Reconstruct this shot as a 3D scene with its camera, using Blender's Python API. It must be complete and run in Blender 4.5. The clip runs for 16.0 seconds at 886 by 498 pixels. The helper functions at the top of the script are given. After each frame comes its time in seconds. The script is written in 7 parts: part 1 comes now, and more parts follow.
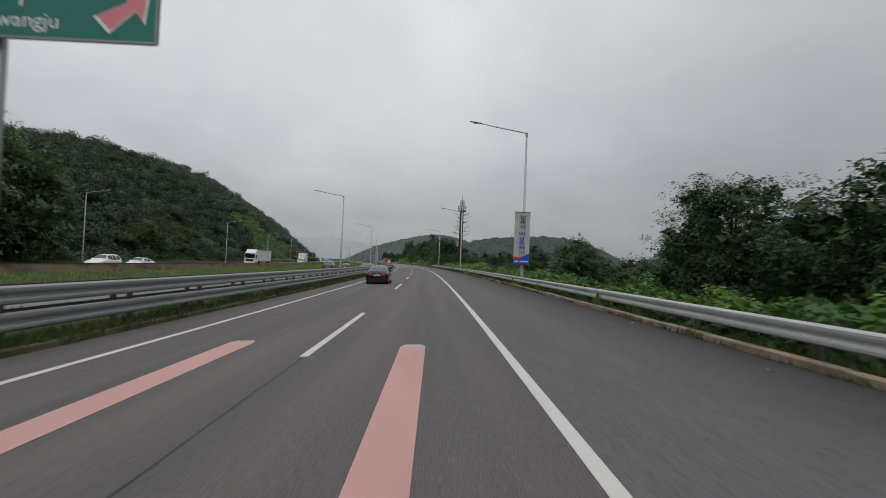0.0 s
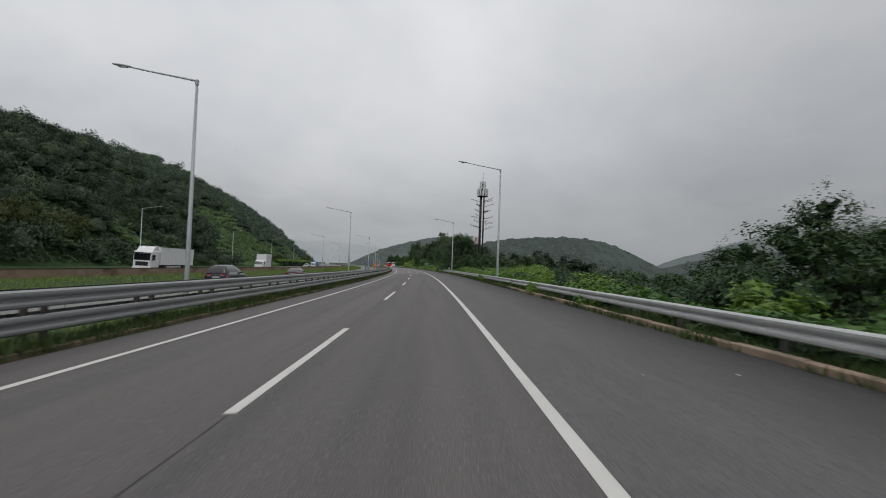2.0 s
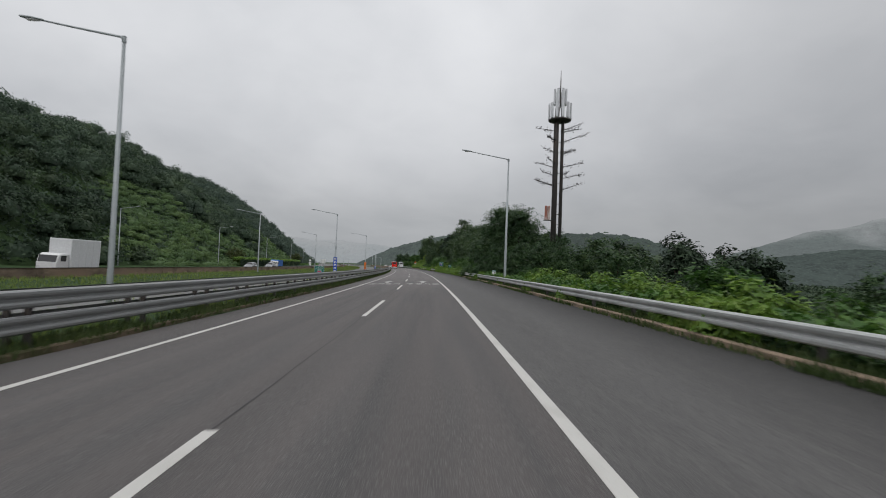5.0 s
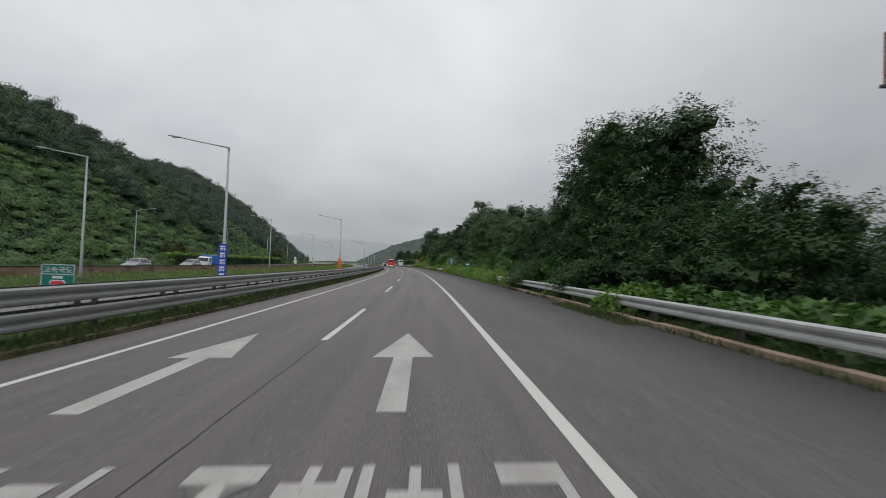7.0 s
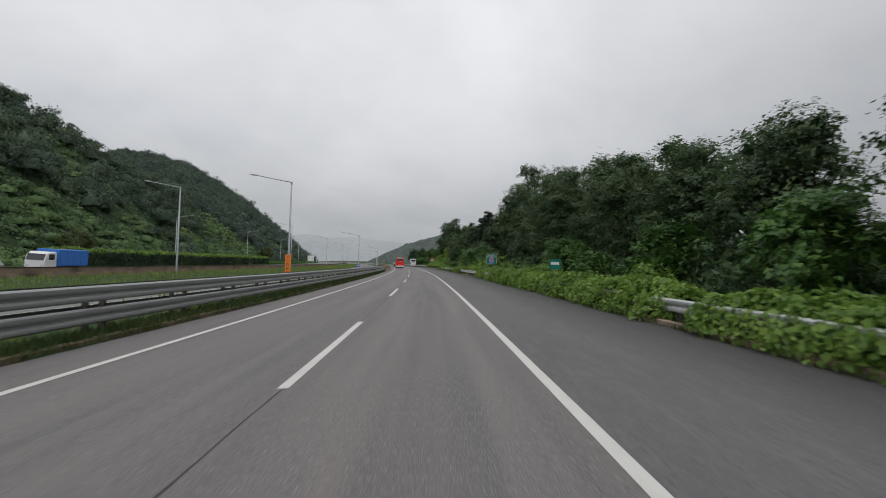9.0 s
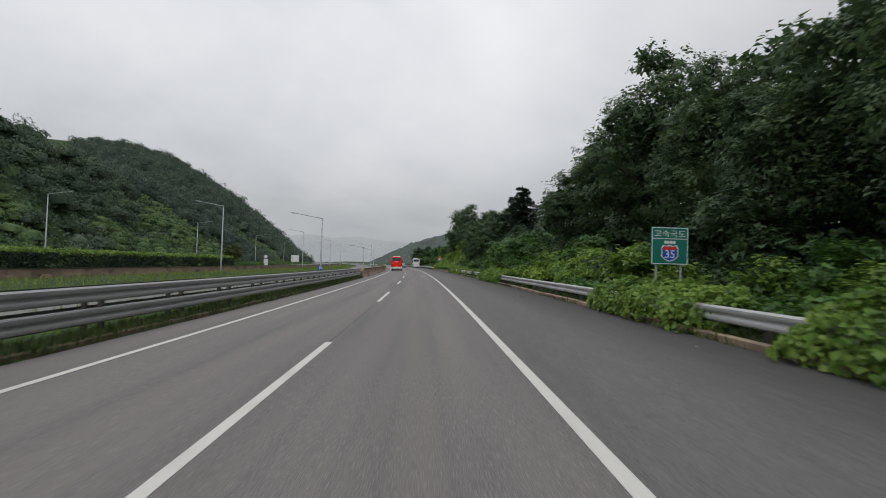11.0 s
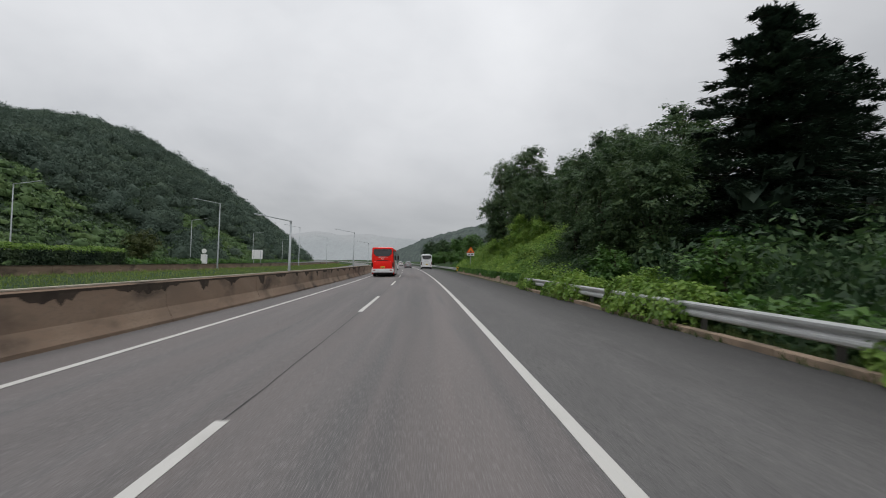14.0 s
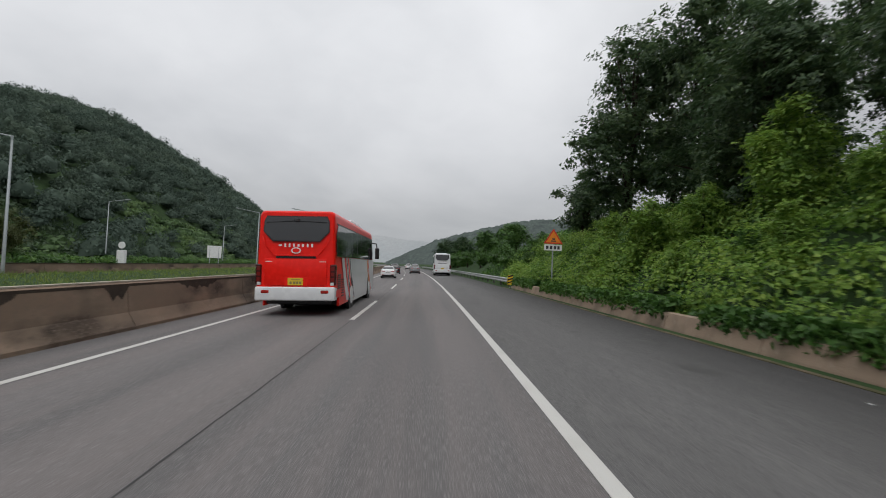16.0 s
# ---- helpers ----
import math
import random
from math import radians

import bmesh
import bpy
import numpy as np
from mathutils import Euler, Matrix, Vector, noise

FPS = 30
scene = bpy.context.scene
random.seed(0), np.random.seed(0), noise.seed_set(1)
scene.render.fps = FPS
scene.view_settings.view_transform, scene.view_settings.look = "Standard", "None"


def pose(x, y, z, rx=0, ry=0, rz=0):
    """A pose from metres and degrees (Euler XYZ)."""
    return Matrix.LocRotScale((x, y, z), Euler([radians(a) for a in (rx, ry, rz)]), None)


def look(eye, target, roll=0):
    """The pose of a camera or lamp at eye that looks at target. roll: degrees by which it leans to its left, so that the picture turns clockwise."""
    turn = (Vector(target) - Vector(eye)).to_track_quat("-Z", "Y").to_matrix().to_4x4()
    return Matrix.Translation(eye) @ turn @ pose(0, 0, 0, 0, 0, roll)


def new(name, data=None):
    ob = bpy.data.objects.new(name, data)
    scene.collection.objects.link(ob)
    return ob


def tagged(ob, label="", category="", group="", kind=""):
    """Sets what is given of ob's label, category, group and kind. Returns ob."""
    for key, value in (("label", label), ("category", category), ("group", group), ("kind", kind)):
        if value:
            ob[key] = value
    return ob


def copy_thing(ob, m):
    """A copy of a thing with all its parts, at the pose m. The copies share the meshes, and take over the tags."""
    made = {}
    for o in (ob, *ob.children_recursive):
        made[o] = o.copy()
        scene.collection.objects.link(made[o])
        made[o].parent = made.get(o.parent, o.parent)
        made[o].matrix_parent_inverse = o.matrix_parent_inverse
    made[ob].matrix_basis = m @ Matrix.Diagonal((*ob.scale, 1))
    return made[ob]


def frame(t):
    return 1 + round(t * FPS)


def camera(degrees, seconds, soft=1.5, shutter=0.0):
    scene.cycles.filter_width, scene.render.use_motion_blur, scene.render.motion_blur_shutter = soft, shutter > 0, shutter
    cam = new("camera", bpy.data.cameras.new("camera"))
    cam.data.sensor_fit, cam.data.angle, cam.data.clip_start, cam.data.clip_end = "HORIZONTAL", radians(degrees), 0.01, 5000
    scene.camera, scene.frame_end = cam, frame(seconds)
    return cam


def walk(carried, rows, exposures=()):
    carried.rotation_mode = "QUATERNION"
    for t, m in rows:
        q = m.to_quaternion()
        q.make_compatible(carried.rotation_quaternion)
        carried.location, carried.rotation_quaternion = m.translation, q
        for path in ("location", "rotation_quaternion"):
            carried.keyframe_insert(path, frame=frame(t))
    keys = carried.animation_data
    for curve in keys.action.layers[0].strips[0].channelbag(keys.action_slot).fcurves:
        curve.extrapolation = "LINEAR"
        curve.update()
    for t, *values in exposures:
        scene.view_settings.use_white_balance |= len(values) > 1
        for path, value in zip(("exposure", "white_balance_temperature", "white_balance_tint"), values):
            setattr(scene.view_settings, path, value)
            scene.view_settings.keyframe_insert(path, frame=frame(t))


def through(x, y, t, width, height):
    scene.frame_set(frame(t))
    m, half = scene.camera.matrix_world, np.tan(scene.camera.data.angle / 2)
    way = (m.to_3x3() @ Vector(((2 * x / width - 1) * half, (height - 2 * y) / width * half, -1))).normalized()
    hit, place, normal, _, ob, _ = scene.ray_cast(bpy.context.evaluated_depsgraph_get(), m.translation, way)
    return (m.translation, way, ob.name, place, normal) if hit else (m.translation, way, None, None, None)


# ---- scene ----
PATH = [
    (0.0, pose(-7.011, 1.96, 1.670, 91.61, -2.38, -5.41)),
    (0.5, pose(-6.143, 13.67, 1.670, 91.65, -2.39, -5.15)),
    (1.0, pose(-5.262, 25.63, 1.670, 91.76, -2.06, -4.81)),
    (1.5, pose(-4.507, 37.31, 1.670, 91.90, -1.97, -4.58)),
    (2.0, pose(-3.755, 48.95, 1.670, 91.98, -2.07, -4.36)),
    (2.5, pose(-3.088, 59.42, 1.670, 91.92, -1.95, -4.09)),
    (3.0, pose(-2.480, 71.00, 1.670, 91.84, -2.00, -3.88)),
    (3.5, pose(-1.931, 82.78, 1.670, 91.95, -1.88, -3.48)),
    (4.0, pose(-1.513, 94.17, 1.670, 91.99, -1.96, -3.23)),
    (6.5, pose(-0.176, 152.46, 1.670, 91.90, -2.21, -2.27)),
    (7.0, pose(-0.065, 163.49, 1.670, 91.80, -2.15, -2.31)),
    (7.5, pose(-0.051, 175.03, 1.670, 91.81, -2.24, -1.86)),
    (8.0, pose(-0.133, 186.20, 1.670, 91.70, -2.20, -1.39)),
    (10.5, pose(-0.971, 240.83, 1.670, 91.72, -1.68, 0.11)),
    (11.0, pose(-1.260, 251.82, 1.670, 91.73, -1.73, 0.14)),
    (11.5, pose(-1.627, 262.17, 1.670, 91.90, -2.04, 0.12)),
    (12.0, pose(-2.108, 273.64, 1.670, 91.87, -2.43, 0.44)),
    (12.5, pose(-2.581, 284.53, 1.670, 91.72, -2.49, 0.87)),
    (13.0, pose(-3.065, 294.85, 1.670, 91.89, -1.97, 0.86)),
    (13.5, pose(-3.592, 305.76, 1.670, 91.67, -1.71, 1.24)),
    (14.0, pose(-4.315, 317.58, 1.670, 91.55, -1.93, 1.53)),
    (14.5, pose(-4.924, 327.66, 1.670, 91.48, -1.99, 1.93)),
    (15.0, pose(-5.621, 338.01, 1.670, 91.58, -2.00, 2.33)),
    (15.5, pose(-6.375, 349.05, 1.670, 91.71, -2.19, 2.61)),
    (16.0, pose(-7.229, 359.66, 1.670, 91.84, -2.64, 2.94)),
]
cam = camera(81.22, 16.0, soft=1.0, shutter=0.14)
walk(cam, PATH, ((0.0, 0.02), (4.0, 0.04), (7.0, 0.12), (11.0, 0.20), (16.0, 0.19)))

# ---------------------------------------------------------------- world and light
world = bpy.data.worlds.new("overcast_sky")
scene.world = world
world.use_nodes = True
wn, wl = world.node_tree.nodes, world.node_tree.links
wn.clear()


w_out, w_bg = wn.new("ShaderNodeOutputWorld"), wn.new("ShaderNodeBackground")
w_sky = wn.new("ShaderNodeTexSky")
w_sky.sky_type, w_sky.sun_disc = "NISHITA", False
w_sky.sun_elevation, w_sky.sun_rotation = radians(52), radians(181)
w_dim = wn.new("ShaderNodeMixRGB")
w_dim.blend_type, w_dim.inputs[0].default_value, w_dim.inputs[2].default_value = "MULTIPLY", 1.0, (0.03, 0.03, 0.03, 1)
w_co, w_sep = wn.new("ShaderNodeTexCoord"), wn.new("ShaderNodeSeparateXYZ")
w_up = wn.new("ShaderNodeMath")
w_up.operation, w_up.inputs[1].default_value = "MAXIMUM", 0.0
w_add = wn.new("ShaderNodeMath")
w_add.operation, w_add.inputs[1].default_value = "ADD", 0.34
w_dx, w_dy = wn.new("ShaderNodeMath"), wn.new("ShaderNodeMath")
w_dx.operation = w_dy.operation = "DIVIDE"
w_plane = wn.new("ShaderNodeCombineXYZ")
w_big = wn.new("ShaderNodeTexNoise")
w_big.inputs["Scale"].default_value, w_big.inputs["Detail"].default_value, w_big.inputs["Roughness"].default_value = 1.0, 5.0, 0.48
w_big.inputs["Distortion"].default_value = 0.35
w_ramp = wn.new("ShaderNodeValToRGB")
w_ramp.color_ramp.elements[0].position, w_ramp.color_ramp.elements[0].color = 0.33, (0.585, 0.597, 0.615, 1)
w_ramp.color_ramp.elements[1].position, w_ramp.color_ramp.elements[1].color = 0.66, (0.82, 0.825, 0.835, 1)
w_low = wn.new("ShaderNodeValToRGB")
w_low.color_ramp.elements[0].position, w_low.color_ramp.elements[0].color = 0.0, (0.235, 0.243, 0.255, 1)
w_low.color_ramp.elements[1].position, w_low.color_ramp.elements[1].color = 1.0, (0.82, 0.82, 0.83, 1)
for w_at, w_gain in ((0.10, 0.32), (0.22, 0.44), (0.40, 0.51), (0.55, 0.55), (0.80, 0.70)):
    w_step = w_low.color_ramp.elements.new(w_at)
    w_step.color = (w_gain, w_gain * 1.005, w_gain * 1.02, 1)
w_mul = wn.new("ShaderNodeMixRGB")
w_mul.blend_type, w_mul.inputs[0].default_value = "MULTIPLY", 1.0
w_mix = wn.new("ShaderNodeMixRGB")
w_mix.inputs[0].default_value = 0.94
wl.new(w_co.outputs["Generated"], w_sep.inputs[0])
wl.new(w_sep.outputs["Z"], w_up.inputs[0])
wl.new(w_up.outputs[0], w_add.inputs[0])
for axis, div in (("X", w_dx), ("Y", w_dy)):
    wl.new(w_sep.outputs[axis], div.inputs[0])
    wl.new(w_add.outputs[0], div.inputs[1])
    wl.new(div.outputs[0], w_plane.inputs[axis])
wl.new(w_plane.outputs[0], w_big.inputs["Vector"])
w_fine = wn.new("ShaderNodeTexNoise")
w_fine.inputs["Scale"].default_value, w_fine.inputs["Detail"].default_value, w_fine.inputs["Roughness"].default_value = 4.2, 7.0, 0.55
w_fine.inputs["Distortion"].default_value = 0.5
wl.new(w_plane.outputs[0], w_fine.inputs["Vector"])
w_both = wn.new("ShaderNodeMath")
w_both.operation, w_both.inputs[1].default_value = "MULTIPLY_ADD", 0.16
w_part = wn.new("ShaderNodeMath")
w_part.operation, w_part.inputs[1].default_value = "MULTIPLY", 0.84
wl.new(w_big.outputs["Fac"], w_part.inputs[0])
wl.new(w_fine.outputs["Fac"], w_both.inputs[0])
wl.new(w_part.outputs[0], w_both.inputs[2])
wl.new(w_both.outputs[0], w_ramp.inputs[0])
wl.new(w_up.outputs[0], w_low.inputs[0])
wl.new(w_ramp.outputs[0], w_mul.inputs[1])
wl.new(w_low.outputs[0], w_mul.inputs[2])
wl.new(w_sky.outputs[0], w_dim.inputs[1])
wl.new(w_dim.outputs[0], w_mix.inputs[1])
w_side = wn.new("ShaderNodeMapRange")
w_side.interpolation_type = "SMOOTHSTEP"
w_side.inputs["From Min"].default_value, w_side.inputs["From Max"].default_value = 0.05, 0.75
w_side.inputs["To Min"].default_value, w_side.inputs["To Max"].default_value = 1.0, 0.72
w_thick = wn.new("ShaderNodeVectorMath")
w_thick.operation = "SCALE"
wl.new(w_sep.outputs["X"], w_side.inputs["Value"])
wl.new(w_mul.outputs[0], w_thick.inputs[0])
wl.new(w_side.outputs[0], w_thick.inputs["Scale"])
wl.new(w_thick.outputs[0], w_mix.inputs[2])
wl.new(w_mix.outputs[0], w_bg.inputs["Color"])
w_bg.inputs["Strength"].default_value = 1.96
wl.new(w_bg.outputs[0], w_out.inputs[0])

sun = new("sun", bpy.data.lights.new("sun", "SUN"))
sun.data.energy, sun.data.angle, sun.data.color = 0.6, radians(40), (1.0, 0.97, 0.93)
sun.matrix_world = look((0, 0, 0), (0.01, 0.615, -0.79))

# ---------------------------------------------------------------- the road's line
RADIUS, TILT, MID = 2231.0, 0.034, 180.0


def xc(y):
    """Sideways place of the road's axis: a long bend to the left."""
    if y > 800:
        return -(620 ** 2) / (2 * RADIUS) - (y - 800) * 620 / RADIUS
    return -((y - MID) ** 2) / (2 * RADIUS)


def heading(y):
    return math.atan((min(y, 800) - MID) / RADIUS)


def banked(x):
    return TILT * min(max(x, -34.0), 8.0)


def rw(x, y, z=0.0):
    """Road coordinates (metres to the right of the axis, along, over the surface) to world."""
    return Vector((x + xc(y), y, z + banked(x)))


def at(x, y, z=0.0, turn=0.0, lean=True):
    """Pose of a thing that stands at road coordinates and faces along the road."""
    m = Matrix.Translation(rw(x, y, z)) @ Matrix.Rotation(heading(y) + radians(turn), 4, "Z")
    return m @ Matrix.Rotation(-math.atan(TILT), 4, "Y") if lean else m


# ---------------------------------------------------------------- materials
def material(name, color, rough=0.7, metal=0.0, spec=0.5):
    m = bpy.data.materials.new(name)
    m.use_nodes = True
    b = m.node_tree.nodes["Principled BSDF"]
    b.inputs["Base Color"].default_value = (*color, 1)
    b.inputs["Roughness"].default_value, b.inputs["Metallic"].default_value = rough, metal
    b.inputs["Specular IOR Level"].default_value = spec
    return m


def noisy(m, scales, colors, stretch=(1, 1, 1), uv=False, bump=0.0, bump_scale=60.0, rough=None):
    """Mixes the colours of a material by noise at several scales, with fine relief."""
    nt = m.node_tree
    b = nt.nodes["Principled BSDF"]
    co = nt.nodes.new("ShaderNodeTexCoord")
    mp = nt.nodes.new("ShaderNodeMapping")
    mp.inputs["Scale"].default_value = stretch
    nt.links.new(co.outputs["UV" if uv else "Object"], mp.inputs[0])
    last = b.inputs["Base Color"].default_value[:]
    prev = None
    for scale, (color, low, high) in zip(scales, colors):
        n = nt.nodes.new("ShaderNodeTexNoise")
        n.inputs["Scale"].default_value, n.inputs["Detail"].default_value = scale, 5.0
        nt.links.new(mp.outputs[0], n.inputs["Vector"])
        r = nt.nodes.new("ShaderNodeMapRange")
        r.inputs["From Min"].default_value, r.inputs["From Max"].default_value = low, high
        nt.links.new(n.outputs["Fac"], r.inputs["Value"])
        x = nt.nodes.new("ShaderNodeMixRGB")
        nt.links.new(r.outputs[0], x.inputs[0])
        if prev is None:
            x.inputs[1].default_value = last
        else:
            nt.links.new(prev.outputs[0], x.inputs[1])
        x.inputs[2].default_value = (*color, 1)
        prev = x
    nt.links.new(prev.outputs[0], b.inputs["Base Color"])
    if bump:
        n = nt.nodes.new("ShaderNodeTexNoise")
        n.inputs["Scale"].default_value, n.inputs["Detail"].default_value = bump_scale, 4.0
        nt.links.new(co.outputs["Object"], n.inputs["Vector"])
        bp = nt.nodes.new("ShaderNodeBump")
        bp.inputs["Strength"].default_value, bp.inputs["Distance"].default_value = bump, 0.02
        nt.links.new(n.outputs["Fac"], bp.inputs["Height"])
        nt.links.new(bp.outputs[0], b.inputs["Normal"])
    return m


def leafy(name, dark, mid, light, rough=0.55, through=0.25, single=0.55, patches=0.45, size=0.35, gloss=0.32):
    """Leaf material: colour differs from leaf to leaf, and some light passes."""
    m = material(name, mid, rough, 0.0, gloss)
    nt = m.node_tree
    b = nt.nodes["Principled BSDF"]
    geo = nt.nodes.new("ShaderNodeNewGeometry")
    ramp = nt.nodes.new("ShaderNodeValToRGB")
    ramp.color_ramp.elements[0].color, ramp.color_ramp.elements[1].color = (*dark, 1), (*light, 1)
    e = ramp.color_ramp.elements.new(0.5)
    e.color = (*mid, 1)
    co = nt.nodes.new("ShaderNodeTexCoord")
    n = nt.nodes.new("ShaderNodeTexNoise")
    n.inputs["Scale"].default_value = size
    nt.links.new(co.outputs["Object"], n.inputs["Vector"])
    mixv = nt.nodes.new("ShaderNodeMath")
    mixv.operation = "MULTIPLY_ADD"
    mixv.inputs[1].default_value = single
    off = nt.nodes.new("ShaderNodeMapRange")
    off.inputs["From Min"].default_value, off.inputs["From Max"].default_value = 0.3, 0.7
    off.inputs["To Min"].default_value, off.inputs["To Max"].default_value = 0.0, patches
    nt.links.new(n.outputs["Fac"], off.inputs["Value"])
    nt.links.new(geo.outputs["Random Per Island"], mixv.inputs[0])
    nt.links.new(off.outputs[0], mixv.inputs[2])
    nt.links.new(mixv.outputs[0], ramp.inputs[0])
    nt.links.new(ramp.outputs[0], b.inputs["Base Color"])
    tr = nt.nodes.new("ShaderNodeBsdfTranslucent")
    nt.links.new(ramp.outputs[0], tr.inputs["Color"])
    mx = nt.nodes.new("ShaderNodeMixShader")
    mx.inputs[0].default_value = through
    nt.links.new(b.outputs[0], mx.inputs[1])
    nt.links.new(tr.outputs[0], mx.inputs[2])
    nt.links.new(mx.outputs[0], nt.nodes["Material Output"].inputs[0])
    return m


M = {}
def trafficked(m, strength, early=1.0, further=1.50, clean=1.0, dirty=1.0):
    """Polished wheel tracks along the lanes, an older, paler surfacing further on, and dirt gathered along the kerb."""
    nt = m.node_tree
    b = nt.nodes["Principled BSDF"]
    color = b.inputs["Base Color"].links[0].from_socket
    co, sep = nt.nodes.new("ShaderNodeTexCoord"), nt.nodes.new("ShaderNodeSeparateXYZ")
    nt.links.new(co.outputs["UV"], sep.inputs[0])
    ang = nt.nodes.new("ShaderNodeMath")
    ang.operation, ang.inputs[1].default_value, ang.inputs[2].default_value = "MULTIPLY_ADD", 3.49, 5.76
    nt.links.new(sep.outputs["X"], ang.inputs[0])
    sine = nt.nodes.new("ShaderNodeMath")
    sine.operation = "SINE"
    nt.links.new(ang.outputs[0], sine.inputs[0])
    gain = nt.nodes.new("ShaderNodeMath")
    gain.operation, gain.inputs[1].default_value, gain.inputs[2].default_value = "MULTIPLY_ADD", strength, 1.0
    nt.links.new(sine.outputs[0], gain.inputs[0])
    late = nt.nodes.new("ShaderNodeMapRange")
    late.inputs["From Min"].default_value, late.inputs["From Max"].default_value = 150.0, 192.0
    late.inputs["To Min"].default_value, late.inputs["To Max"].default_value = early, further
    nt.links.new(sep.outputs["Y"], late.inputs["Value"])
    both = nt.nodes.new("ShaderNodeMath")
    both.operation = "MULTIPLY"
    nt.links.new(gain.outputs[0], both.inputs[0])
    nt.links.new(late.outputs[0], both.inputs[1])
    dirt = nt.nodes.new("ShaderNodeMapRange")
    dirt.inputs["From Min"].default_value, dirt.inputs["From Max"].default_value = 3.4, 6.1
    dirt.inputs["To Min"].default_value, dirt.inputs["To Max"].default_value = clean, dirty
    nt.links.new(sep.outputs["X"], dirt.inputs["Value"])
    every = nt.nodes.new("ShaderNodeMath")
    every.operation = "MULTIPLY"
    nt.links.new(both.outputs[0], every.inputs[0])
    nt.links.new(dirt.outputs[0], every.inputs[1])
    mul = nt.nodes.new("ShaderNodeVectorMath")
    mul.operation = "SCALE"
    nt.links.new(color, mul.inputs[0])
    nt.links.new(every.outputs[0], mul.inputs["Scale"])
    nt.links.new(mul.outputs[0], b.inputs["Base Color"])
    return m


M["asphalt"] = trafficked(noisy(material("asphalt", (0.097, 0.088, 0.086), 0.80, 0, 0.3), (2.2, 0.8, 3.1, 170.0),
                     (((0.068, 0.066, 0.066), 0.38, 0.7), ((0.112, 0.099, 0.095), 0.45, 0.72), ((0.075, 0.073, 0.073), 0.52, 0.75), ((0.165, 0.158, 0.154), 0.48, 0.74)),
                     (1.0, 0.03, 1.0), True, 0.45, 110.0), 0.045)
M["asphalt_shoulder"] = trafficked(noisy(material("asphalt_shoulder", (0.058, 0.0565, 0.056), 0.85, 0, 0.3), (0.9, 5.0, 26.0, 150.0),
                              (((0.048, 0.0465, 0.046), 0.42, 0.70), ((0.068, 0.066, 0.064), 0.46, 0.74), ((0.044, 0.043, 0.0425), 0.46, 0.70), ((0.120, 0.116, 0.112), 0.50, 0.74)),
                              (1.0, 0.12, 1.0), True, 0.4, 80.0), 0.0, 0.98, 1.16, 1.64, 0.60)
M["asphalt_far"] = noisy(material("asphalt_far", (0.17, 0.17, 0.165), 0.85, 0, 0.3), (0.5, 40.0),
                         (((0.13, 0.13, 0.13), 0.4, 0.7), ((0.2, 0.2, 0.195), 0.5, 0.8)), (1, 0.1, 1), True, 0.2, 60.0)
M["paint_white"] = noisy(material("paint_white", (0.54, 0.53, 0.50), 0.6), (2.2, 60.0),
                         (((0.44, 0.43, 0.40), 0.5, 0.85), ((0.34, 0.33, 0.31), 0.62, 0.8)), (1, 0.4, 1), False, 0.2, 120.0)
M["paint_worn"] = noisy(material("paint_worn", (0.40, 0.39, 0.37), 0.65), (1.6, 70.0),
                        (((0.29, 0.28, 0.265), 0.42, 0.72), ((0.17, 0.165, 0.16), 0.54, 0.76)), (1, 0.4, 1), False, 0.2, 120.0)
M["paint_pink"] = noisy(material("paint_pink", (0.50, 0.275, 0.248), 0.65), (1.3, 60.0),
                        (((0.42, 0.235, 0.212), 0.4, 0.75), ((0.55, 0.355, 0.33), 0.6, 0.85)), (1, 0.3, 1), False, 0.2, 120.0)
M["stain_dark"] = noisy(material("asphalt_stain", (0.062, 0.060, 0.059), 0.75, 0, 0.3), (2.0, 60.0), (((0.085, 0.082, 0.080), 0.45, 0.7), ((0.12, 0.118, 0.115), 0.58, 0.85)))
M["sealant"] = noisy(material("sealant", (0.022, 0.021, 0.02), 0.7), (2.0,), (((0.05, 0.048, 0.046), 0.5, 0.8),))
M["steel"] = noisy(material("galvanised_steel", (0.28, 0.285, 0.285), 0.45, 0.65), (0.7, 14.0),
                   (((0.26, 0.27, 0.27), 0.42, 0.72), ((0.19, 0.18, 0.165), 0.58, 0.85)), (1, 1, 1), False, 0.06, 30.0)
# paler steel for the beams of the right rail
M["steel_pale"] = noisy(material("pale_steel", (0.46, 0.47, 0.465), 0.5, 0.35), (0.7, 14.0), (((0.38, 0.39, 0.385), 0.42, 0.72), ((0.30, 0.29, 0.27), 0.58, 0.85)), (1, 1, 1), False, 0.06, 30.0)
M["steel_pole"] = noisy(material("painted_pole", (0.36, 0.39, 0.40), 0.5, 0.3), (0.8, 9.0),
                        (((0.30, 0.33, 0.34), 0.4, 0.7), ((0.24, 0.25, 0.25), 0.6, 0.85)))
M["steel_dark"] = noisy(material("dark_steel", (0.075, 0.07, 0.068), 0.6, 0.4), (3.0,), (((0.12, 0.085, 0.065), 0.5, 0.8),))
M["kerb"] = noisy(material("kerb_concrete", (0.30, 0.225, 0.165), 0.9, 0, 0.2), (0.8, 7.0),
                  (((0.15, 0.12, 0.09), 0.45, 0.68), ((0.36, 0.30, 0.24), 0.58, 0.85)), (1, 1, 1), False, 0.5, 25.0)
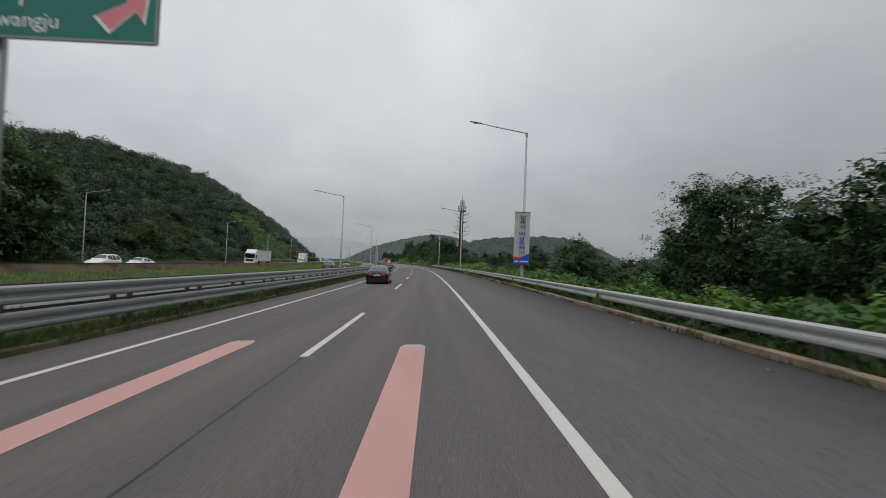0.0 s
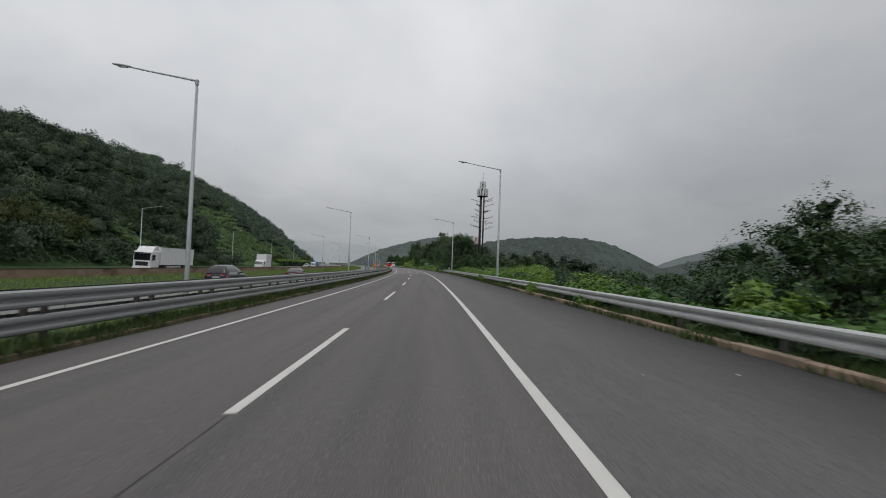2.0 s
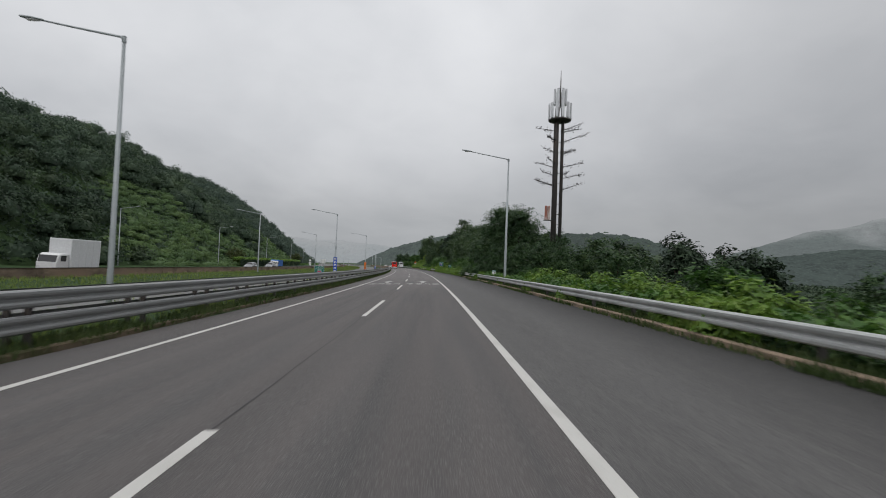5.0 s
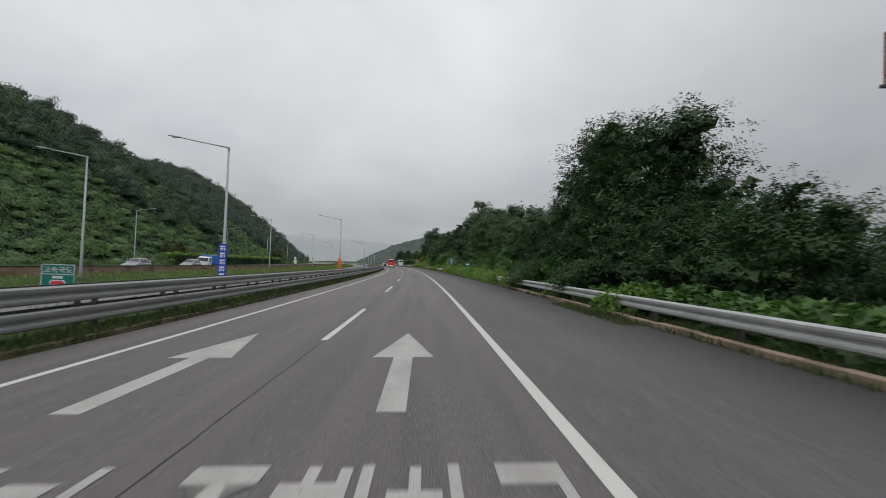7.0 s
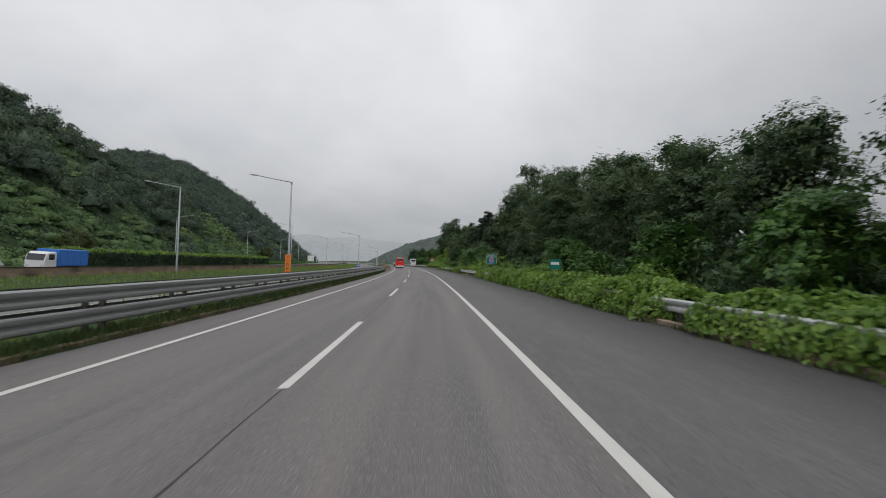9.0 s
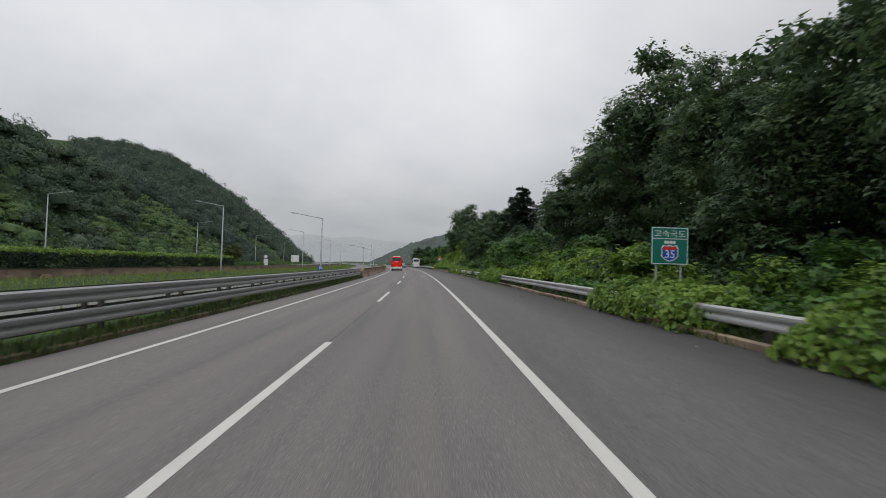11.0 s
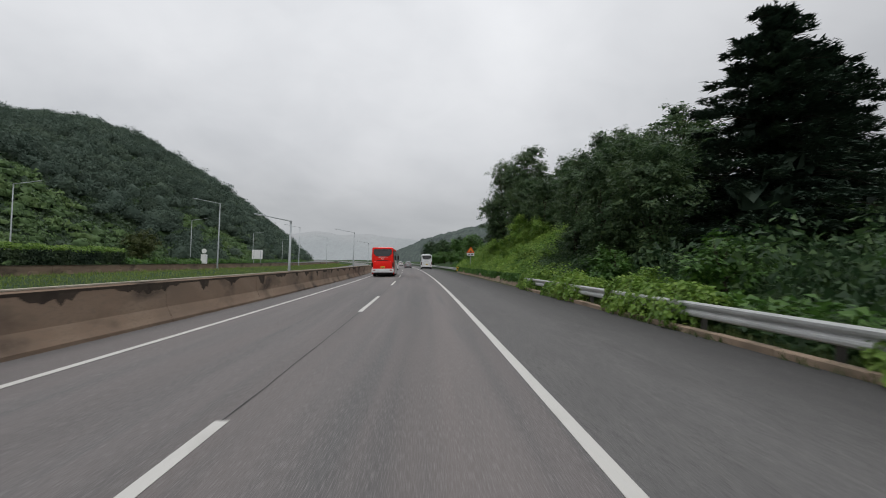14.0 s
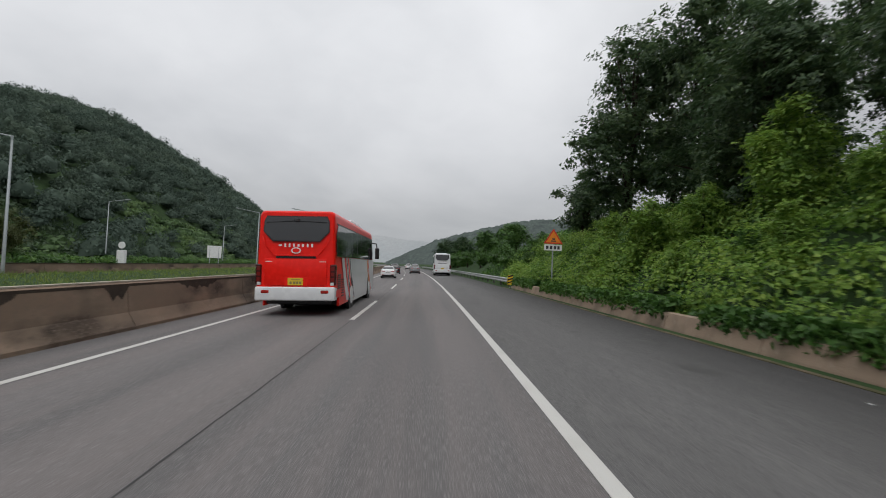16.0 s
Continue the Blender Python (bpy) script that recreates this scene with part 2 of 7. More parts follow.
M["kerb_mossy"] = noisy(material("mossy_kerb", (0.13, 0.10, 0.07), 0.95, 0, 0.15), (0.9, 8.0), (((0.06, 0.06, 0.03), 0.42, 0.65), ((0.19, 0.14, 0.10), 0.58, 0.85)), (1, 1, 1), False, 0.5, 25.0)
M["barrier"] = noisy(material("barrier_concrete", (0.245, 0.176, 0.128), 0.9, 0, 0.2), (0.35, 0.9, 0.7, 14.0),
                     (((0.185, 0.140, 0.108), 0.42, 0.66), ((0.300, 0.225, 0.165), 0.48, 0.72), ((0.075, 0.057, 0.045), 0.53, 0.70), ((0.20, 0.155, 0.12), 0.5, 0.8)), (1, 0.55, 1.5), False, 0.2, 40.0)
M["barrier_stain"] = noisy(material("barrier_stain", (0.062, 0.048, 0.038), 0.95, 0, 0.15), (2.0, 11.0),
                           (((0.04, 0.032, 0.026), 0.45, 0.7), ((0.15, 0.12, 0.095), 0.6, 0.85)), (1, 1, 1), False, 0.3, 25.0)
M["cap"] = noisy(material("barrier_cap", (0.42, 0.38, 0.31), 0.9, 0, 0.2), (1.5, 14.0), (((0.24, 0.2, 0.16), 0.5, 0.8), ((0.5, 0.46, 0.4), 0.6, 0.85)))
M["soil"] = noisy(material("soil", (0.075, 0.062, 0.045), 0.95, 0, 0.1), (0.5, 6.0), (((0.045, 0.05, 0.025), 0.4, 0.65), ((0.10, 0.085, 0.06), 0.55, 0.8)), (1, 1, 1), False, 0.6, 9.0)
M["ground"] = noisy(material("ground_green", (0.034, 0.060, 0.024), 0.95, 0, 0.1), (0.08, 1.2, 7.0),
                    (((0.046, 0.080, 0.030), 0.4, 0.7), ((0.026, 0.046, 0.020), 0.45, 0.7), ((0.060, 0.094, 0.036), 0.58, 0.85)), (1, 1, 1), False, 0.8, 4.0)
M["bark"] = noisy(material("bark", (0.055, 0.043, 0.034), 0.95, 0, 0.15), (3.0, 18.0), (((0.09, 0.075, 0.06), 0.5, 0.8), ((0.03, 0.024, 0.02), 0.5, 0.8)), (1, 1, 0.2), False, 0.7, 20.0)
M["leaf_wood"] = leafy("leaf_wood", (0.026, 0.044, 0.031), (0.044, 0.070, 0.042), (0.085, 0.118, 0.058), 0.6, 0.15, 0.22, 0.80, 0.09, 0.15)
# distance haze is put into the next two leaf colours: paler, then bluer
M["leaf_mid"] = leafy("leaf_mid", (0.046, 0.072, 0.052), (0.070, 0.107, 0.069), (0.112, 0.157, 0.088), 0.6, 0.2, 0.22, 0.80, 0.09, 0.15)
M["leaf_far_haze"] = leafy("leaf_far_haze", (0.067, 0.099, 0.078), (0.084, 0.119, 0.092), (0.109, 0.148, 0.106), 0.7, 0.25, 0.18, 0.80, 0.06, 0.1)
M["leaf_slope"] = leafy("leaf_slope", (0.060, 0.108, 0.048), (0.096, 0.160, 0.060), (0.146, 0.216, 0.076), 0.6, 0.2, 0.3, 0.7, 0.12, 0.2)
M["leaf_oak"] = leafy("leaf_oak", (0.036, 0.067, 0.038), (0.073, 0.124, 0.056), (0.138, 0.198, 0.074), 0.5, 0.42, gloss=0.28)
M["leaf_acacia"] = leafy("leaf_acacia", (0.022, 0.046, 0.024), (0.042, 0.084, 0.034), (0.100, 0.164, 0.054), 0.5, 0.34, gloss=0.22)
M["leaf_conifer"] = leafy("leaf_conifer", (0.020, 0.040, 0.030), (0.038, 0.066, 0.044), (0.062, 0.096, 0.056), 0.6, 0.1)
M["leaf_vine"] = leafy("leaf_vine", (0.062, 0.132, 0.027), (0.150, 0.260, 0.046), (0.275, 0.385, 0.078), 0.5, 0.42)
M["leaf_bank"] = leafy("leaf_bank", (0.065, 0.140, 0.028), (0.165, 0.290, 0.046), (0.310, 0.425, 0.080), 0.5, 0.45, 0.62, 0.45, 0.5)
M["leaf_bush"] = leafy("leaf_bush", (0.032, 0.082, 0.020), (0.066, 0.150, 0.030), (0.138, 0.245, 0.047), 0.5, 0.35)
M["leaf_willow"] = leafy("leaf_willow", (0.050, 0.070, 0.024), (0.084, 0.106, 0.034), (0.130, 0.150, 0.050), 0.6, 0.3)
M["grass"] = leafy("grass_blades", (0.100, 0.148, 0.036), (0.165, 0.232, 0.054), (0.250, 0.295, 0.088), 0.6, 0.3)
M["weed"] = leafy("verge_weeds", (0.029, 0.050, 0.017), (0.055, 0.088, 0.024), (0.112, 0.134, 0.046), 0.6, 0.25)
M["rubber"] = noisy(material("rubber", (0.018, 0.018, 0.018), 0.85, 0, 0.3), (30.0,), (((0.035, 0.034, 0.033), 0.5, 0.8),))
M["black"] = noisy(material("black_plastic", (0.012, 0.012, 0.013), 0.45), (20.0,), (((0.02, 0.02, 0.02), 0.5, 0.8),))
M["chrome"] = material("chrome", (0.62, 0.63, 0.64), 0.12, 1.0)
M["alloy"] = noisy(material("alloy", (0.66, 0.67, 0.68), 0.35, 0.6), (12.0,), (((0.40, 0.40, 0.41), 0.5, 0.8),))
M["sign_teal"] = material("sign_teal", (0.02, 0.22, 0.24), 0.4)
M["rusty_white"] = noisy(material("rusty_white", (0.55, 0.50, 0.47), 0.6), (2.2, 9.0), (((0.34, 0.13, 0.09), 0.45, 0.6), ((0.22, 0.08, 0.05), 0.58, 0.8)), (1, 1, 0.25))
M["lamp_smoked"] = material("lamp_smoked", (0.060, 0.008, 0.008), 0.15, 0.0, 0.6)
M["lamp_dark_red"] = material("lamp_dark_red", (0.16, 0.010, 0.008), 0.2, 0.0, 0.5)
M["bars_soft"] = material("plate_bars", (0.20, 0.17, 0.06), 0.5)
M["glass_side"] = material("side_glass", (0.030, 0.038, 0.037), 0.10, 0.0, 0.35)
M["red_lens"] = material("red_lens", (0.34, 0.014, 0.010), 0.15, 0.0, 0.6)
M["clear_lens"] = material("clear_lens", (0.62, 0.62, 0.62), 0.12, 0.1, 0.6)
M["amber_lens"] = material("amber_lens", (0.55, 0.16, 0.02), 0.2)
M["glass_dark"] = material("tinted_glass", (0.012, 0.013, 0.015), 0.04, 0.0, 0.8)
M["plate_white"] = material("number_plate", (0.62, 0.63, 0.62), 0.4)
M["plate_yellow"] = material("yellow_plate", (0.68, 0.47, 0.03), 0.4)
M["bars"] = material("dark_bars", (0.04, 0.04, 0.045), 0.5)


def paint(name, color, rough=0.2, metal=0.0):
    m = noisy(material(name, color, rough, metal, 0.35), (6.0,), ((tuple(min(1, c * 1.12 + 0.004) for c in color), 0.45, 0.75),))
    m.node_tree.nodes["Principled BSDF"].inputs["Coat Weight"].default_value = 0.25
    m.node_tree.nodes["Principled BSDF"].inputs["Coat Roughness"].default_value = 0.05
    return m


M["car_black"] = paint("car_paint_black", (0.004, 0.004, 0.009), 0.10, 0.0)
M["car_black"].node_tree.nodes["Principled BSDF"].inputs["Specular IOR Level"].default_value = 0.4
M["car_black"].node_tree.nodes["Principled BSDF"].inputs["Coat Weight"].default_value = 0.3
M["car_white"] = paint("car_paint_white", (0.66, 0.66, 0.66))
M["car_grey"] = paint("car_paint_grey", (0.22, 0.23, 0.24))
M["car_navy"] = paint("car_paint_navy", (0.015, 0.016, 0.024))
M["bus_red"] = paint("bus_paint_red", (0.80, 0.012, 0.006), 0.35)
M["bus_red"].node_tree.nodes["Principled BSDF"].inputs["Specular IOR Level"].default_value = 0.2
M["bus_red"].node_tree.nodes["Principled BSDF"].inputs["Coat Weight"].default_value = 0.1
M["bus_white"] = paint("bus_paint_white", (0.66, 0.67, 0.68), 0.3)
M["tarp_blue"] = paint("tarpaulin_blue", (0.03, 0.16, 0.52), 0.5)
M["sign_green"] = noisy(material("sign_green", (0.004, 0.150, 0.118), 0.45), (1.2, 20.0), (((0.004, 0.125, 0.10), 0.45, 0.75), ((0.008, 0.17, 0.135), 0.6, 0.85)))
M["sign_blue"] = noisy(material("sign_blue", (0.010, 0.072, 0.46), 0.45), (3.0,), (((0.008, 0.055, 0.38), 0.45, 0.75),))
M["sign_orange"] = noisy(material("sign_orange", (0.80, 0.24, 0.015), 0.5), (3.0,), (((0.70, 0.19, 0.012), 0.45, 0.75),))
M["sign_white"] = noisy(material("sign_white", (0.72, 0.73, 0.72), 0.5), (3.0,), (((0.60, 0.61, 0.60), 0.45, 0.75),))
M["sign_red"] = material("sign_red", (0.60, 0.03, 0.02), 0.45)
M["sign_pink"] = material("sign_pink", (0.66, 0.20, 0.24), 0.45)
M["cloth"] = noisy(material("banner_cloth", (0.62, 0.62, 0.61), 0.8, 0, 0.2), (1.5, 50.0), (((0.52, 0.52, 0.52), 0.4, 0.75), ((0.66, 0.66, 0.66), 0.55, 0.8)))
M["sign_yellow"] = material("sign_yellow", (0.75, 0.48, 0.02), 0.5)


def painted_haze(name, color, haze_glow, amount, low, high, cloud=(0.31, 0.315, 0.33)):
    """Distant ridge with haze painted as emission, and low cloud likewise on its top between two heights."""
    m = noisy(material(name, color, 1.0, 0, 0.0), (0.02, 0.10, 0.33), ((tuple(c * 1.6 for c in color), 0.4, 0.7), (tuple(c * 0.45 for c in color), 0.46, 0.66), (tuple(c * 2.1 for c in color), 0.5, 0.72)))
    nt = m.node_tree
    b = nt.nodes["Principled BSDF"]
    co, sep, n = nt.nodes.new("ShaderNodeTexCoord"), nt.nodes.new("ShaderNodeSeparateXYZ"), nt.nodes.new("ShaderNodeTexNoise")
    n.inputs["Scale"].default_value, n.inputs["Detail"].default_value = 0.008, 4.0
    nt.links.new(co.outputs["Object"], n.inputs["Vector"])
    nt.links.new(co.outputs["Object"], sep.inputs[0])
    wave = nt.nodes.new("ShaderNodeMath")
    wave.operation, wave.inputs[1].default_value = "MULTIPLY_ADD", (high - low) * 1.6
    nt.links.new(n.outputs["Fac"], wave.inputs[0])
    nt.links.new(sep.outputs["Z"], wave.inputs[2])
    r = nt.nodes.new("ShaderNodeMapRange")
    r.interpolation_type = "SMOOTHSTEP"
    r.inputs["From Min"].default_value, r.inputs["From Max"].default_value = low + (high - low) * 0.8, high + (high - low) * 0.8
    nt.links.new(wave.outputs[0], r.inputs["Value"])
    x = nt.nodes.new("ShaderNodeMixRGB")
    x.inputs[1].default_value, x.inputs[2].default_value = (*[c * amount for c in haze_glow], 1), (*cloud, 1)
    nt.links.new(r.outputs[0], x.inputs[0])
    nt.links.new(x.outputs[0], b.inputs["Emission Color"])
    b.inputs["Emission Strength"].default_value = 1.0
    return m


# ---------------------------------------------------------------- mesh helpers
def mesh_from(name, verts, faces, mat, smooth=False, uv=None):
    me = bpy.data.meshes.new(name)
    me.from_pydata([tuple(v) for v in verts], [], faces)
    for m in mat if isinstance(mat, (list, tuple)) else [mat]:
        me.materials.append(m)
    if smooth:
        me.polygons.foreach_set("use_smooth", [True] * len(me.polygons))
    if uv is not None:
        layer = me.uv_layers.new(name="UVMap")
        loops = np.zeros(len(me.loops), dtype=np.int32)
        me.loops.foreach_get("vertex_index", loops)
        layer.data.foreach_set("uv", np.asarray(uv, dtype=np.float32)[loops].ravel())
    me.update()
    return me


def mesh_numpy(name, verts, tris, mat, smooth=False):
    """Large triangle meshes from arrays."""
    me = bpy.data.meshes.new(name)
    me.vertices.add(len(verts))
    me.vertices.foreach_set("co", np.asarray(verts, dtype=np.float32).ravel())
    n = len(tris)
    me.loops.add(n * 3)
    me.loops.foreach_set("vertex_index", np.asarray(tris, dtype=np.int32).ravel())
    me.polygons.add(n)
    me.polygons.foreach_set("loop_start", np.arange(0, n * 3, 3, dtype=np.int32))
    if smooth:
        me.polygons.foreach_set("use_smooth", np.ones(n, dtype=bool))
    me.materials.append(mat)
    me.update()
    me.validate()
    return me


def part(name, bm, mat, parent, label="", smooth=False):
    """Links a bmesh (or a mesh) as one mesh object under a thing or a part."""
    if isinstance(bm, bpy.types.Mesh):
        me = bm
    else:
        me = bpy.data.meshes.new(name)
        bm.normal_update()
        bm.to_mesh(me)
        bm.free()
        me.materials.append(mat)
        if smooth:
            me.polygons.foreach_set("use_smooth", [True] * len(me.polygons))
    ob = new(name, me)
    ob.parent = parent
    return tagged(ob, label)


def box(x0, x1, y0, y1, z0, z1, bevel=0.0, bm=None, segs=1):
    own = bmesh.new()
    r = bmesh.ops.create_cube(own, size=1.0)
    bmesh.ops.transform(own, matrix=Matrix.Translation(((x0 + x1) / 2, (y0 + y1) / 2, (z0 + z1) / 2)) @ Matrix.Diagonal((x1 - x0, y1 - y0, z1 - z0, 1)), verts=r["verts"])
    if bevel:
        bmesh.ops.bevel(own, geom=own.edges[:], offset=bevel, segments=segs, affect="EDGES", profile=0.5)
    if bm is None:
        return own
    return merge(bm, own)


def merge(bm, other, m=None):
    me = bpy.data.meshes.new("tmp")
    if m is not None:
        bmesh.ops.transform(other, matrix=m, verts=other.verts[:])
    other.to_mesh(me)
    other.free()
    bm.from_mesh(me)
    bpy.data.meshes.remove(me)
    return bm


def tube(points, radii, sides=8, caps=True):
    """A bent, tapered rod through points."""
    bm = bmesh.new()
    pts = [Vector(p) for p in points]
    rings = []
    for i, p in enumerate(pts):
        d = (pts[min(i + 1, len(pts) - 1)] - pts[max(i - 1, 0)]).normalized()
        side = d.cross(Vector((0.31, 0.95, 0.05)))
        if side.length < 1e-3:
            side = d.cross(Vector((1, 0, 0)))
        side.normalize()
        up = side.cross(d)
        r = radii[i] if isinstance(radii, (list, tuple)) else radii
        rings.append([bm.verts.new(p + (side * math.cos(a) + up * math.sin(a)) * r) for a in [2 * math.pi * k / sides for k in range(sides)]])
    for a, b in zip(rings, rings[1:]):
        for k in range(sides):
            bm.faces.new((a[k], a[(k + 1) % sides], b[(k + 1) % sides], b[k]))
    if caps:
        bm.faces.new(rings[0][::-1])
        bm.faces.new(rings[-1])
    bmesh.ops.recalc_face_normals(bm, faces=bm.faces[:])
    return bm


def disc(center, axis, radius, depth, sides=24, bevel=0.0):
    """A short cylinder with its axis given."""
    bm = bmesh.new()
    bmesh.ops.create_cone(bm, cap_ends=True, segments=sides, radius1=radius, radius2=radius, depth=depth)
    if bevel:
        bmesh.ops.bevel(bm, geom=[e for e in bm.edges if len(e.link_faces) == 2 and abs(e.link_faces[0].normal.dot(e.link_faces[1].normal)) < 0.3], offset=bevel, segments=2, affect="EDGES")
    q = Vector((0, 0, 1)).rotation_difference(Vector(axis)).to_matrix().to_4x4()
    bmesh.ops.transform(bm, matrix=Matrix.Translation(center) @ q, verts=bm.verts[:])
    return bm


def plate(outline, z0, z1, m=None):
    """A flat plate with the outline given in its plane (x, y)."""
    bm = bmesh.new()
    low = [bm.verts.new((x, y, z0)) for x, y in outline]
    high = [bm.verts.new((x, y, z1)) for x, y in outline]
    n = len(outline)
    bm.faces.new(high)
    bm.faces.new(low[::-1])
    for i in range(n):
        bm.faces.new((low[i], low[(i + 1) % n], high[(i + 1) % n], high[i]))
    bmesh.ops.recalc_face_normals(bm, faces=bm.faces[:])
    if m is not None:
        bmesh.ops.transform(bm, matrix=m, verts=bm.verts[:])
    return bm


def empty(name, m, label, category, group="", kind=""):
    ob = new(name)
    ob.empty_display_size = 0.3
    ob.matrix_world = m
    return tagged(ob, label, category, group, kind)


def letters(text, height, mat, depth=0.004, width=None, bold=0.0):
    """Writing as a mesh in the xz plane, facing -y, centred on its origin; height of a full letter."""
    cu = bpy.data.curves.new("writing", "FONT")
    cu.body, cu.align_x, cu.align_y, cu.size, cu.offset, cu.resolution_u = text, "CENTER", "CENTER", 1.0, bold, 3
    ob = bpy.data.objects.new("writing", cu)
    scene.collection.objects.link(ob)
    me = bpy.data.meshes.new_from_object(ob)
    bpy.data.objects.remove(ob)
    me.name = "writing"
    xs = [v.co.x for v in me.vertices]
    ys = [v.co.y for v in me.vertices]
    cx, cy = (min(xs) + max(xs)) / 2, (min(ys) + max(ys)) / 2
    sz = height / max(1e-6, max(ys) - min(ys))
    sx = sz if width is None else width / max(1e-6, max(xs) - min(xs))
    for v in me.vertices:
        v.co = ((v.co.x - cx) * sx, -depth, (v.co.y - cy) * sz)
    me.materials.clear()
    me.materials.append(mat)
    return me

# ---------------------------------------------------------------- ground
def step(a, b, v):
    t = min(max((v - a) / (b - a), 0.0), 1.0)
    return t * t * (3 - 2 * t)


RIDGE_Y = (-300, 0, 150, 218, 284, 318, 348, 362, 390, 430, 470, 540, 620, 720, 850, 1000, 1200, 1500)
RIDGE_Z = (24, 26, 30, 43, 49, 52, 63, 48, 31, 31, 35, 60, 87, 92, 83, 73, 60, 8)


def ridge(y):
    return float(np.interp(y, RIDGE_Y, RIDGE_Z))


def land(x, y):
    """Height over the road's plane of the natural ground."""
    if x < -53:
        d = max(0.0, -x - 61.5)
        top = ridge(y)
        steep = (0.90 - 0.08 * step(360, 470, y)) * d / top
        h = 0.7 + top * steep / (1 + steep ** 4) ** 0.25 - max(0.0, d - top * 2.3) * 0.12
        fold = noise.noise(Vector((y * 0.021, x * 0.012, 0.5))) * 2.4 + 1.4 * noise.noise(Vector((x * 0.09, y * 0.09, 9)))
        return h + fold * step(2.5, 22, d)
    if x < -30.9:
        return 0.42
    if x < -21.6:
        return 0.02 + 0.60 * step(-21.6, -30.0, x) + 0.05 * noise.noise(Vector((x * 0.5, y * 0.3, 1)))
    if x < 6.3:
        return -0.14 if x > -7.15 or x < -13.0 else 0.03
    d = x - 7.6
    if d < 0:
        return 0.02
    fall = -7.5 * (1 - math.exp(-d * 0.075)) - 4.5 * step(14, 60, d)
    level = min(0.06 * d, 2.5)
    bank = 11.0 * (1 - math.exp(-d * 0.075)) + 0.4
    a, b = step(178, 225, y), step(335, 362, y)
    c = step(420, 520, y)
    h = (fall * (1 - a) + level * a) * (1 - b) + (bank * (1 - c) + level * c) * b
    low = step(36, 82, d) * a
    h = h * (1 - low) - 8.0 * low
    return h + 0.35 * noise.noise(Vector((x * 0.25, y * 0.25, 5))) * step(0, 3, d)


xs = [-2500, -1200, -700, -450, -330, -260, -215, -185, -165, -150] + [-140 + 5 * i for i in range(15)] + [-66, -63, -61, -58, -53, -45, -36, -31.2, -30.8, -28, -25, -22.2, -21.4, -18,
      -13.4, -12.8, -10, -7.9, -7.16, -7.1, -2, 3, 6.2, 6.34, 6.9, 7.6, 8.6, 9.6, 11, 12.5, 14, 16, 18, 21, 25, 30, 38, 50, 70, 100, 150, 250, 450, 900, 2500]
ys = [-400, -200, -100, -60, -30] + [-20 + 6 * i for i in range(110)] + [660, 700, 750, 800, 900, 1000, 1200, 1600, 2400, 4500]
verts, faces = [], []
for y in ys:
    for x in xs:
        verts.append(rw(x, y, land(x, y)))
nx = len(xs)
for j in range(len(ys) - 1):
    for i in range(nx - 1):
        a = j * nx + i
        faces.append((a, a + 1, a + nx + 1, a + nx))
ground = new("ground", mesh_from("ground", verts, faces, M["ground"], True))
tagged(ground, "green overgrown ground with a wooded hillside beside the road", "ground", kind="structure")


def ribbon(name, x0, x1, y0, y1, z, mat, label, category, nx=2, dy=4.0, thick=0.0, kind="structure", parent=None):
    """A strip that follows the road, with (across, along) as its UV."""
    n = max(1, int(round((y1 - y0) / dy)))
    vs, fs, uv = [], [], []
    for j in range(n + 1):
        y = y0 + (y1 - y0) * j / n
        for i in range(nx):
            x = x0 + (x1 - x0) * i / (nx - 1)
            vs.append(rw(x, y, z))
            uv.append((x, y))
    for j in range(n):
        for i in range(nx - 1):
            a = j * nx + i
            fs.append((a, a + 1, a + nx + 1, a + nx))
    if thick:
        base = len(vs)
        for v in list(vs):
            vs.append(v - Vector((0, 0, thick)))
        uv += uv
        for j in range(n):
            a, b = j * nx, (j + 1) * nx
            fs.append((a, b, b + base, a + base))
            a, b = j * nx + nx - 1, (j + 1) * nx + nx - 1
            fs.append((b, a, a + base, b + base))
        fs.append([i for i in range(nx)] + [base + i for i in reversed(range(nx))])
        t = n * nx
        fs.append([t + i for i in reversed(range(nx))] + [base + t + i for i in range(nx)])
    ob = new(name, mesh_from(name, vs, fs, mat, False, uv))
    ob.parent = parent
    return tagged(ob, label, category, kind=kind) if not parent else tagged(ob, label)


END = 1150
road = ribbon("road", -7.15, 1.50, -120, END, 0.0, M["asphalt"], "grey worn asphalt expressway lanes with faint wheel tracks", "road", 8, thick=0.13)
shoulder = ribbon("hard_shoulder", 1.50, 6.2, -120, END, 0.0, M["asphalt_shoulder"], "dark patched asphalt hard shoulder beside the lanes", "road", 4, thick=0.13)
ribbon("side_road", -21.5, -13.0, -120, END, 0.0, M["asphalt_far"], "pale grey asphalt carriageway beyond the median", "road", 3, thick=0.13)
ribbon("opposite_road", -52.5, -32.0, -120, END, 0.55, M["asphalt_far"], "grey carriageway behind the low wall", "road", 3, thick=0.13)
ribbon("edge_line", 1.415, 1.58, -120, END, 0.006, M["paint_white"], "solid white edge line painted on asphalt", "road marking", thick=0.004)
ribbon("edge_line", -5.77, -5.62, -120, END, 0.006, M["paint_white"], "solid white edge line painted on asphalt", "road marking", thick=0.004)
ribbon("edge_line", -14.1, -13.95, -120, END, 0.006, M["paint_white"], "solid white edge line painted on asphalt", "road marking", thick=0.004)
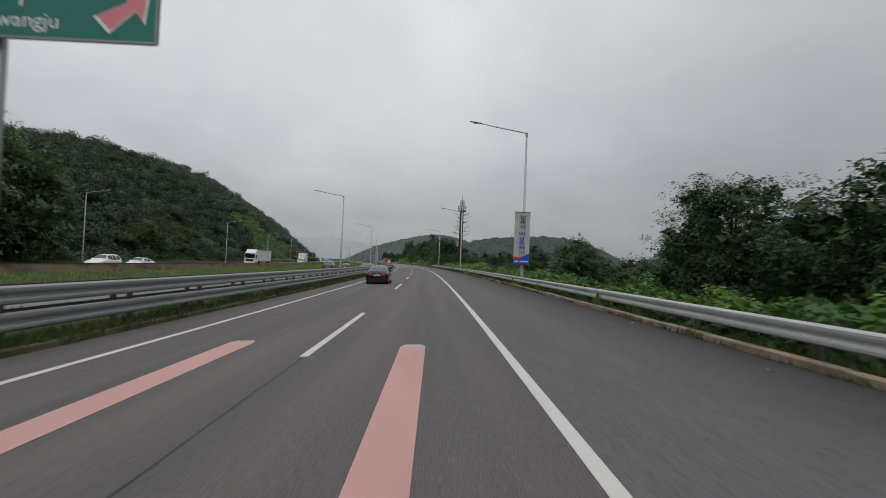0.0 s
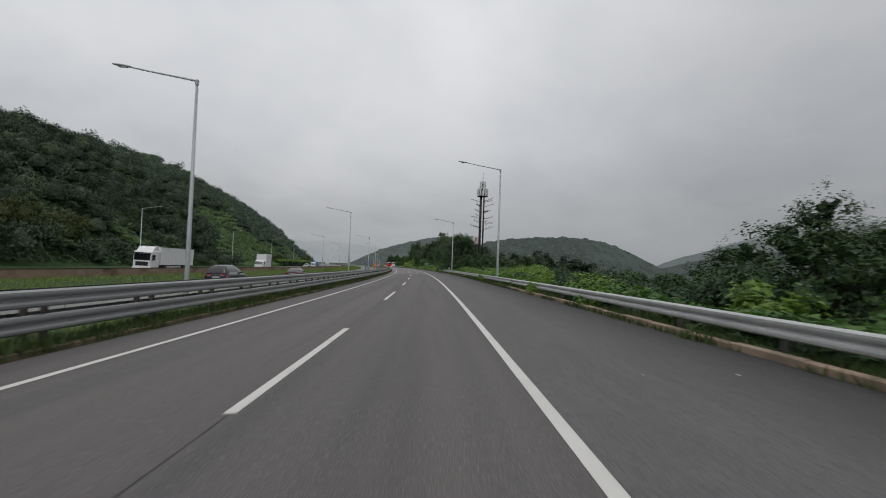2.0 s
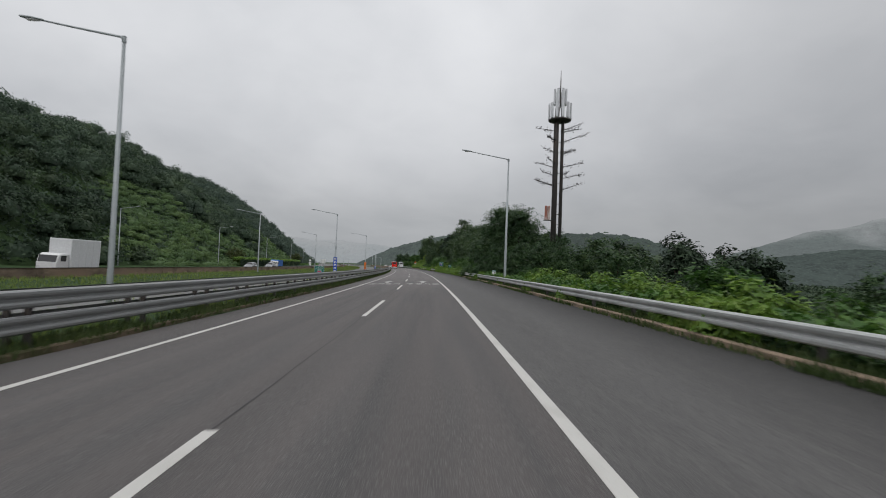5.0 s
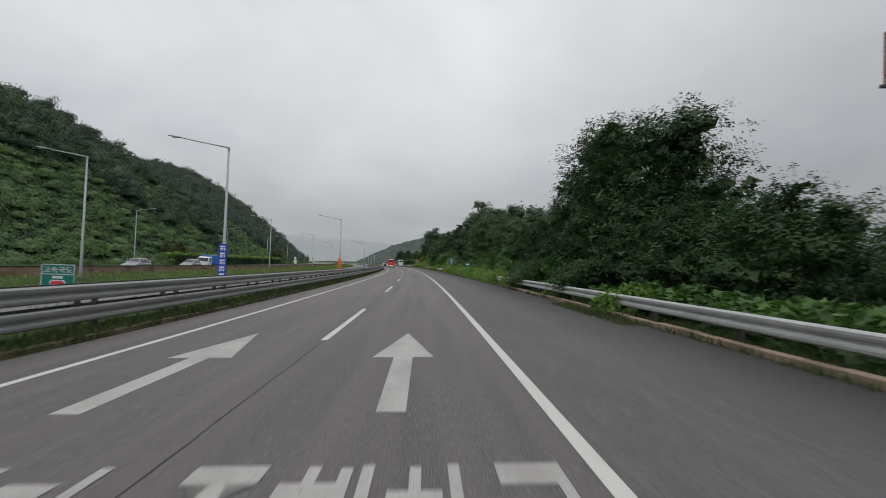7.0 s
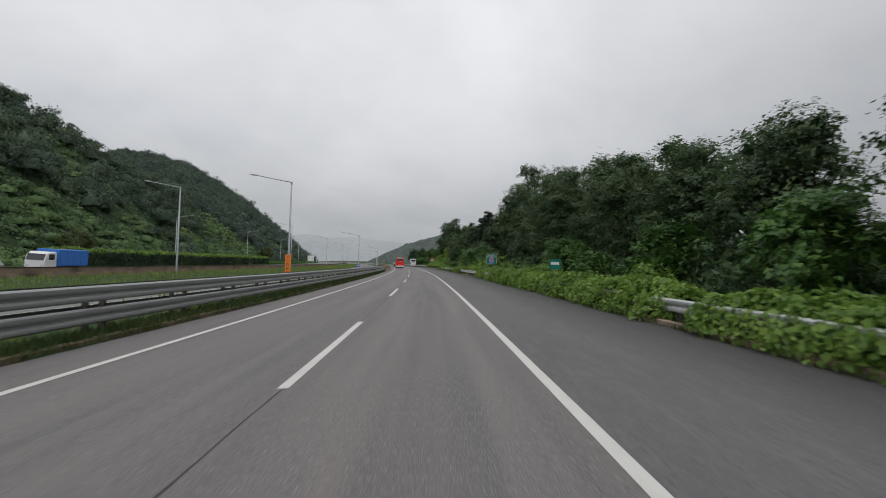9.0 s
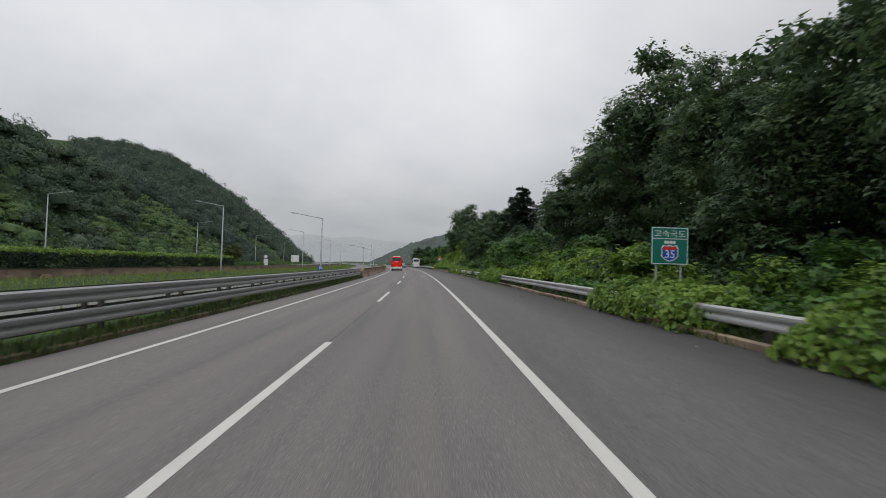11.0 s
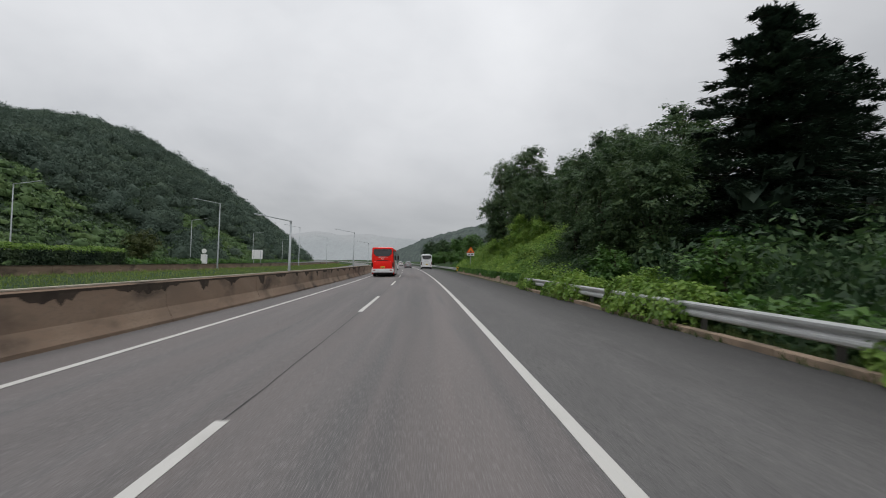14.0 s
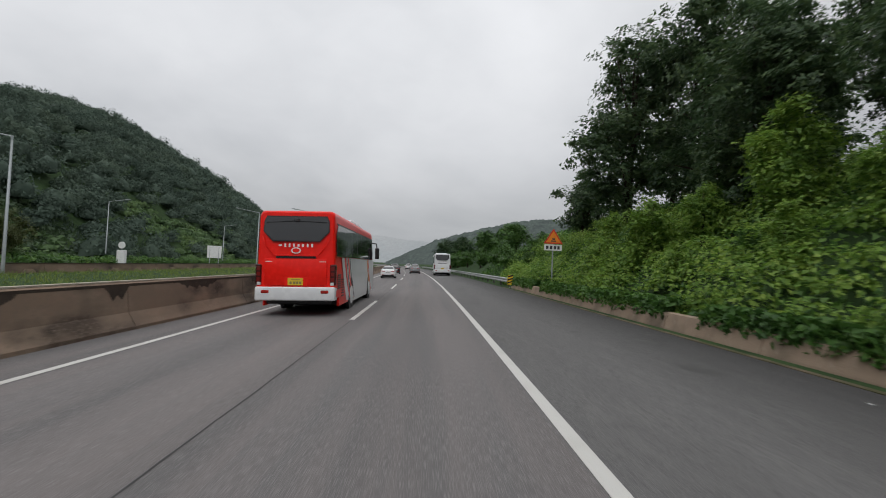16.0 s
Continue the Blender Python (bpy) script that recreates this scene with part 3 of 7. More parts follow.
for k in range(-6, 42):
    y0 = 35.0 + 20 * k if k >= 0 else 35.0 + 20 * k - (3.7 if k == -1 else 0)
    ribbon("lane_dash", -2.22, -2.07, y0, y0 + 8, 0.006, M["paint_white"], "white dashed lane line painted on asphalt", "road marking", thick=0.004)
    scene.collection.objects[-1]["group"] = "lane dashes"

# joint between the lanes, with a sealed crack that wanders a little
rng = random.Random(5)
vs, fs = [], []
for j in range(0, 1200):
    y = -20 + j * 0.5
    x = -2.145 + 0.022 * noise.noise(Vector((y * 0.55, 0, 2))) + 0.012 * noise.noise(Vector((y * 2.3, 7, 2)))
    w = 0.012 + 0.007 * noise.noise(Vector((y * 0.9, 3, 3)))
    vs += [rw(x - w, y, 0.003), rw(x + w, y, 0.003)]
    if j:
        a = 2 * j
        fs.append((a - 2, a - 1, a + 1, a))
tagged(new("pavement_joint", mesh_from("pavement_joint", vs, fs, M["sealant"])), "thin dark sealed joint between two asphalt lanes", "joint", kind="structure")

rng = random.Random(31)


def blot(name, x, y, rx, ry, z, mat, label):
    vs = [rw(x + rx * math.cos(a) * rng.uniform(0.75, 1.15), y + ry * math.sin(a) * rng.uniform(0.75, 1.15), z) for a in [2 * math.pi * k / 18 for k in range(18)]]
    return tagged(new(name, mesh_from(name, vs, [list(range(18))], mat)), label, "stain", kind="structure")


for x, y, rx, ry in ((4.6, 368.5, 0.30, 0.5), (5.0, 371.5, 0.2, 0.4), (3.9, 373, 0.16, 0.3), (3.2, 295, 0.06, 0.5), (5.2, 180, 0.12, 0.4), (-0.9, 52, 0.05, 0.3), (0.4, 70, 0.05, 0.3)):
    blot("road_stain", x, y, rx, ry, 0.0025, M["stain_dark"], "dark irregular stain on the asphalt")
SCRAPS = ((2.93, 311), (5.51, 9.74), (5.86, 16.2), (3.38, 56.7), (4.86, 56.6), (4.75, 104.1), (3.27, 41.7), (5.33, 262.2), (5.6, 366.4), (5.5, 180))
for k, (x, y) in enumerate(SCRAPS):
    blot("litter", x, y, rng.uniform(0.015, 0.04), rng.uniform(0.015, 0.04), 0.008, M["sign_white"] if k else M["sign_blue"], "small scrap of litter lying on the hard shoulder")["kind"] = ""
    scene.collection.objects[-1]["category"] = "litter"


def road_shape(name, bm, x, y, mat, label, group=""):
    """A flat marking on the asphalt, built in metres across and along."""
    bmesh.ops.subdivide_edges(bm, edges=[e for e in bm.edges if e.calc_length() > 2.5], cuts=2)
    for v in bm.verts:
        v.co = rw(x + v.co.x, y + v.co.y, v.co.z)
    me = bpy.data.meshes.new(name)
    bm.normal_update()
    bm.to_mesh(me)
    bm.free()
    me.materials.append(mat)
    return tagged(new(name, me), label, "road marking", group, "structure")


ARROW = [(-0.17, 0), (0.17, 0), (0.17, 3.45), (0.55, 3.45), (0, 6.7), (-0.55, 3.45), (-0.17, 3.45)]
for x in (-0.33, -3.92):
    road_shape("lane_arrow", plate(ARROW, 0.002, 0.006), x, 169.4, M["paint_worn"], "worn white straight-ahead arrow painted on the lane", "lane arrows")
PINK = [(-0.25, -40), (0.25, -40), (0.25, -0.1), (0.15, 0.1), (-0.15, 0.1), (-0.25, -0.1)]
for x, y in ((-0.26, 12.4), (-3.8, 13.1)):
    road_shape("guide_stripe", plate(PINK, 0.002, 0.006), x, y, M["paint_pink"], "wide pink guide stripe painted along the lane", "guide stripes")
    road_shape("guide_stripe_tip", plate([(-0.25, -0.12), (0.25, -0.12), (0.16, 0.12), (-0.16, 0.12)], 0.006, 0.009), x, y, M["paint_worn"], "pale end of a pink guide stripe", "guide stripes")


def road_word(text, x, y, width, length):
    """Elongated letters on the lane, one object for each syllable."""
    n = len(text)
    for i, ch in enumerate(text):
        me = letters(ch, length, M["paint_worn"], 0.0, width / n * 0.88, 0.018)
        px = x + (i + 0.5 - n / 2) * width / n
        for v in me.vertices:
            v.co = rw(px + v.co.x, y + v.co.z, 0.007)
        tagged(new("lane_lettering", me), "worn white Korean lettering painted on the lane", "road marking", "lane lettering", "structure")


road_word("주행차로", -0.30, 166.35, 3.2, 3.0)
road_word("앞지르기", -3.92, 166.35, 3.0, 3.0)

# right kerb, in lengths of two metres, sunk and tilted a little
rng = random.Random(8)
kerb = empty("kerb", Matrix.Identity(4), "low brown concrete kerb, stained and overgrown in places", "kerb", kind="structure")
bm = box(-0.10, 0.10, -0.99, 0.99, -0.1, 0.145, 0.02)
kerb_me = bpy.data.meshes.new("kerb_stone")
bm.to_mesh(kerb_me)
bm.free()
kerb_me.materials.append(M["kerb"])
for i in range(178):
    y = -6 + 2 * i
    o = new("kerb_stone", kerb_me)
    o.parent = kerb
    o.matrix_world = at(6.30 + rng.uniform(-0.012, 0.012), y, rng.uniform(-0.02, 0.01)) @ Matrix.Rotation(rng.uniform(-0.006, 0.006), 4, "Z")
kerb_mossy = kerb_me.copy()
kerb_mossy.materials.clear()
kerb_mossy.materials.append(M["kerb_mossy"])
kerb_l = empty("kerb", Matrix.Identity(4), "low mossy concrete kerb under the median guardrail", "kerb", kind="structure")
for i in range(160):
    y = -4 + 2 * i
    o = new("kerb_stone", kerb_mossy)
    o.parent = kerb_l
    o.matrix_world = at(-7.25 + rng.uniform(-0.012, 0.012), y, rng.uniform(-0.035, -0.01))

# low retaining wall at the foot of the bank
ret = empty("retaining_wall", Matrix.Identity(4), "low brown concrete retaining kerb at the foot of the bank", "wall", kind="structure")
prof = [(-0.12, -0.1), (-0.10, 0.06), (0.0, 0.44), (0.16, 0.46), (0.34, 0.42), (0.34, -0.1)]
for i in range(12):
    y0 = 350 + i * 4.0
    bm = bmesh.new()
    rings = [[bm.verts.new(rw(6.62 + px, y0 + dy, pz)) for px, pz in prof] for dy in (0.01, 1.3, 2.7, 3.985)]
    for a, b in zip(rings, rings[1:]):
        for k in range(len(prof)):
            bm.faces.new((a[k], b[k], b[(k + 1) % len(prof)], a[(k + 1) % len(prof)]))
    bm.faces.new(rings[0])
    bm.faces.new(rings[-1][::-1])
    bmesh.ops.recalc_face_normals(bm, faces=bm.faces[:])
    part("wall_section", bm, M["kerb"], ret)

ribbon("gutter", 6.2, 6.7, 346, 400, 0.012, M["kerb_mossy"], "damp concrete gutter at the foot of the bank", "gutter", 2, thick=0.1)
# median concrete barrier
barrier = empty("median_barrier", Matrix.Identity(4), "weathered brown concrete median barrier with dark water stains", "barrier", kind="structure")
prof = [(0.30, -0.1), (0.30, 0.08), (0.22, 0.20), (0.10, 0.42), (0.03, 1.12), (-0.03, 1.16), (-0.22, 1.16), (-0.27, 1.12), (-0.34, 0.42), (-0.5, 0.08), (-0.5, -0.1)]
BX = -7.38
for i in range(32):
    y0 = 316 + i * 8.0
    bm = bmesh.new()
    ys_ = [0.012] + [1.6 * k for k in range(1, 5)] + [7.988]
    rings = [[bm.verts.new(rw(BX + px, y0 + dy, pz * (0.70 + 0.30 * step(0.0, 3.5, y0 + dy - 316)))) for px, pz in prof] for dy in ys_]
    for a, b in zip(rings, rings[1:]):
        for k in range(len(prof)):
            bm.faces.new((a[k], b[k], b[(k + 1) % len(prof)], a[(k + 1) % len(prof)]))
    bm.faces.new(rings[0])
    bm.faces.new(rings[-1][::-1])
    bmesh.ops.recalc_face_normals(bm, faces=bm.faces[:])
    sec = part("barrier_section", bm, M["barrier"], barrier)
ribbon("coping", BX - 0.23, BX - 0.02, 319.6, 572, 1.19, M["cap"], "pale concrete coping", "coping", 2, thick=0.028, parent=barrier)
# stains that run down from the coping
rng = random.Random(21)
ribbon("stain_band", BX + 0.036, BX + 0.041, 319.6, 572, 1.115, M["barrier_stain"], "dark damp band", "stain", 2, thick=0.06, parent=barrier)

def water_stain(y0, length, drop):
    """Dark damp streaks with a ragged lower edge on the barrier's face."""
    n = max(4, int(length / 0.16))
    vs, fs = [], []
    for i in range(n + 1):
        f = i / n
        y = y0 + length * f
        low = 1.08 - drop * (math.sin(math.pi * f) ** 0.6) * rng.uniform(0.35, 1.0)
        for z in (1.10, low):
            vs.append(rw(BX + 0.10 - 0.07 * (z - 0.42) / 0.70 + 0.004, y, z))
        if i:
            fs.append((2 * i - 2, 2 * i - 1, 2 * i + 1, 2 * i))
    return part("water_stain", mesh_from("water_stain", vs, fs, M["barrier_stain"]), None, barrier, "dark water stain")


for y0, length, drop in ((320.2, 1.2, 0.45), (321.8, 2.6, 0.30), (325.0, 0.9, 0.50), (326.6, 1.8, 0.34), (329.5, 3.4, 0.26), (334.2, 0.8, 0.42), (336.4, 1.6, 0.30), (340.3, 1.0, 0.46), (343.0, 2.2, 0.24),
                         (347.2, 0.7, 0.40), (349.6, 1.3, 0.28), (353.2, 0.8, 0.48), (355.8, 1.9, 0.26), (359.4, 1.0, 0.36), (362.6, 1.4, 0.40), (366.2, 2.4, 0.34), (371.0, 1.1, 0.46), (374.5, 3.0, 0.30), (381.0, 1.5, 0.40)):
    water_stain(y0, length, drop)
marker = empty("barrier_reflector", at(BX + 0.08, 317.6, 0.80), "round white reflector on the end of the barrier", "reflector")
part("lens", disc((0.02, 0, 0), (1, 0, 0), 0.06, 0.03, 16, 0.006), M["sign_white"], marker)
part("bracket", box(-0.06, 0.015, -0.03, 0.03, -0.03, 0.03, 0.005), M["steel"], marker)

# low wall between the grass and the opposite road
lw = empty("low_wall", Matrix.Identity(4), "low weathered concrete wall with dark streaks above the grass", "wall", kind="structure")
rng = random.Random(4)
for i in range(72):
    y0 = -60 + i * 10.0
    bm = bmesh.new()
    prof = [(0.16, -0.3), (0.10, 0.85), (-0.10, 0.85), (-0.16, -0.3)]
    rings = [[bm.verts.new(rw(-31.0 + px, y0 + dy, 0.56 + pz)) for px, pz in prof] for dy in (0.02, 5, 9.98)]
    for a, b in zip(rings, rings[1:]):
        for k in range(4):
            bm.faces.new((a[k], b[k], b[(k + 1) % 4], a[(k + 1) % 4]))
    bm.faces.new(rings[0])
    bm.faces.new(rings[-1][::-1])
    bmesh.ops.recalc_face_normals(bm, faces=bm.faces[:])
    part("wall_section", bm, M["barrier"], lw)
foot_me = bpy.data.meshes.new("wall_foot")
bm = plate([(-0.85, -0.3), (0.85, -0.3), (0.62, 0.22), (0.36, 0.40), (-0.36, 0.40), (-0.62, 0.22)], -0.05, 0.05, Matrix(((0, 0, 1, 0), (1, 0, 0, 0), (0, 1, 0, 0), (0, 0, 0, 1))))
bm.to_mesh(foot_me)
bm.free()
foot_me.materials.append(M["kerb"])
for i in range(118):
    o = new("wall_foot", foot_me)
    o.parent = lw
    o.matrix_world = at(-30.82, 182 + 4 * i + rng.uniform(-0.3, 0.3), 0.58)
ribbon("coping", -31.14, -30.84, -60, 660, 1.445, M["barrier_stain"], "dark mossy coping", "coping", 2, dy=8, thick=0.035, parent=lw)

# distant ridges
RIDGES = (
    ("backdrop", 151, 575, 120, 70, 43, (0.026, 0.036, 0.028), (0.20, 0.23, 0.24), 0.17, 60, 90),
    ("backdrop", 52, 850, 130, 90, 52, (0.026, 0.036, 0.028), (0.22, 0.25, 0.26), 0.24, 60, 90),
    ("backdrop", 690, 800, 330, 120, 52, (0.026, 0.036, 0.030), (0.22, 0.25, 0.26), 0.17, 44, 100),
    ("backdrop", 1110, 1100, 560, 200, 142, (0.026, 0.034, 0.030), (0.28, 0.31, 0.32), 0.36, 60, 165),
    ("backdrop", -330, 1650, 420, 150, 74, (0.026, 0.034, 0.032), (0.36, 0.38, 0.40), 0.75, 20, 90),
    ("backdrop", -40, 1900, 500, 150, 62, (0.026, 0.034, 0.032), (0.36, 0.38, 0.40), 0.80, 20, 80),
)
for n_, (nm, cx, cy, rx, ry, hz, col, haze_glow, amt, cl, ch) in enumerate(RIDGES):
    vs, fs, nu, nv = [], [], 150, 36
    for j in range(nv):
        for i in range(nu):
            u, v = 2 * i / (nu - 1) - 1, 2 * j / (nv - 1) - 1
            d = math.hypot(u, v)
            x, y = cx + u * rx * 1.15, cy + v * ry * 1.15
            h = hz * max(0.0, 1 - d * d) ** 1.15 * (1 + 0.28 * noise.noise(Vector((x * 0.009, y * 0.009, n_))))
            crown = (abs(noise.noise(Vector((x * 0.16, y * 0.16, n_ + 4)))) * 3.0 + abs(noise.noise(Vector((x * 0.45, y * 0.45, n_ + 9)))) * 1.6) if h > 1 else 0
            vs.append((x, y, -6 + h + crown))
    for j in range(nv - 1):
        for i in range(nu - 1):
            a = j * nu + i
            fs.append((a, a + 1, a + nu + 1, a + nu))
    ob = new(nm, mesh_from(nm, vs, fs, painted_haze("ridge_%s" % "abcdefg"[n_], col, haze_glow, amt, cl, ch)))
    tagged(ob, "wooded distant ridge with haze and low cloud put on as glow", "hill", kind="structure")

# ---------------------------------------------------------------- leaves, trees and undergrowth
def facing(n, rg, up, normal, loose=0.55):
    """Normals of n leaves: scattered round the outward direction where one is given."""
    nrm = rg.normal(size=(n, 3))
    nrm /= np.linalg.norm(nrm, axis=1, keepdims=True)
    if normal is not None:
        nrm = nrm * loose + normal * 0.8 + np.array([0, 0, up * 0.5])
    else:
        nrm[:, 2] = np.abs(nrm[:, 2])
        nrm = nrm * (1 - up) + np.array([0, 0, up])
    return nrm / (np.linalg.norm(nrm, axis=1, keepdims=True) + 1e-9)


def leaf_arrays(p, size, rg, up=0.5, width=0.62, fold=0.10, along=None, normal=None, folded=True, loose=0.55):
    """One leaf at each point of p: folded, of two triangles, or a single one for small leaves."""
    n = len(p)
    size = np.broadcast_to(np.asarray(size, dtype=float), (n,))[:, None]
    nrm = facing(n, rg, up, normal, loose)
    t = rg.normal(size=(n, 3)) if along is None else along + 0.35 * rg.normal(size=(n, 3))
    t -= nrm * np.sum(t * nrm, axis=1, keepdims=True)
    t /= np.linalg.norm(t, axis=1, keepdims=True) + 1e-9
    w = np.cross(nrm, t)
    if not folded:
        v = np.empty((n, 3, 3))
        v[:, 0] = p - t * size * 0.45 + w * size * width * 0.5
        v[:, 1] = p - t * size * 0.45 - w * size * width * 0.5
        v[:, 2] = p + t * size * 0.55
        return v.reshape(-1, 3), np.arange(n * 3).reshape(-1, 3)
    v = np.empty((n, 4, 3))
    v[:, 0] = p - t * size * 0.5
    v[:, 1] = p + w * size * width * 0.5 + nrm * size * fold
    v[:, 2] = p + t * size * 0.5 - nrm * size * fold * 0.6
    v[:, 3] = p - w * size * width * 0.5 + nrm * size * fold
    base = np.arange(n)[:, None] * 4
    tris = np.concatenate([base + np.array([0, 1, 2]), base + np.array([0, 2, 3])], axis=1).reshape(-1, 3)
    return v.reshape(-1, 3), tris


def join_arrays(groups):
    vs, ts, off = [], [], 0
    for v, t in groups:
        vs.append(v)
        ts.append(t + off)
        off += len(v)
    return np.concatenate(vs), np.concatenate(ts)


def ball(level):
    bm = bmesh.new()
    bmesh.ops.create_icosphere(bm, subdivisions=level, radius=1.0)
    v = np.array([x.co[:] for x in bm.verts])
    t = np.array([[x.index for x in f.verts] for f in bm.faces])
    bm.free()
    return v, t


BALL, SMALL = ball(2), ball(1)


def cores(rg, hearts, radii, flat=0.9, rough=0.5, pieces=6):
    """Uneven inner tufts of shaded foliage, several in each clump."""
    v0, t0 = SMALL
    groups = []
    for c, r in zip(hearts, radii):
        for k in range(pieces):
            off = rg.normal(size=3)
            off *= r * 0.66 / np.linalg.norm(off)
            size = r * rg.uniform(0.26, 0.42) * (1 + rough * (rg.random(len(v0)) - 0.5) * 2)
            shell = (v0 * size[:, None])[t0].reshape(-1, 3)
            shell = shell * 1.05 + rg.normal(size=shell.shape) * r * 0.13
            groups.append((np.asarray(c) + off * np.array([1, 1, flat]) + shell * np.array([1, 1, flat * 0.8]), np.arange(len(shell)).reshape(-1, 3)))
    return join_arrays(groups)


def crown_points(rg, clumps, per, twig):
    """Leaf points in many small sprays spread over round clumps, and the way each faces."""
    out, face = [], []
    sprays = max(5, per // 26)
    for c, r in clumps:
        d = rg.normal(size=(sprays, 3))
        d[:, 2] += 0.35
        d /= np.linalg.norm(d, axis=1, keepdims=True)
        heart = np.asarray(c) + d * (r * (0.62 + 0.50 * rg.random(sprays) ** 0.8))[:, None] * np.array([1, 1, 0.9])
        pick = rg.integers(0, sprays, per)
        off = rg.normal(size=(per, 3)) * np.array([1, 1, 0.5]) * twig
        off[:, 2] -= 0.35 * np.hypot(off[:, 0], off[:, 1])
        out.append(heart[pick] + off)
        face.append(d[pick] * 0.8 + np.array([0, 0, 0.45]))
    return np.concatenate(out), np.concatenate(face)


def tree(name, seed, height, radius, bare, leaves, leaf_size, mat, label, lobes=26, slim=0.62, stems=1, lobe=0.30, core=0.62, tufts=6):
    """A broadleaf tree: tapered trunk with limbs, and a crown of clumps and sprays with gaps."""
    rg = np.random.default_rng(seed)
    thing = empty(name, Matrix.Identity(4), label, "tree")
    clumps = []
    mid, half = (bare + height) / 2, (height - bare) / 2
    for i in range(lobes):
        d = rg.normal(size=3)
        d /= np.linalg.norm(d)
        k = 0.30 + 0.50 * rg.random() ** 0.5
        c = np.array([d[0] * radius * k, d[1] * radius * k, mid + d[2] * half * k])
        c[:2] *= 1.0 - 0.35 * max(0, (c[2] - mid) / half) ** 1.5
        clumps.append((c, radius * lobe * rg.uniform(0.75, 1.25)))
    p, face = crown_points(rg, clumps, max(8, leaves * 6 // (7 * len(clumps))), leaf_size * 0.95)
    m = leaves // 7
    d = rg.normal(size=(m, 3))
    d /= np.linalg.norm(d, axis=1, keepdims=True)
    k = (0.15 + 0.60 * rg.random(m) ** 0.6)[:, None]
    loose = d * k * np.array([radius * 0.9, radius * 0.9, half * 0.9]) + np.array([0, 0, mid])
    p, face = np.concatenate([p, loose]), np.concatenate([face, d])
    fit = np.array([radius / np.percentile(np.hypot(p[:, 0], p[:, 1]), 98)] * 2 + [(height - mid) / (np.percentile(p[:, 2], 99.7) - mid)])
    p = (p - np.array([0, 0, mid])) * fit + np.array([0, 0, mid])
    p[:, 2] = np.maximum(p[:, 2], 0.02)
    wood = bmesh.new()
    for s in range(stems):
        lean = rg.normal(size=2) * 0.06 * height
        r0 = 0.020 * height
        spine = [(0.12 * s, 0, -0.6), (0.12 * s + lean[0] * 0.2, lean[1] * 0.2, height * 0.3), (lean[0] * 0.6, lean[1] * 0.6, height * 0.6), (lean[0], lean[1], height * 0.92)]
        merge(wood, tube(spine, [r0 * 1.25, r0 * 0.85, r0 * 0.5, r0 * 0.12], 7))
    for c, r in clumps[:16 if height > 5 else 6]:
        c = (c - np.array([0, 0, mid])) * fit + np.array([0, 0, mid])
        z0 = min(max(c[2] * 0.55, bare * 0.6), height * 0.7)
        merge(wood, tube([(lean[0] * z0 / height, lean[1] * z0 / height, z0), (c[0] * 0.5, c[1] * 0.5, (z0 + c[2]) / 2 + 0.1 * radius), tuple(c)], [r0 * 0.45, r0 * 0.28, r0 * 0.07], 5))
    part("trunk", wood, M["bark"], thing, smooth=True)
    leaf = leaf_arrays(p, leaf_size * rg.uniform(0.6, 1.25, len(p)), rg, 0.6, slim, 0.10, None, face, False, 0.42)
    hearts = [(c - np.array([0, 0, mid])) * fit + np.array([0, 0, mid]) for c, r in clumps]
    v, t = join_arrays([leaf, cores(rg, hearts, [r * fit[0] * core for c, r in clumps], pieces=tufts)]) if tufts else leaf
    part("crown", mesh_numpy("crown", v, t, mat), None, thing)
    return thing


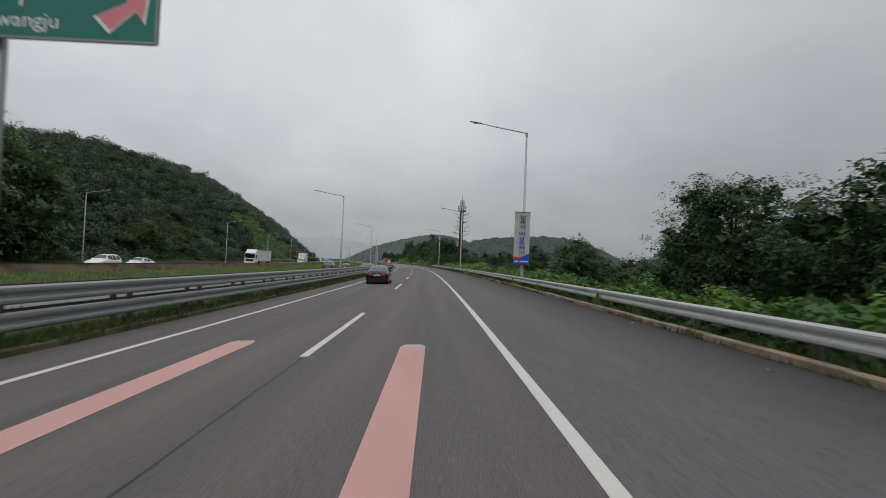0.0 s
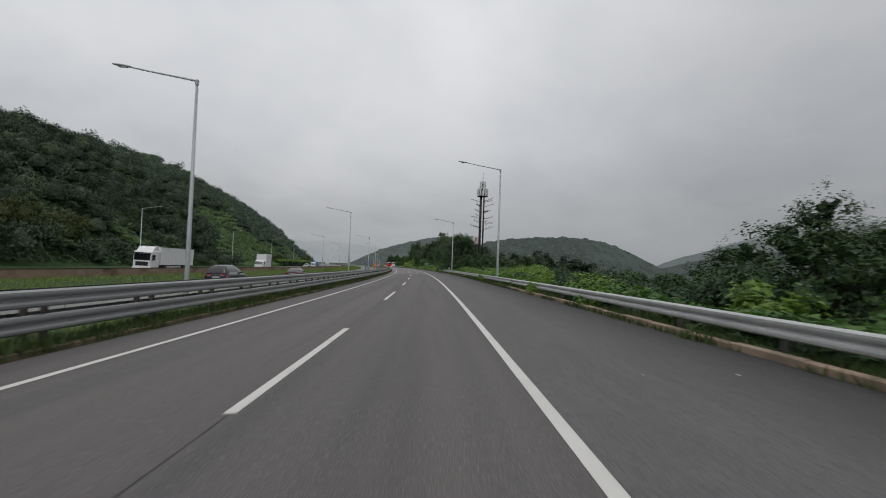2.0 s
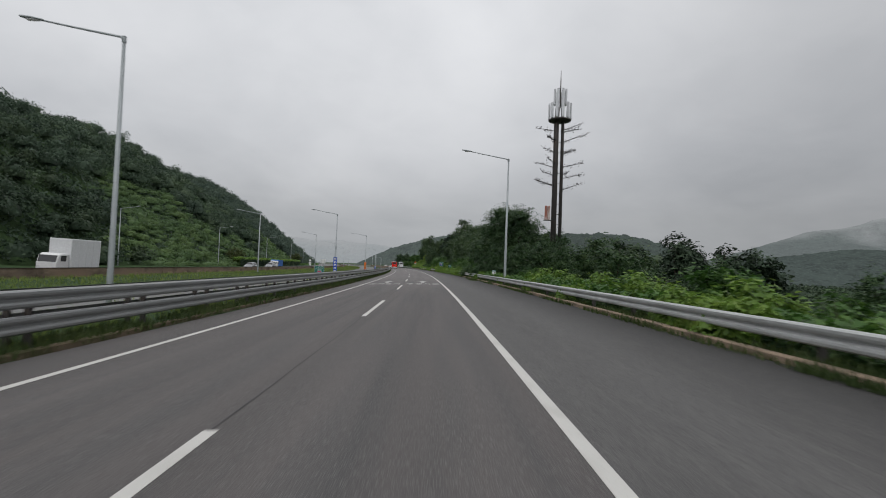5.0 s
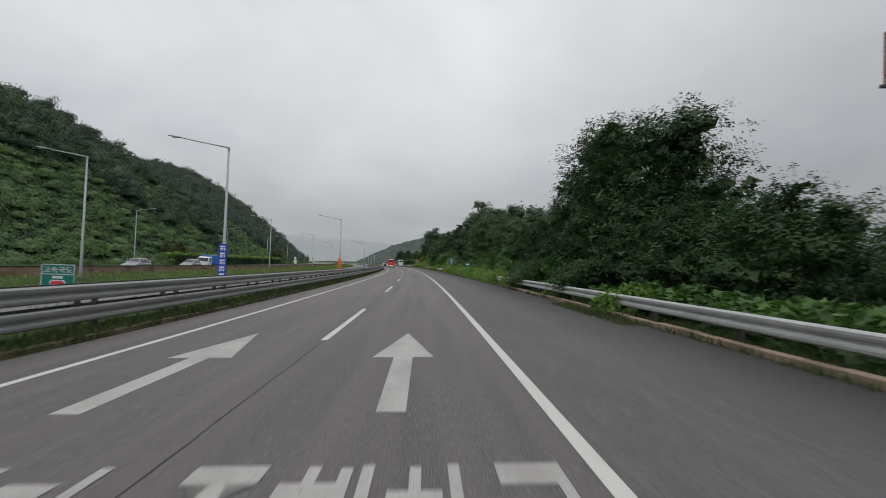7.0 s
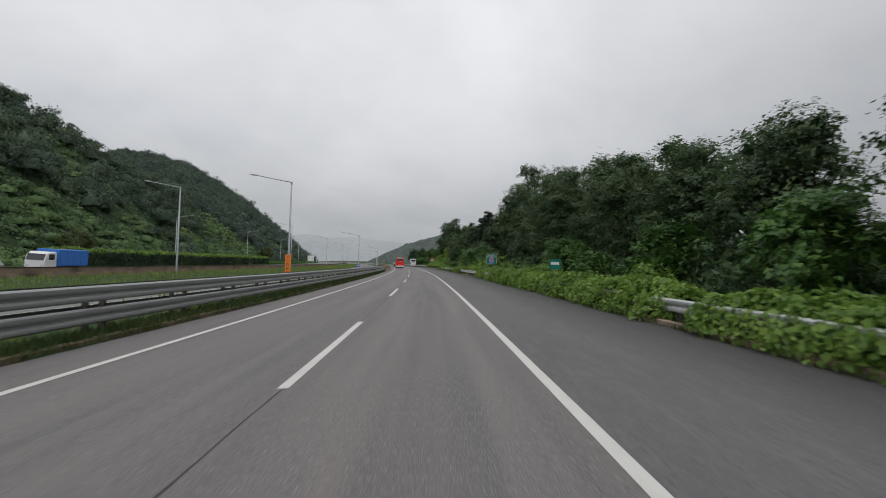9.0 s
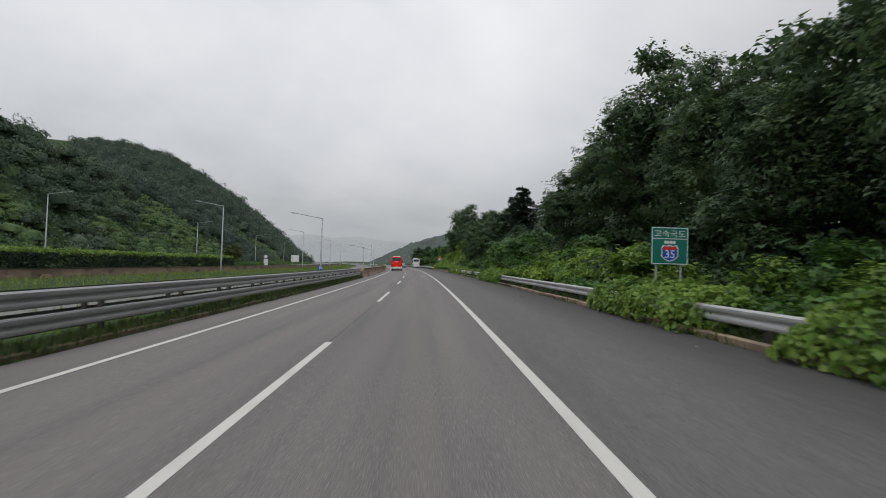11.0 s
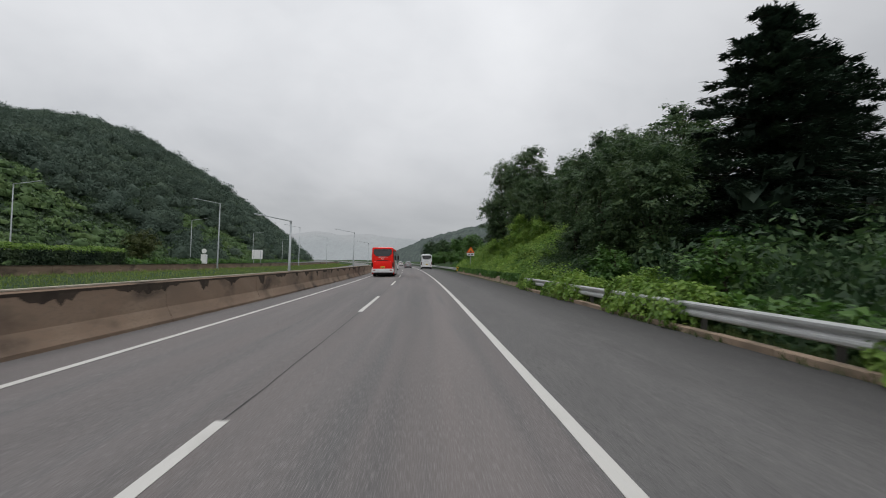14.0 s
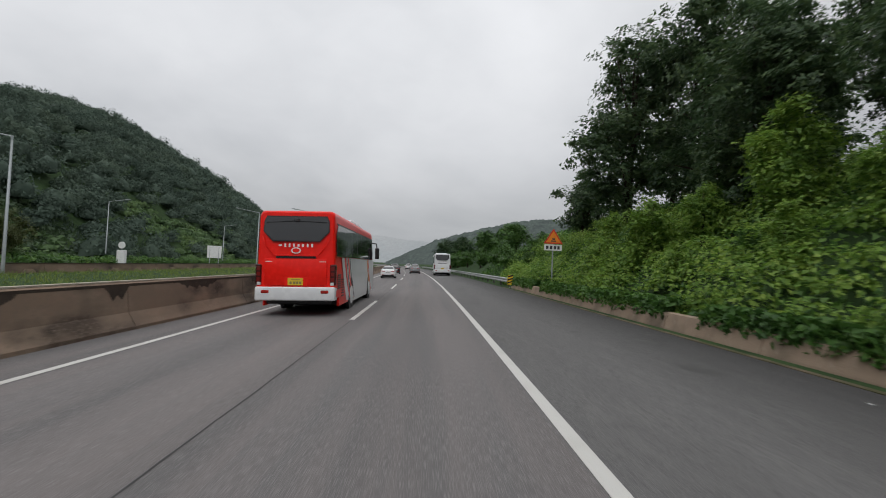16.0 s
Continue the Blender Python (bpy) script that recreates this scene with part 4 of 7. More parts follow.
def conifer(name, seed, height, radius, label):
    """A fir with whorls of drooping branches in flat sprays."""
    rg = np.random.default_rng(seed)
    thing = empty(name, Matrix.Identity(4), label, "tree")
    wood = tube([(0, 0, -0.6), (0, 0, height * 0.5), (0.05, 0, height)], [0.024 * height, 0.014 * height, 0.02], 8)
    groups = []
    levels = int(height / 0.80)
    for k in range(levels):
        z = height * (0.06 + 0.93 * k / levels)
        reach = radius * (1 - (z / height) ** 2.3) ** 0.95 * rg.uniform(0.78, 1.12) + 0.35
        n = rg.integers(7, 10)
        for b in range(n):
            a = 6.283 * (b + rg.random() * 0.8) / n
            out = np.array([math.cos(a), math.sin(a), 0.0])
            ln = reach * rg.uniform(0.62, 1.10)
            m = int(36 + 46 * ln)
            s = rg.random(m) ** 0.65
            side = np.array([-out[1], out[0], 0.0])
            spread = (rg.random(m) - 0.5) * (0.35 + 0.75 * ln * (1.05 - s) * 0.7)
            p = out * (s * ln)[:, None] + side * spread[:, None]
            p[:, 2] += z + rg.uniform(-0.3, 0.3) + 0.12 * ln - 0.34 * ln * s ** 2 + 0.20 * ln * s ** 4 + rg.normal(size=m) * 0.13
            along = out + side * np.sign(spread)[:, None] * 0.7
            groups.append(leaf_arrays(p, 0.50 * rg.uniform(0.7, 1.2, m), rg, 0.66, 0.42, 0.06, along, None, False))
            if k % 2 == 0:
                merge(wood, tube([(0, 0, z), tuple(out * ln * 0.5 + np.array([0, 0, z + 0.02 * ln])), tuple(out * ln * 0.9 + np.array([0, 0, z - 0.12 * ln]))], [0.045, 0.03, 0.008], 4))
    spots = [(rg.normal() * 0.3, rg.normal() * 0.3, height * q) for q in np.linspace(0.12, 0.9, 9)]
    groups.append(cores(rg, spots, [max(0.3, radius * 0.52 * (1 - c[2] / height)) for c in spots], 1.25, 0.3, 7))
    part("trunk", wood, M["bark"], thing, smooth=True)
    v, t = join_arrays(groups)
    part("crown", mesh_numpy("crown", v, t, M["leaf_conifer"]), None, thing)
    return thing


HEIGHT = {}


def stand(proto, x, y, scale=1.0, turn=0.0, first=[]):
    """Puts a tree at road coordinates; the prototype itself takes the first place."""
    m = Matrix.Translation(rw(x, y, land(x, y))) @ Matrix.Rotation(turn, 4, "Z")
    if proto not in first:
        first.append(proto)
        proto.matrix_world = m @ Matrix.Diagonal((scale, scale, scale, 1))
        return proto
    made = copy_thing(proto, m)
    made.scale = (scale, scale, scale)
    return made


def kind_of_tree(height, *rest, tufts=6):
    made = tree(*rest[:2], height, *rest[2:], tufts=tufts)
    HEIGHT[made.name] = height
    return made


OAK = "dark green broadleaf tree in full leaf beside the expressway"
oaks = [kind_of_tree(12.0, "oak_tree", 11, 3.7, 0.9, 23000, 0.215, M["leaf_oak"], OAK, 46, 0.75, tufts=2),
        kind_of_tree(12.0, "oak_tree", 12, 3.5, 1.2, 22000, 0.215, M["leaf_oak"], OAK, 46, 0.75, tufts=2),
        kind_of_tree(9.0, "oak_tree", 13, 3.3, 0.5, 17000, 0.20, M["leaf_oak"], OAK, 36, 0.75, tufts=3)]
back_oaks = [kind_of_tree(13.0, "oak_tree", 14, 4.8, 0.6, 5600, 0.48, M["leaf_oak"], OAK, 28, 0.8, tufts=3),
             kind_of_tree(11.0, "oak_tree", 15, 4.6, 0.4, 5400, 0.48, M["leaf_oak"], OAK, 26, 0.8, tufts=3)]
ALDER = "dark round-crowned tree on the low ground below the embankment"
alder = kind_of_tree(11.0, "alder_tree", 16, 3.6, 0.3, 6500, 0.40, M["leaf_wood"], ALDER, 26, 0.8, tufts=2)
ACA = "spreading locust tree with feathery green foliage beyond the guardrail"
acacias = [kind_of_tree(10.0, "locust_tree", 26, 4.2, 0.4, 31000, 0.18, M["leaf_acacia"], ACA, 46, 0.55, 2, tufts=3),
           kind_of_tree(8.0, "locust_tree", 22, 3.5, 0.4, 14000, 0.195, M["leaf_acacia"], ACA, 40, 0.62, 2, tufts=4),
           kind_of_tree(9.0, "locust_tree", 23, 4.4, 0.5, 7500, 0.36, M["leaf_acacia"], ACA, 28, 0.65, tufts=3)]
BUSH = "bright green shrub overgrown with vines behind the guardrail"
bushes = [kind_of_tree(3.2, "shrub", 31, 2.0, 0.1, 2200, 0.25, M["leaf_bush"], BUSH, 14, 0.85, 3, tufts=0),
          kind_of_tree(2.4, "shrub", 32, 1.7, 0.0, 1900, 0.24, M["leaf_vine"], BUSH, 12, 0.9, 3, tufts=0),
          kind_of_tree(4.6, "shrub", 33, 2.6, 0.0, 3600, 0.28, M["leaf_bush"], BUSH, 18, 0.8, 3, tufts=1)]
YOUNG = "young light green tree with feathery leaves growing on the roadside bank"
young = kind_of_tree(5.0, "young_tree", 36, 1.9, 0.2, 7500, 0.24, M["leaf_bank"], YOUNG, 22, 0.6, 2, tufts=1)
firs = [conifer("fir_tree", 41, 14.3, 6.3, "tall dark fir tree with drooping layered branches"),
        conifer("fir_tree", 42, 12.0, 6.6, "dark fir tree with drooping layered branches")]
WILLOW = "pale green rounded tree at the foot of the hillside"
willow = kind_of_tree(9.5, "willow_tree", 51, 5.0, 0.8, 9000, 0.42, M["leaf_willow"], WILLOW, 30, 0.35, 2)

# each tree: across, along, height of its top over the road
rng = random.Random(77)
for proto, spots in (
    (acacias[0], ((14.4, 25, 6.2), (14.4, 51, 3.8), (13.1, 191.5, 10.2), (13.8, 203.0, 8.8), (13.6, 198.0, 11.2))),
    (acacias[1], ((15.2, 17.5, 5.4), (15.8, 30, 4.4), (13.6, 47, 3.2), (13.2, 65, 4.3), (15.8, 55, 4.7), (13.2, 128, 1.5), (13.6, 133, 1.7), (13.8, 72, 2.9), (18, 44, 2.6), (19.6, 50, 2.8), (16.6, 40.5, 2.2), (14.6, 184.5, 4.9), (12.0, 210, 7.4), (12.6, 218.5, 6.8), (14.4, 171.5, 5.2), (11.8, 315.5, 6.6), (12.8, 322, 6.0), (9.9, 190.5, 5.2), (9.3, 186.8, 3.6), (11.5, 187.5, 6.0), (11.4, 179.0, 4.6), (9.9, 182.8, 4.2))),
    (acacias[2], ((21, 37, 3.2), (18, 24, 5.0), (26, 44, 2.5), (33, 55, 1.5), (17, 29, 4.4), (24, 30, 4.0), (17.5, 57.5, 4.4), (20.5, 173, 5.0), (22, 66, 1.8), (21, 18, 6.0), (29, 36, 3.4), (17.5, 197, 9.0), (16.5, 208, 8.5), (16, 216, 7.5), (31, 170, 3.0))),
    (oaks[0], ((16.5, 294, 15.0), (13.0, 258, 10.8), (16.0, 269, 13.2), (17.0, 287.5, 17.2), (14.4, 386.5, 17.4), (12.6, 240, 8.8))),
    (oaks[1], ((14.2, 264, 11.8), (14.6, 277.5, 11.6), (12.2, 391.5, 16.2), (17.4, 379, 14.6), (14.0, 249, 10.2), (15.5, 297.3, 13.3))),
    (oaks[2], ((11.8, 344.5, 8.2), (14.6, 352, 10.6), (15.5, 360, 12.8), (17.6, 360.5, 12.9), (16.2, 372.8, 10.8), (13.0, 372.5, 10.6), (12.8, 379.5, 12.0), (12.6, 226, 7.2), (14.6, 300.5, 10.8), (12.4, 357, 10.2), (12.0, 350, 9.4), (10.6, 353.5, 8.2), (10.4, 347.5, 7.6), (15.2, 371.5, 10.6), (16.4, 375.8, 11.8), (12.4, 233, 7.8), (13.4, 271.5, 9.0))),
    (back_oaks[0], ((18.5, 371, 10.4), (21, 377, 14.4), (22, 391, 16.5), (18, 352, 11), (20, 358, 14.5), (19, 255, 12), (20, 212, 8.5), (17.5, 236, 9.5), (20, 263, 13.5), (21, 276, 15), (22, 292, 16), (17.5, 397, 13.5), (23, 405, 13))),
    (back_oaks[1], ((17.5, 223, 8.5), (22, 228, 8.8), (19.5, 248, 11.5), (18.5, 280, 14), (17.5, 304, 6.6), (21, 314, 6.5), (16.5, 322, 5.6), (24, 330, 7.5), (14, 363.5, 7.6), (28, 398, 13), (12.5, 401, 9.5))),
    (bushes[2], ((10.6, 136, 1.8), (9.6, 108, 1.75), (9.8, 112.5, 1.6), (11.2, 166.5, 4.2), (10.4, 222, 3.9), (10.2, 230.5, 3.6), (10.0, 305, 4.4), (12.4, 308, 5.4), (10.6, 312.5, 4.9), (10.6, 319, 4.8), (11.4, 326, 5.0), (14.5, 315, 5.9), (9.8, 264, 2.3), (10.2, 284, 3.6), (9.6, 375.4, 2.9), (12.4, 381, 6.0), (9.9, 384.5, 3.8), (12, 425, 7), (14, 440, 8.5), (12.5, 455, 8), (15, 470, 9.5), (12.5, 490, 9), (17, 452, 9), (14, 510, 10), (18, 530, 11), (14, 545, 11), (10.5, 248, 3.8))),
    (bushes[0], ((9.0, 22, 1.3), (8.8, 47, 1.2), (9.2, 58, 1.3), (9.4, 83, 1.0), (9.3, 97, 1.2), (9.0, 112, 1.1), (9.6, 129, 1.1), (9.2, 141, 1.3), (9.3, 151, 1.2), (9.4, 165, 1.6), (9.1, 196, 2.4), (9.2, 216, 2.5), (9.4, 238, 2.7), (9.0, 254, 1.8), (9.3, 293, 2.7), (8.9, 301, 2.3), (9.4, 334, 2.7), (9.0, 342, 2.5), (10, 408, 4.0), (9.6, 416, 3.9), (9.0, 404, 3.0), (8.8, 412, 3.0), (9.2, 421, 3.6), (9.8, 428, 4.2), (9.0, 435, 3.6), (10, 444, 4.6), (9.2, 454, 4.2), (9.8, 465, 4.6), (10, 478, 5.0), (9.6, 490, 5.0), (11.5, 411, 5.2), (12, 433, 5.4))),
    (bushes[1], ((8.8, 74, 1.25), (9.0, 79.5, 1.3), (8.6, 84.5, 1.35), (9.0, 88.5, 1.45), (9.2, 93, 1.4), (8.8, 99, 1.4), (9.0, 102.5, 1.5), (9.2, 116, 1.5), (8.9, 119.5, 1.45), (9.1, 125, 1.4), (8.8, 131, 1.4), (9.2, 139, 1.5), (8.8, 144, 1.4), (9.0, 154, 1.5), (9.2, 159, 1.6), (8.8, 62, 1.3), (9.0, 50.5, 1.2), (9.2, 42, 1.3), (9.2, 262, 1.7), (9.7, 266, 1.9), (9.1, 270.5, 1.7), (9.5, 275, 2.7), (9.3, 258, 1.6), (9.5, 252, 1.6), (9.2, 281.5, 2.4), (9.4, 288.5, 2.5), (9.3, 246.5, 1.6), (9.4, 315.5, 2.2), (8.4, 10, 1.2), (8.2, 15.5, 1.1), (8.5, 33, 1.1), (8.2, 54, 1.0), (8.3, 76, 1.0), (8.1, 90, 1.0), (8.4, 105, 1.2), (8.2, 109, 1.2), (8.3, 122, 1.1), (8.1, 136, 1.1), (8.2, 147, 1.2), (8.1, 201, 1.6), (8.2, 228, 1.7), (8.0, 244, 1.7), (8.2, 279, 1.5), (8.1, 309, 1.5), (8.2, 337, 1.5), (9, 356, 2.7), (9.4, 362, 2.9), (9.6, 366.5, 3.1))),
    (young, ((11.4, 376.7, 7.2), (9.3, 381.5, 4.6), (9.0, 373.0, 3.4), (10.3, 379.3, 4.9), (8.5, 377.6, 2.5), (10.9, 372.3, 5.2), (8.6, 385.5, 3.0), (10.4, 388.5, 4.8), (12.2, 371.0, 6.6))),
    (alder, ((31.6, 180, 6.3), (34.0, 183, 5.8), (38.8, 181, 5.2), (42.2, 183, 5.0), (45.6, 184, 4.2), (36, 191, 5.0), (29, 190, 5.0))),
    (willow, ((-63, 124, 10.5), (-65, 136, 12.0), (-65, 148, 11.0), (-60, 430, 8.0), (-61, 300, 7.0))),
    (back_oaks[1], ((34, 200, 5.4), (30, 206, 5.6))),
    (back_oaks[0], ((24.4, 184, 6.0), (21.0, 181, 5.6), (27.8, 186, 5.4), (-58, 79, 19.5), (-60, 89, 14.5), (-57, 69, 19.5), (-64, 84, 20))),
):
    for x, y, top in spots:
        if proto is bushes[2] and top - land(x, y) > 5.4:
            stand(acacias[1], x, y, (top - land(x, y)) / HEIGHT[acacias[1].name], rng.uniform(0, 6.28))
            continue
        stand(proto, x, y, (top - land(x, y)) / HEIGHT[proto.name], rng.uniform(0, 6.28))
for proto, x, y, top, tall in ((firs[0], 18.8, 345.9, 16.3, 14.3), (firs[1], 25.5, 351.0, 16.2, 12.0)):
    stand(proto, x, y, (top - land(x, y)) / tall, rng.uniform(0, 6.28))


def road_points(x, y, z):
    """Arrays of road coordinates to world."""
    cx = np.where(y > 800, -(620 ** 2) / (2 * RADIUS) - (y - 800) * 620 / RADIUS, -((y - MID) ** 2) / (2 * RADIUS))
    return np.stack([x + cx, y, z + TILT * np.clip(x, -34, 8)], axis=1)


def land_many(x, y):
    return np.array([land(a, b) for a, b in zip(x, y)])


def stuff(name, arrays, mat, label, category):
    v, t = arrays
    return tagged(new(name, mesh_numpy(name, v, t, mat)), label, category, kind="stuff")


# woods on the hillside: crowns where the trees stand, low mounds of vines on the open slope
def mound(rg, heart, r, count, size, flat, phase, fill, core=0.70):
    """A rounded crown of small leaves over an uneven core, in road coordinates."""
    d = rg.normal(size=(count, 3))
    d /= np.linalg.norm(d, axis=1, keepdims=True)
    d[:, 2] = np.abs(d[:, 2]) * 1.1 - 0.28
    lump = 1 + 0.26 * np.sin(d[:, 0] * 5 + phase) * np.sin(d[:, 1] * 5 + phase * 1.7) + 0.13 * np.sin(d[:, 0] * 9 + phase * 2.3) * np.sin(d[:, 2] * 9 + phase)
    q = heart + d * (r * lump * (0.74 + 0.40 * rg.random(count) ** 1.6))[:, None] * np.array([1, 1, flat])
    leaves = leaf_arrays(road_points(q[:, 0], q[:, 1], q[:, 2]), size * rg.uniform(0.7, 1.3, count), rg, 0.4, 0.85, 0.1, None, d, False, 0.60)
    if not fill:
        return [leaves]
    bv, bt = fill
    inner = heart + bv * (r * core * (1 + 0.6 * (rg.random(len(bv)) - 0.5)))[:, None] * np.array([1, 1, flat])
    return [leaves, (road_points(inner[:, 0], inner[:, 1], inner[:, 2]), bt[(bv[bt].mean(axis=1)[:, 2] > -0.35)])]


rg = np.random.default_rng(100)
groups, low_groups, mid_groups, far_groups = [], [], [], []
y = 20.0
while y < 1150:
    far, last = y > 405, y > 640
    cell = 9.0 if last else 5.8 if far else 5.2
    x = 62.5
    while x - 61.5 < max(ridge(y - 30), ridge(y), ridge(y + 30)) * 1.6 + 10:
        px, py = -(x + rg.uniform(-0.5, 0.5) * cell), y + rg.uniform(-0.5, 0.5) * cell
        x += cell
        bare = noise.noise(Vector((px * 0.022, py * 0.017, 8.0))) + 0.6 * noise.noise(Vector((px * 0.07, py * 0.06, 2.0))) + step(100, 66, -px) * 0.62 - 0.6 * step(262, 232, py) - step(400, 500, py) * 0.42 - 0.8 * step(0.8, 1.15, (-px - 61.5) / ridge(py))
        if bare > 0.38:
            for k in range(6):
                cx, cy = px + (rg.uniform(-3.5, 3.5) if k else 0), py + (rg.uniform(-3.5, 3.5) if k else 0)
                r = rg.uniform(1.8, 3.4)
                low_groups += mound(rg, np.array([cx, cy, land(cx, cy) + rg.uniform(-0.2, 0.25)]), r, 105 if not far else 40, 0.42 if not far else 0.8, 0.42, px + k, SMALL)
            continue
        big = rg.random()
        r = (2.2 + 2.0 * big ** 1.5) * (1.7 if last else 1.2 if far else 1.0)
        heart = np.array([px, py, land(px, py) + 1.3 + 2.6 * big * rg.random()])
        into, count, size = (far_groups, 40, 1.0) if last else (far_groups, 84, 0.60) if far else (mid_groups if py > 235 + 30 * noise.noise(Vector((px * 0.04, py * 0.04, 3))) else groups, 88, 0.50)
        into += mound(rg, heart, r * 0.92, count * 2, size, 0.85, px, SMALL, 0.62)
        for k in range(3):
            d = rg.normal(size=3)
            d[2] = abs(d[2]) * 0.6 - 0.25
            into += mound(rg, heart + d / np.linalg.norm(d) * r * 0.72, r * rg.uniform(0.45, 0.72), int(count * 0.7), size, 0.8, px + k, None)
    y += cell
m = 60000
yy = rg.uniform(20, 460, m)
dd = rg.random(m) * np.interp(yy, RIDGE_Y, RIDGE_Z) * 1.35
xx = -61.6 - dd
zz = land_many(xx, yy) + rg.uniform(0.0, 0.7, m)
tilt = np.tile([0.55, 0.0, 0.75], (m, 1))
stuff("hillside_undergrowth", leaf_arrays(road_points(xx, yy, zz), rg.uniform(0.5, 1.05, m), rg, 0.4, 0.8, 0.1, None, tilt, False, 0.8), M["leaf_mid"], "green undergrowth covering the ground between the hillside trees", "undergrowth")
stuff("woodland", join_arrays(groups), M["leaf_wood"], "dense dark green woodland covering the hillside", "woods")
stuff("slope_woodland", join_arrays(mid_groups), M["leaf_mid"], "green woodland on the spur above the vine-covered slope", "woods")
stuff("far_woodland", join_arrays(far_groups), M["leaf_far_haze"], "woodland on the larger hill further on, tinted blue-green for haze", "woods")
stuff("hillside_vines", join_arrays(low_groups), M["leaf_slope"], "lighter green vines spread over the open hillside", "vines")

# far right lowland woods below the embankment
groups = []
for k in range(2500):
    near = k < 900
    px, py = (rg.uniform(22, 120), rg.uniform(30, 330)) if near else (rg.uniform(60, 460), rg.uniform(60, 700))
    if px < 46 and py > 180:
        continue
    r = rg.uniform(2.2, 4.8) if near else rg.uniform(4.0, 6.5)
    groups += mound(rg, np.array([px, py, land(px, py) + (rg.uniform(-0.6, 1.6) if near else rg.uniform(0.0, 1.5))]), r, 90 if near else 80, 0.6 if near else 1.3, 0.9, px, SMALL, 0.70 if near else 0.5)
stuff("lowland_woods", join_arrays(groups), M["leaf_wood"], "dark green woods on the low land below the road", "woods")

# vines and undergrowth along the right side: (from, to, height over the rail, reach over the kerb)
COVER = ((-5, 6, 0.5, 0.0), (20, 21.6, 0.85, 0.15), (30.5, 33, 0.8, 0.15), (38.5, 41.5, 0.85, 0.2), (52, 53.5, 0.95, 0.3), (69, 71, 0.9, 0.15), (78.5, 81.5, 1.05, 0.2), (84, 85.5, 0.9, 0.15), (87, 89, 0.95, 0.15), (93.5, 96, 1.0, 0.1),
         (105, 111, 1.0, 0.1), (119, 121, 0.95, 0.15), (128, 133, 0.95, 0.1), (141, 144, 0.9, 0.1), (150, 153, 1.0, 0.15), (163, 165, 0.9, 0.1), (179.5, 182.5, 1.0, 0.35), (189, 191, 1.0, 0.3), (201.5, 205, 1.0, 0.3),
         (206, 221, 1.1, 0.45), (222, 238, 1.2, 0.5), (238, 261.2, 1.25, 0.6), (263.4, 272, 1.2, 0.5), (285.6, 286.6, 0.75, 0.1), (294.2, 307.5, 1.2, 0.55), (313, 316, 1.0, 0.3), (322, 325.5, 1.0, 0.25), (330, 336.5, 1.1, 0.35), (338.5, 345, 1.1, 0.4), (346.5, 352, 1.1, 0.3))
groups = []
for y0, y1, hz, over in COVER:
    m = int((y1 - y0) * (760 if 230 < y0 < 262 or y0 == 294.2 else 560 if y1 - y0 > 3 else 440))
    yy = rg.uniform(y0, y1, m)
    edge = np.minimum(1, np.minimum(yy - y0, y1 - yy) / 0.9) ** 0.5
    th = rg.random(m) ** 0.8 * 2.3
    lump = 0.86 + 0.34 * np.array([noise.noise(Vector((a * 0.8, b * 1.1, 2))) for a, b in zip(yy, th)]) + 0.12 * np.array([noise.noise(Vector((a * 2.6, b * 3, 5))) for a, b in zip(yy, th)])
    shell = np.maximum(lump, 0.84 if hz > 1.05 else 0.4) * (0.80 + 0.25 * rg.random(m)) * (0.5 + 0.5 * edge)
    xx = 7.12 - (0.78 + over) * np.cos(th) * shell
    zz = 0.03 + hz * np.sin(th) * shell
    face = np.stack([-np.cos(th), 0 * th, np.sin(th) * 0.9 + 0.25], axis=1)
    out = np.stack([-0.4 * np.ones(m), rg.normal(size=m) * 0.5, -0.7 * np.ones(m)], axis=1)
    groups.append(leaf_arrays(road_points(xx, yy, np.maximum(zz, 0.03)), rg.uniform(0.10, 0.22, m), rg, 0.3, 0.85, 0.12, out, face, True, 0.75))
stuff("guardrail_vines", join_arrays(groups), M["leaf_vine"], "bright green broad-leaved vines spilling over the guardrail and kerb", "vines")

m = 44000
yy = rg.uniform(-5, 352, m)
xx = 6.9 + rg.random(m) ** 1.4 * 6.5
keep = np.array([noise.noise(Vector((a * 0.18, b * 0.5, 6))) for a, b in zip(yy, xx)]) > -0.34
xx, yy = xx[keep], yy[keep]
zz = land_many(xx, yy) + rg.random(len(xx)) ** 1.5 * (0.35 + 0.55 * np.clip((xx - 6.9) / 2, 0, 1)) * (1 + 0.6 * np.array([noise.noise(Vector((a * 0.3, b * 0.3, 1))) for a, b in zip(yy, xx)])) + 0.05
stuff("undergrowth", leaf_arrays(road_points(xx, yy, zz), rg.uniform(0.16, 0.36, len(xx)), rg, 0.45, 0.9, 0.1, None, None, False), M["leaf_acacia"], "tangled green undergrowth behind the guardrail", "undergrowth")

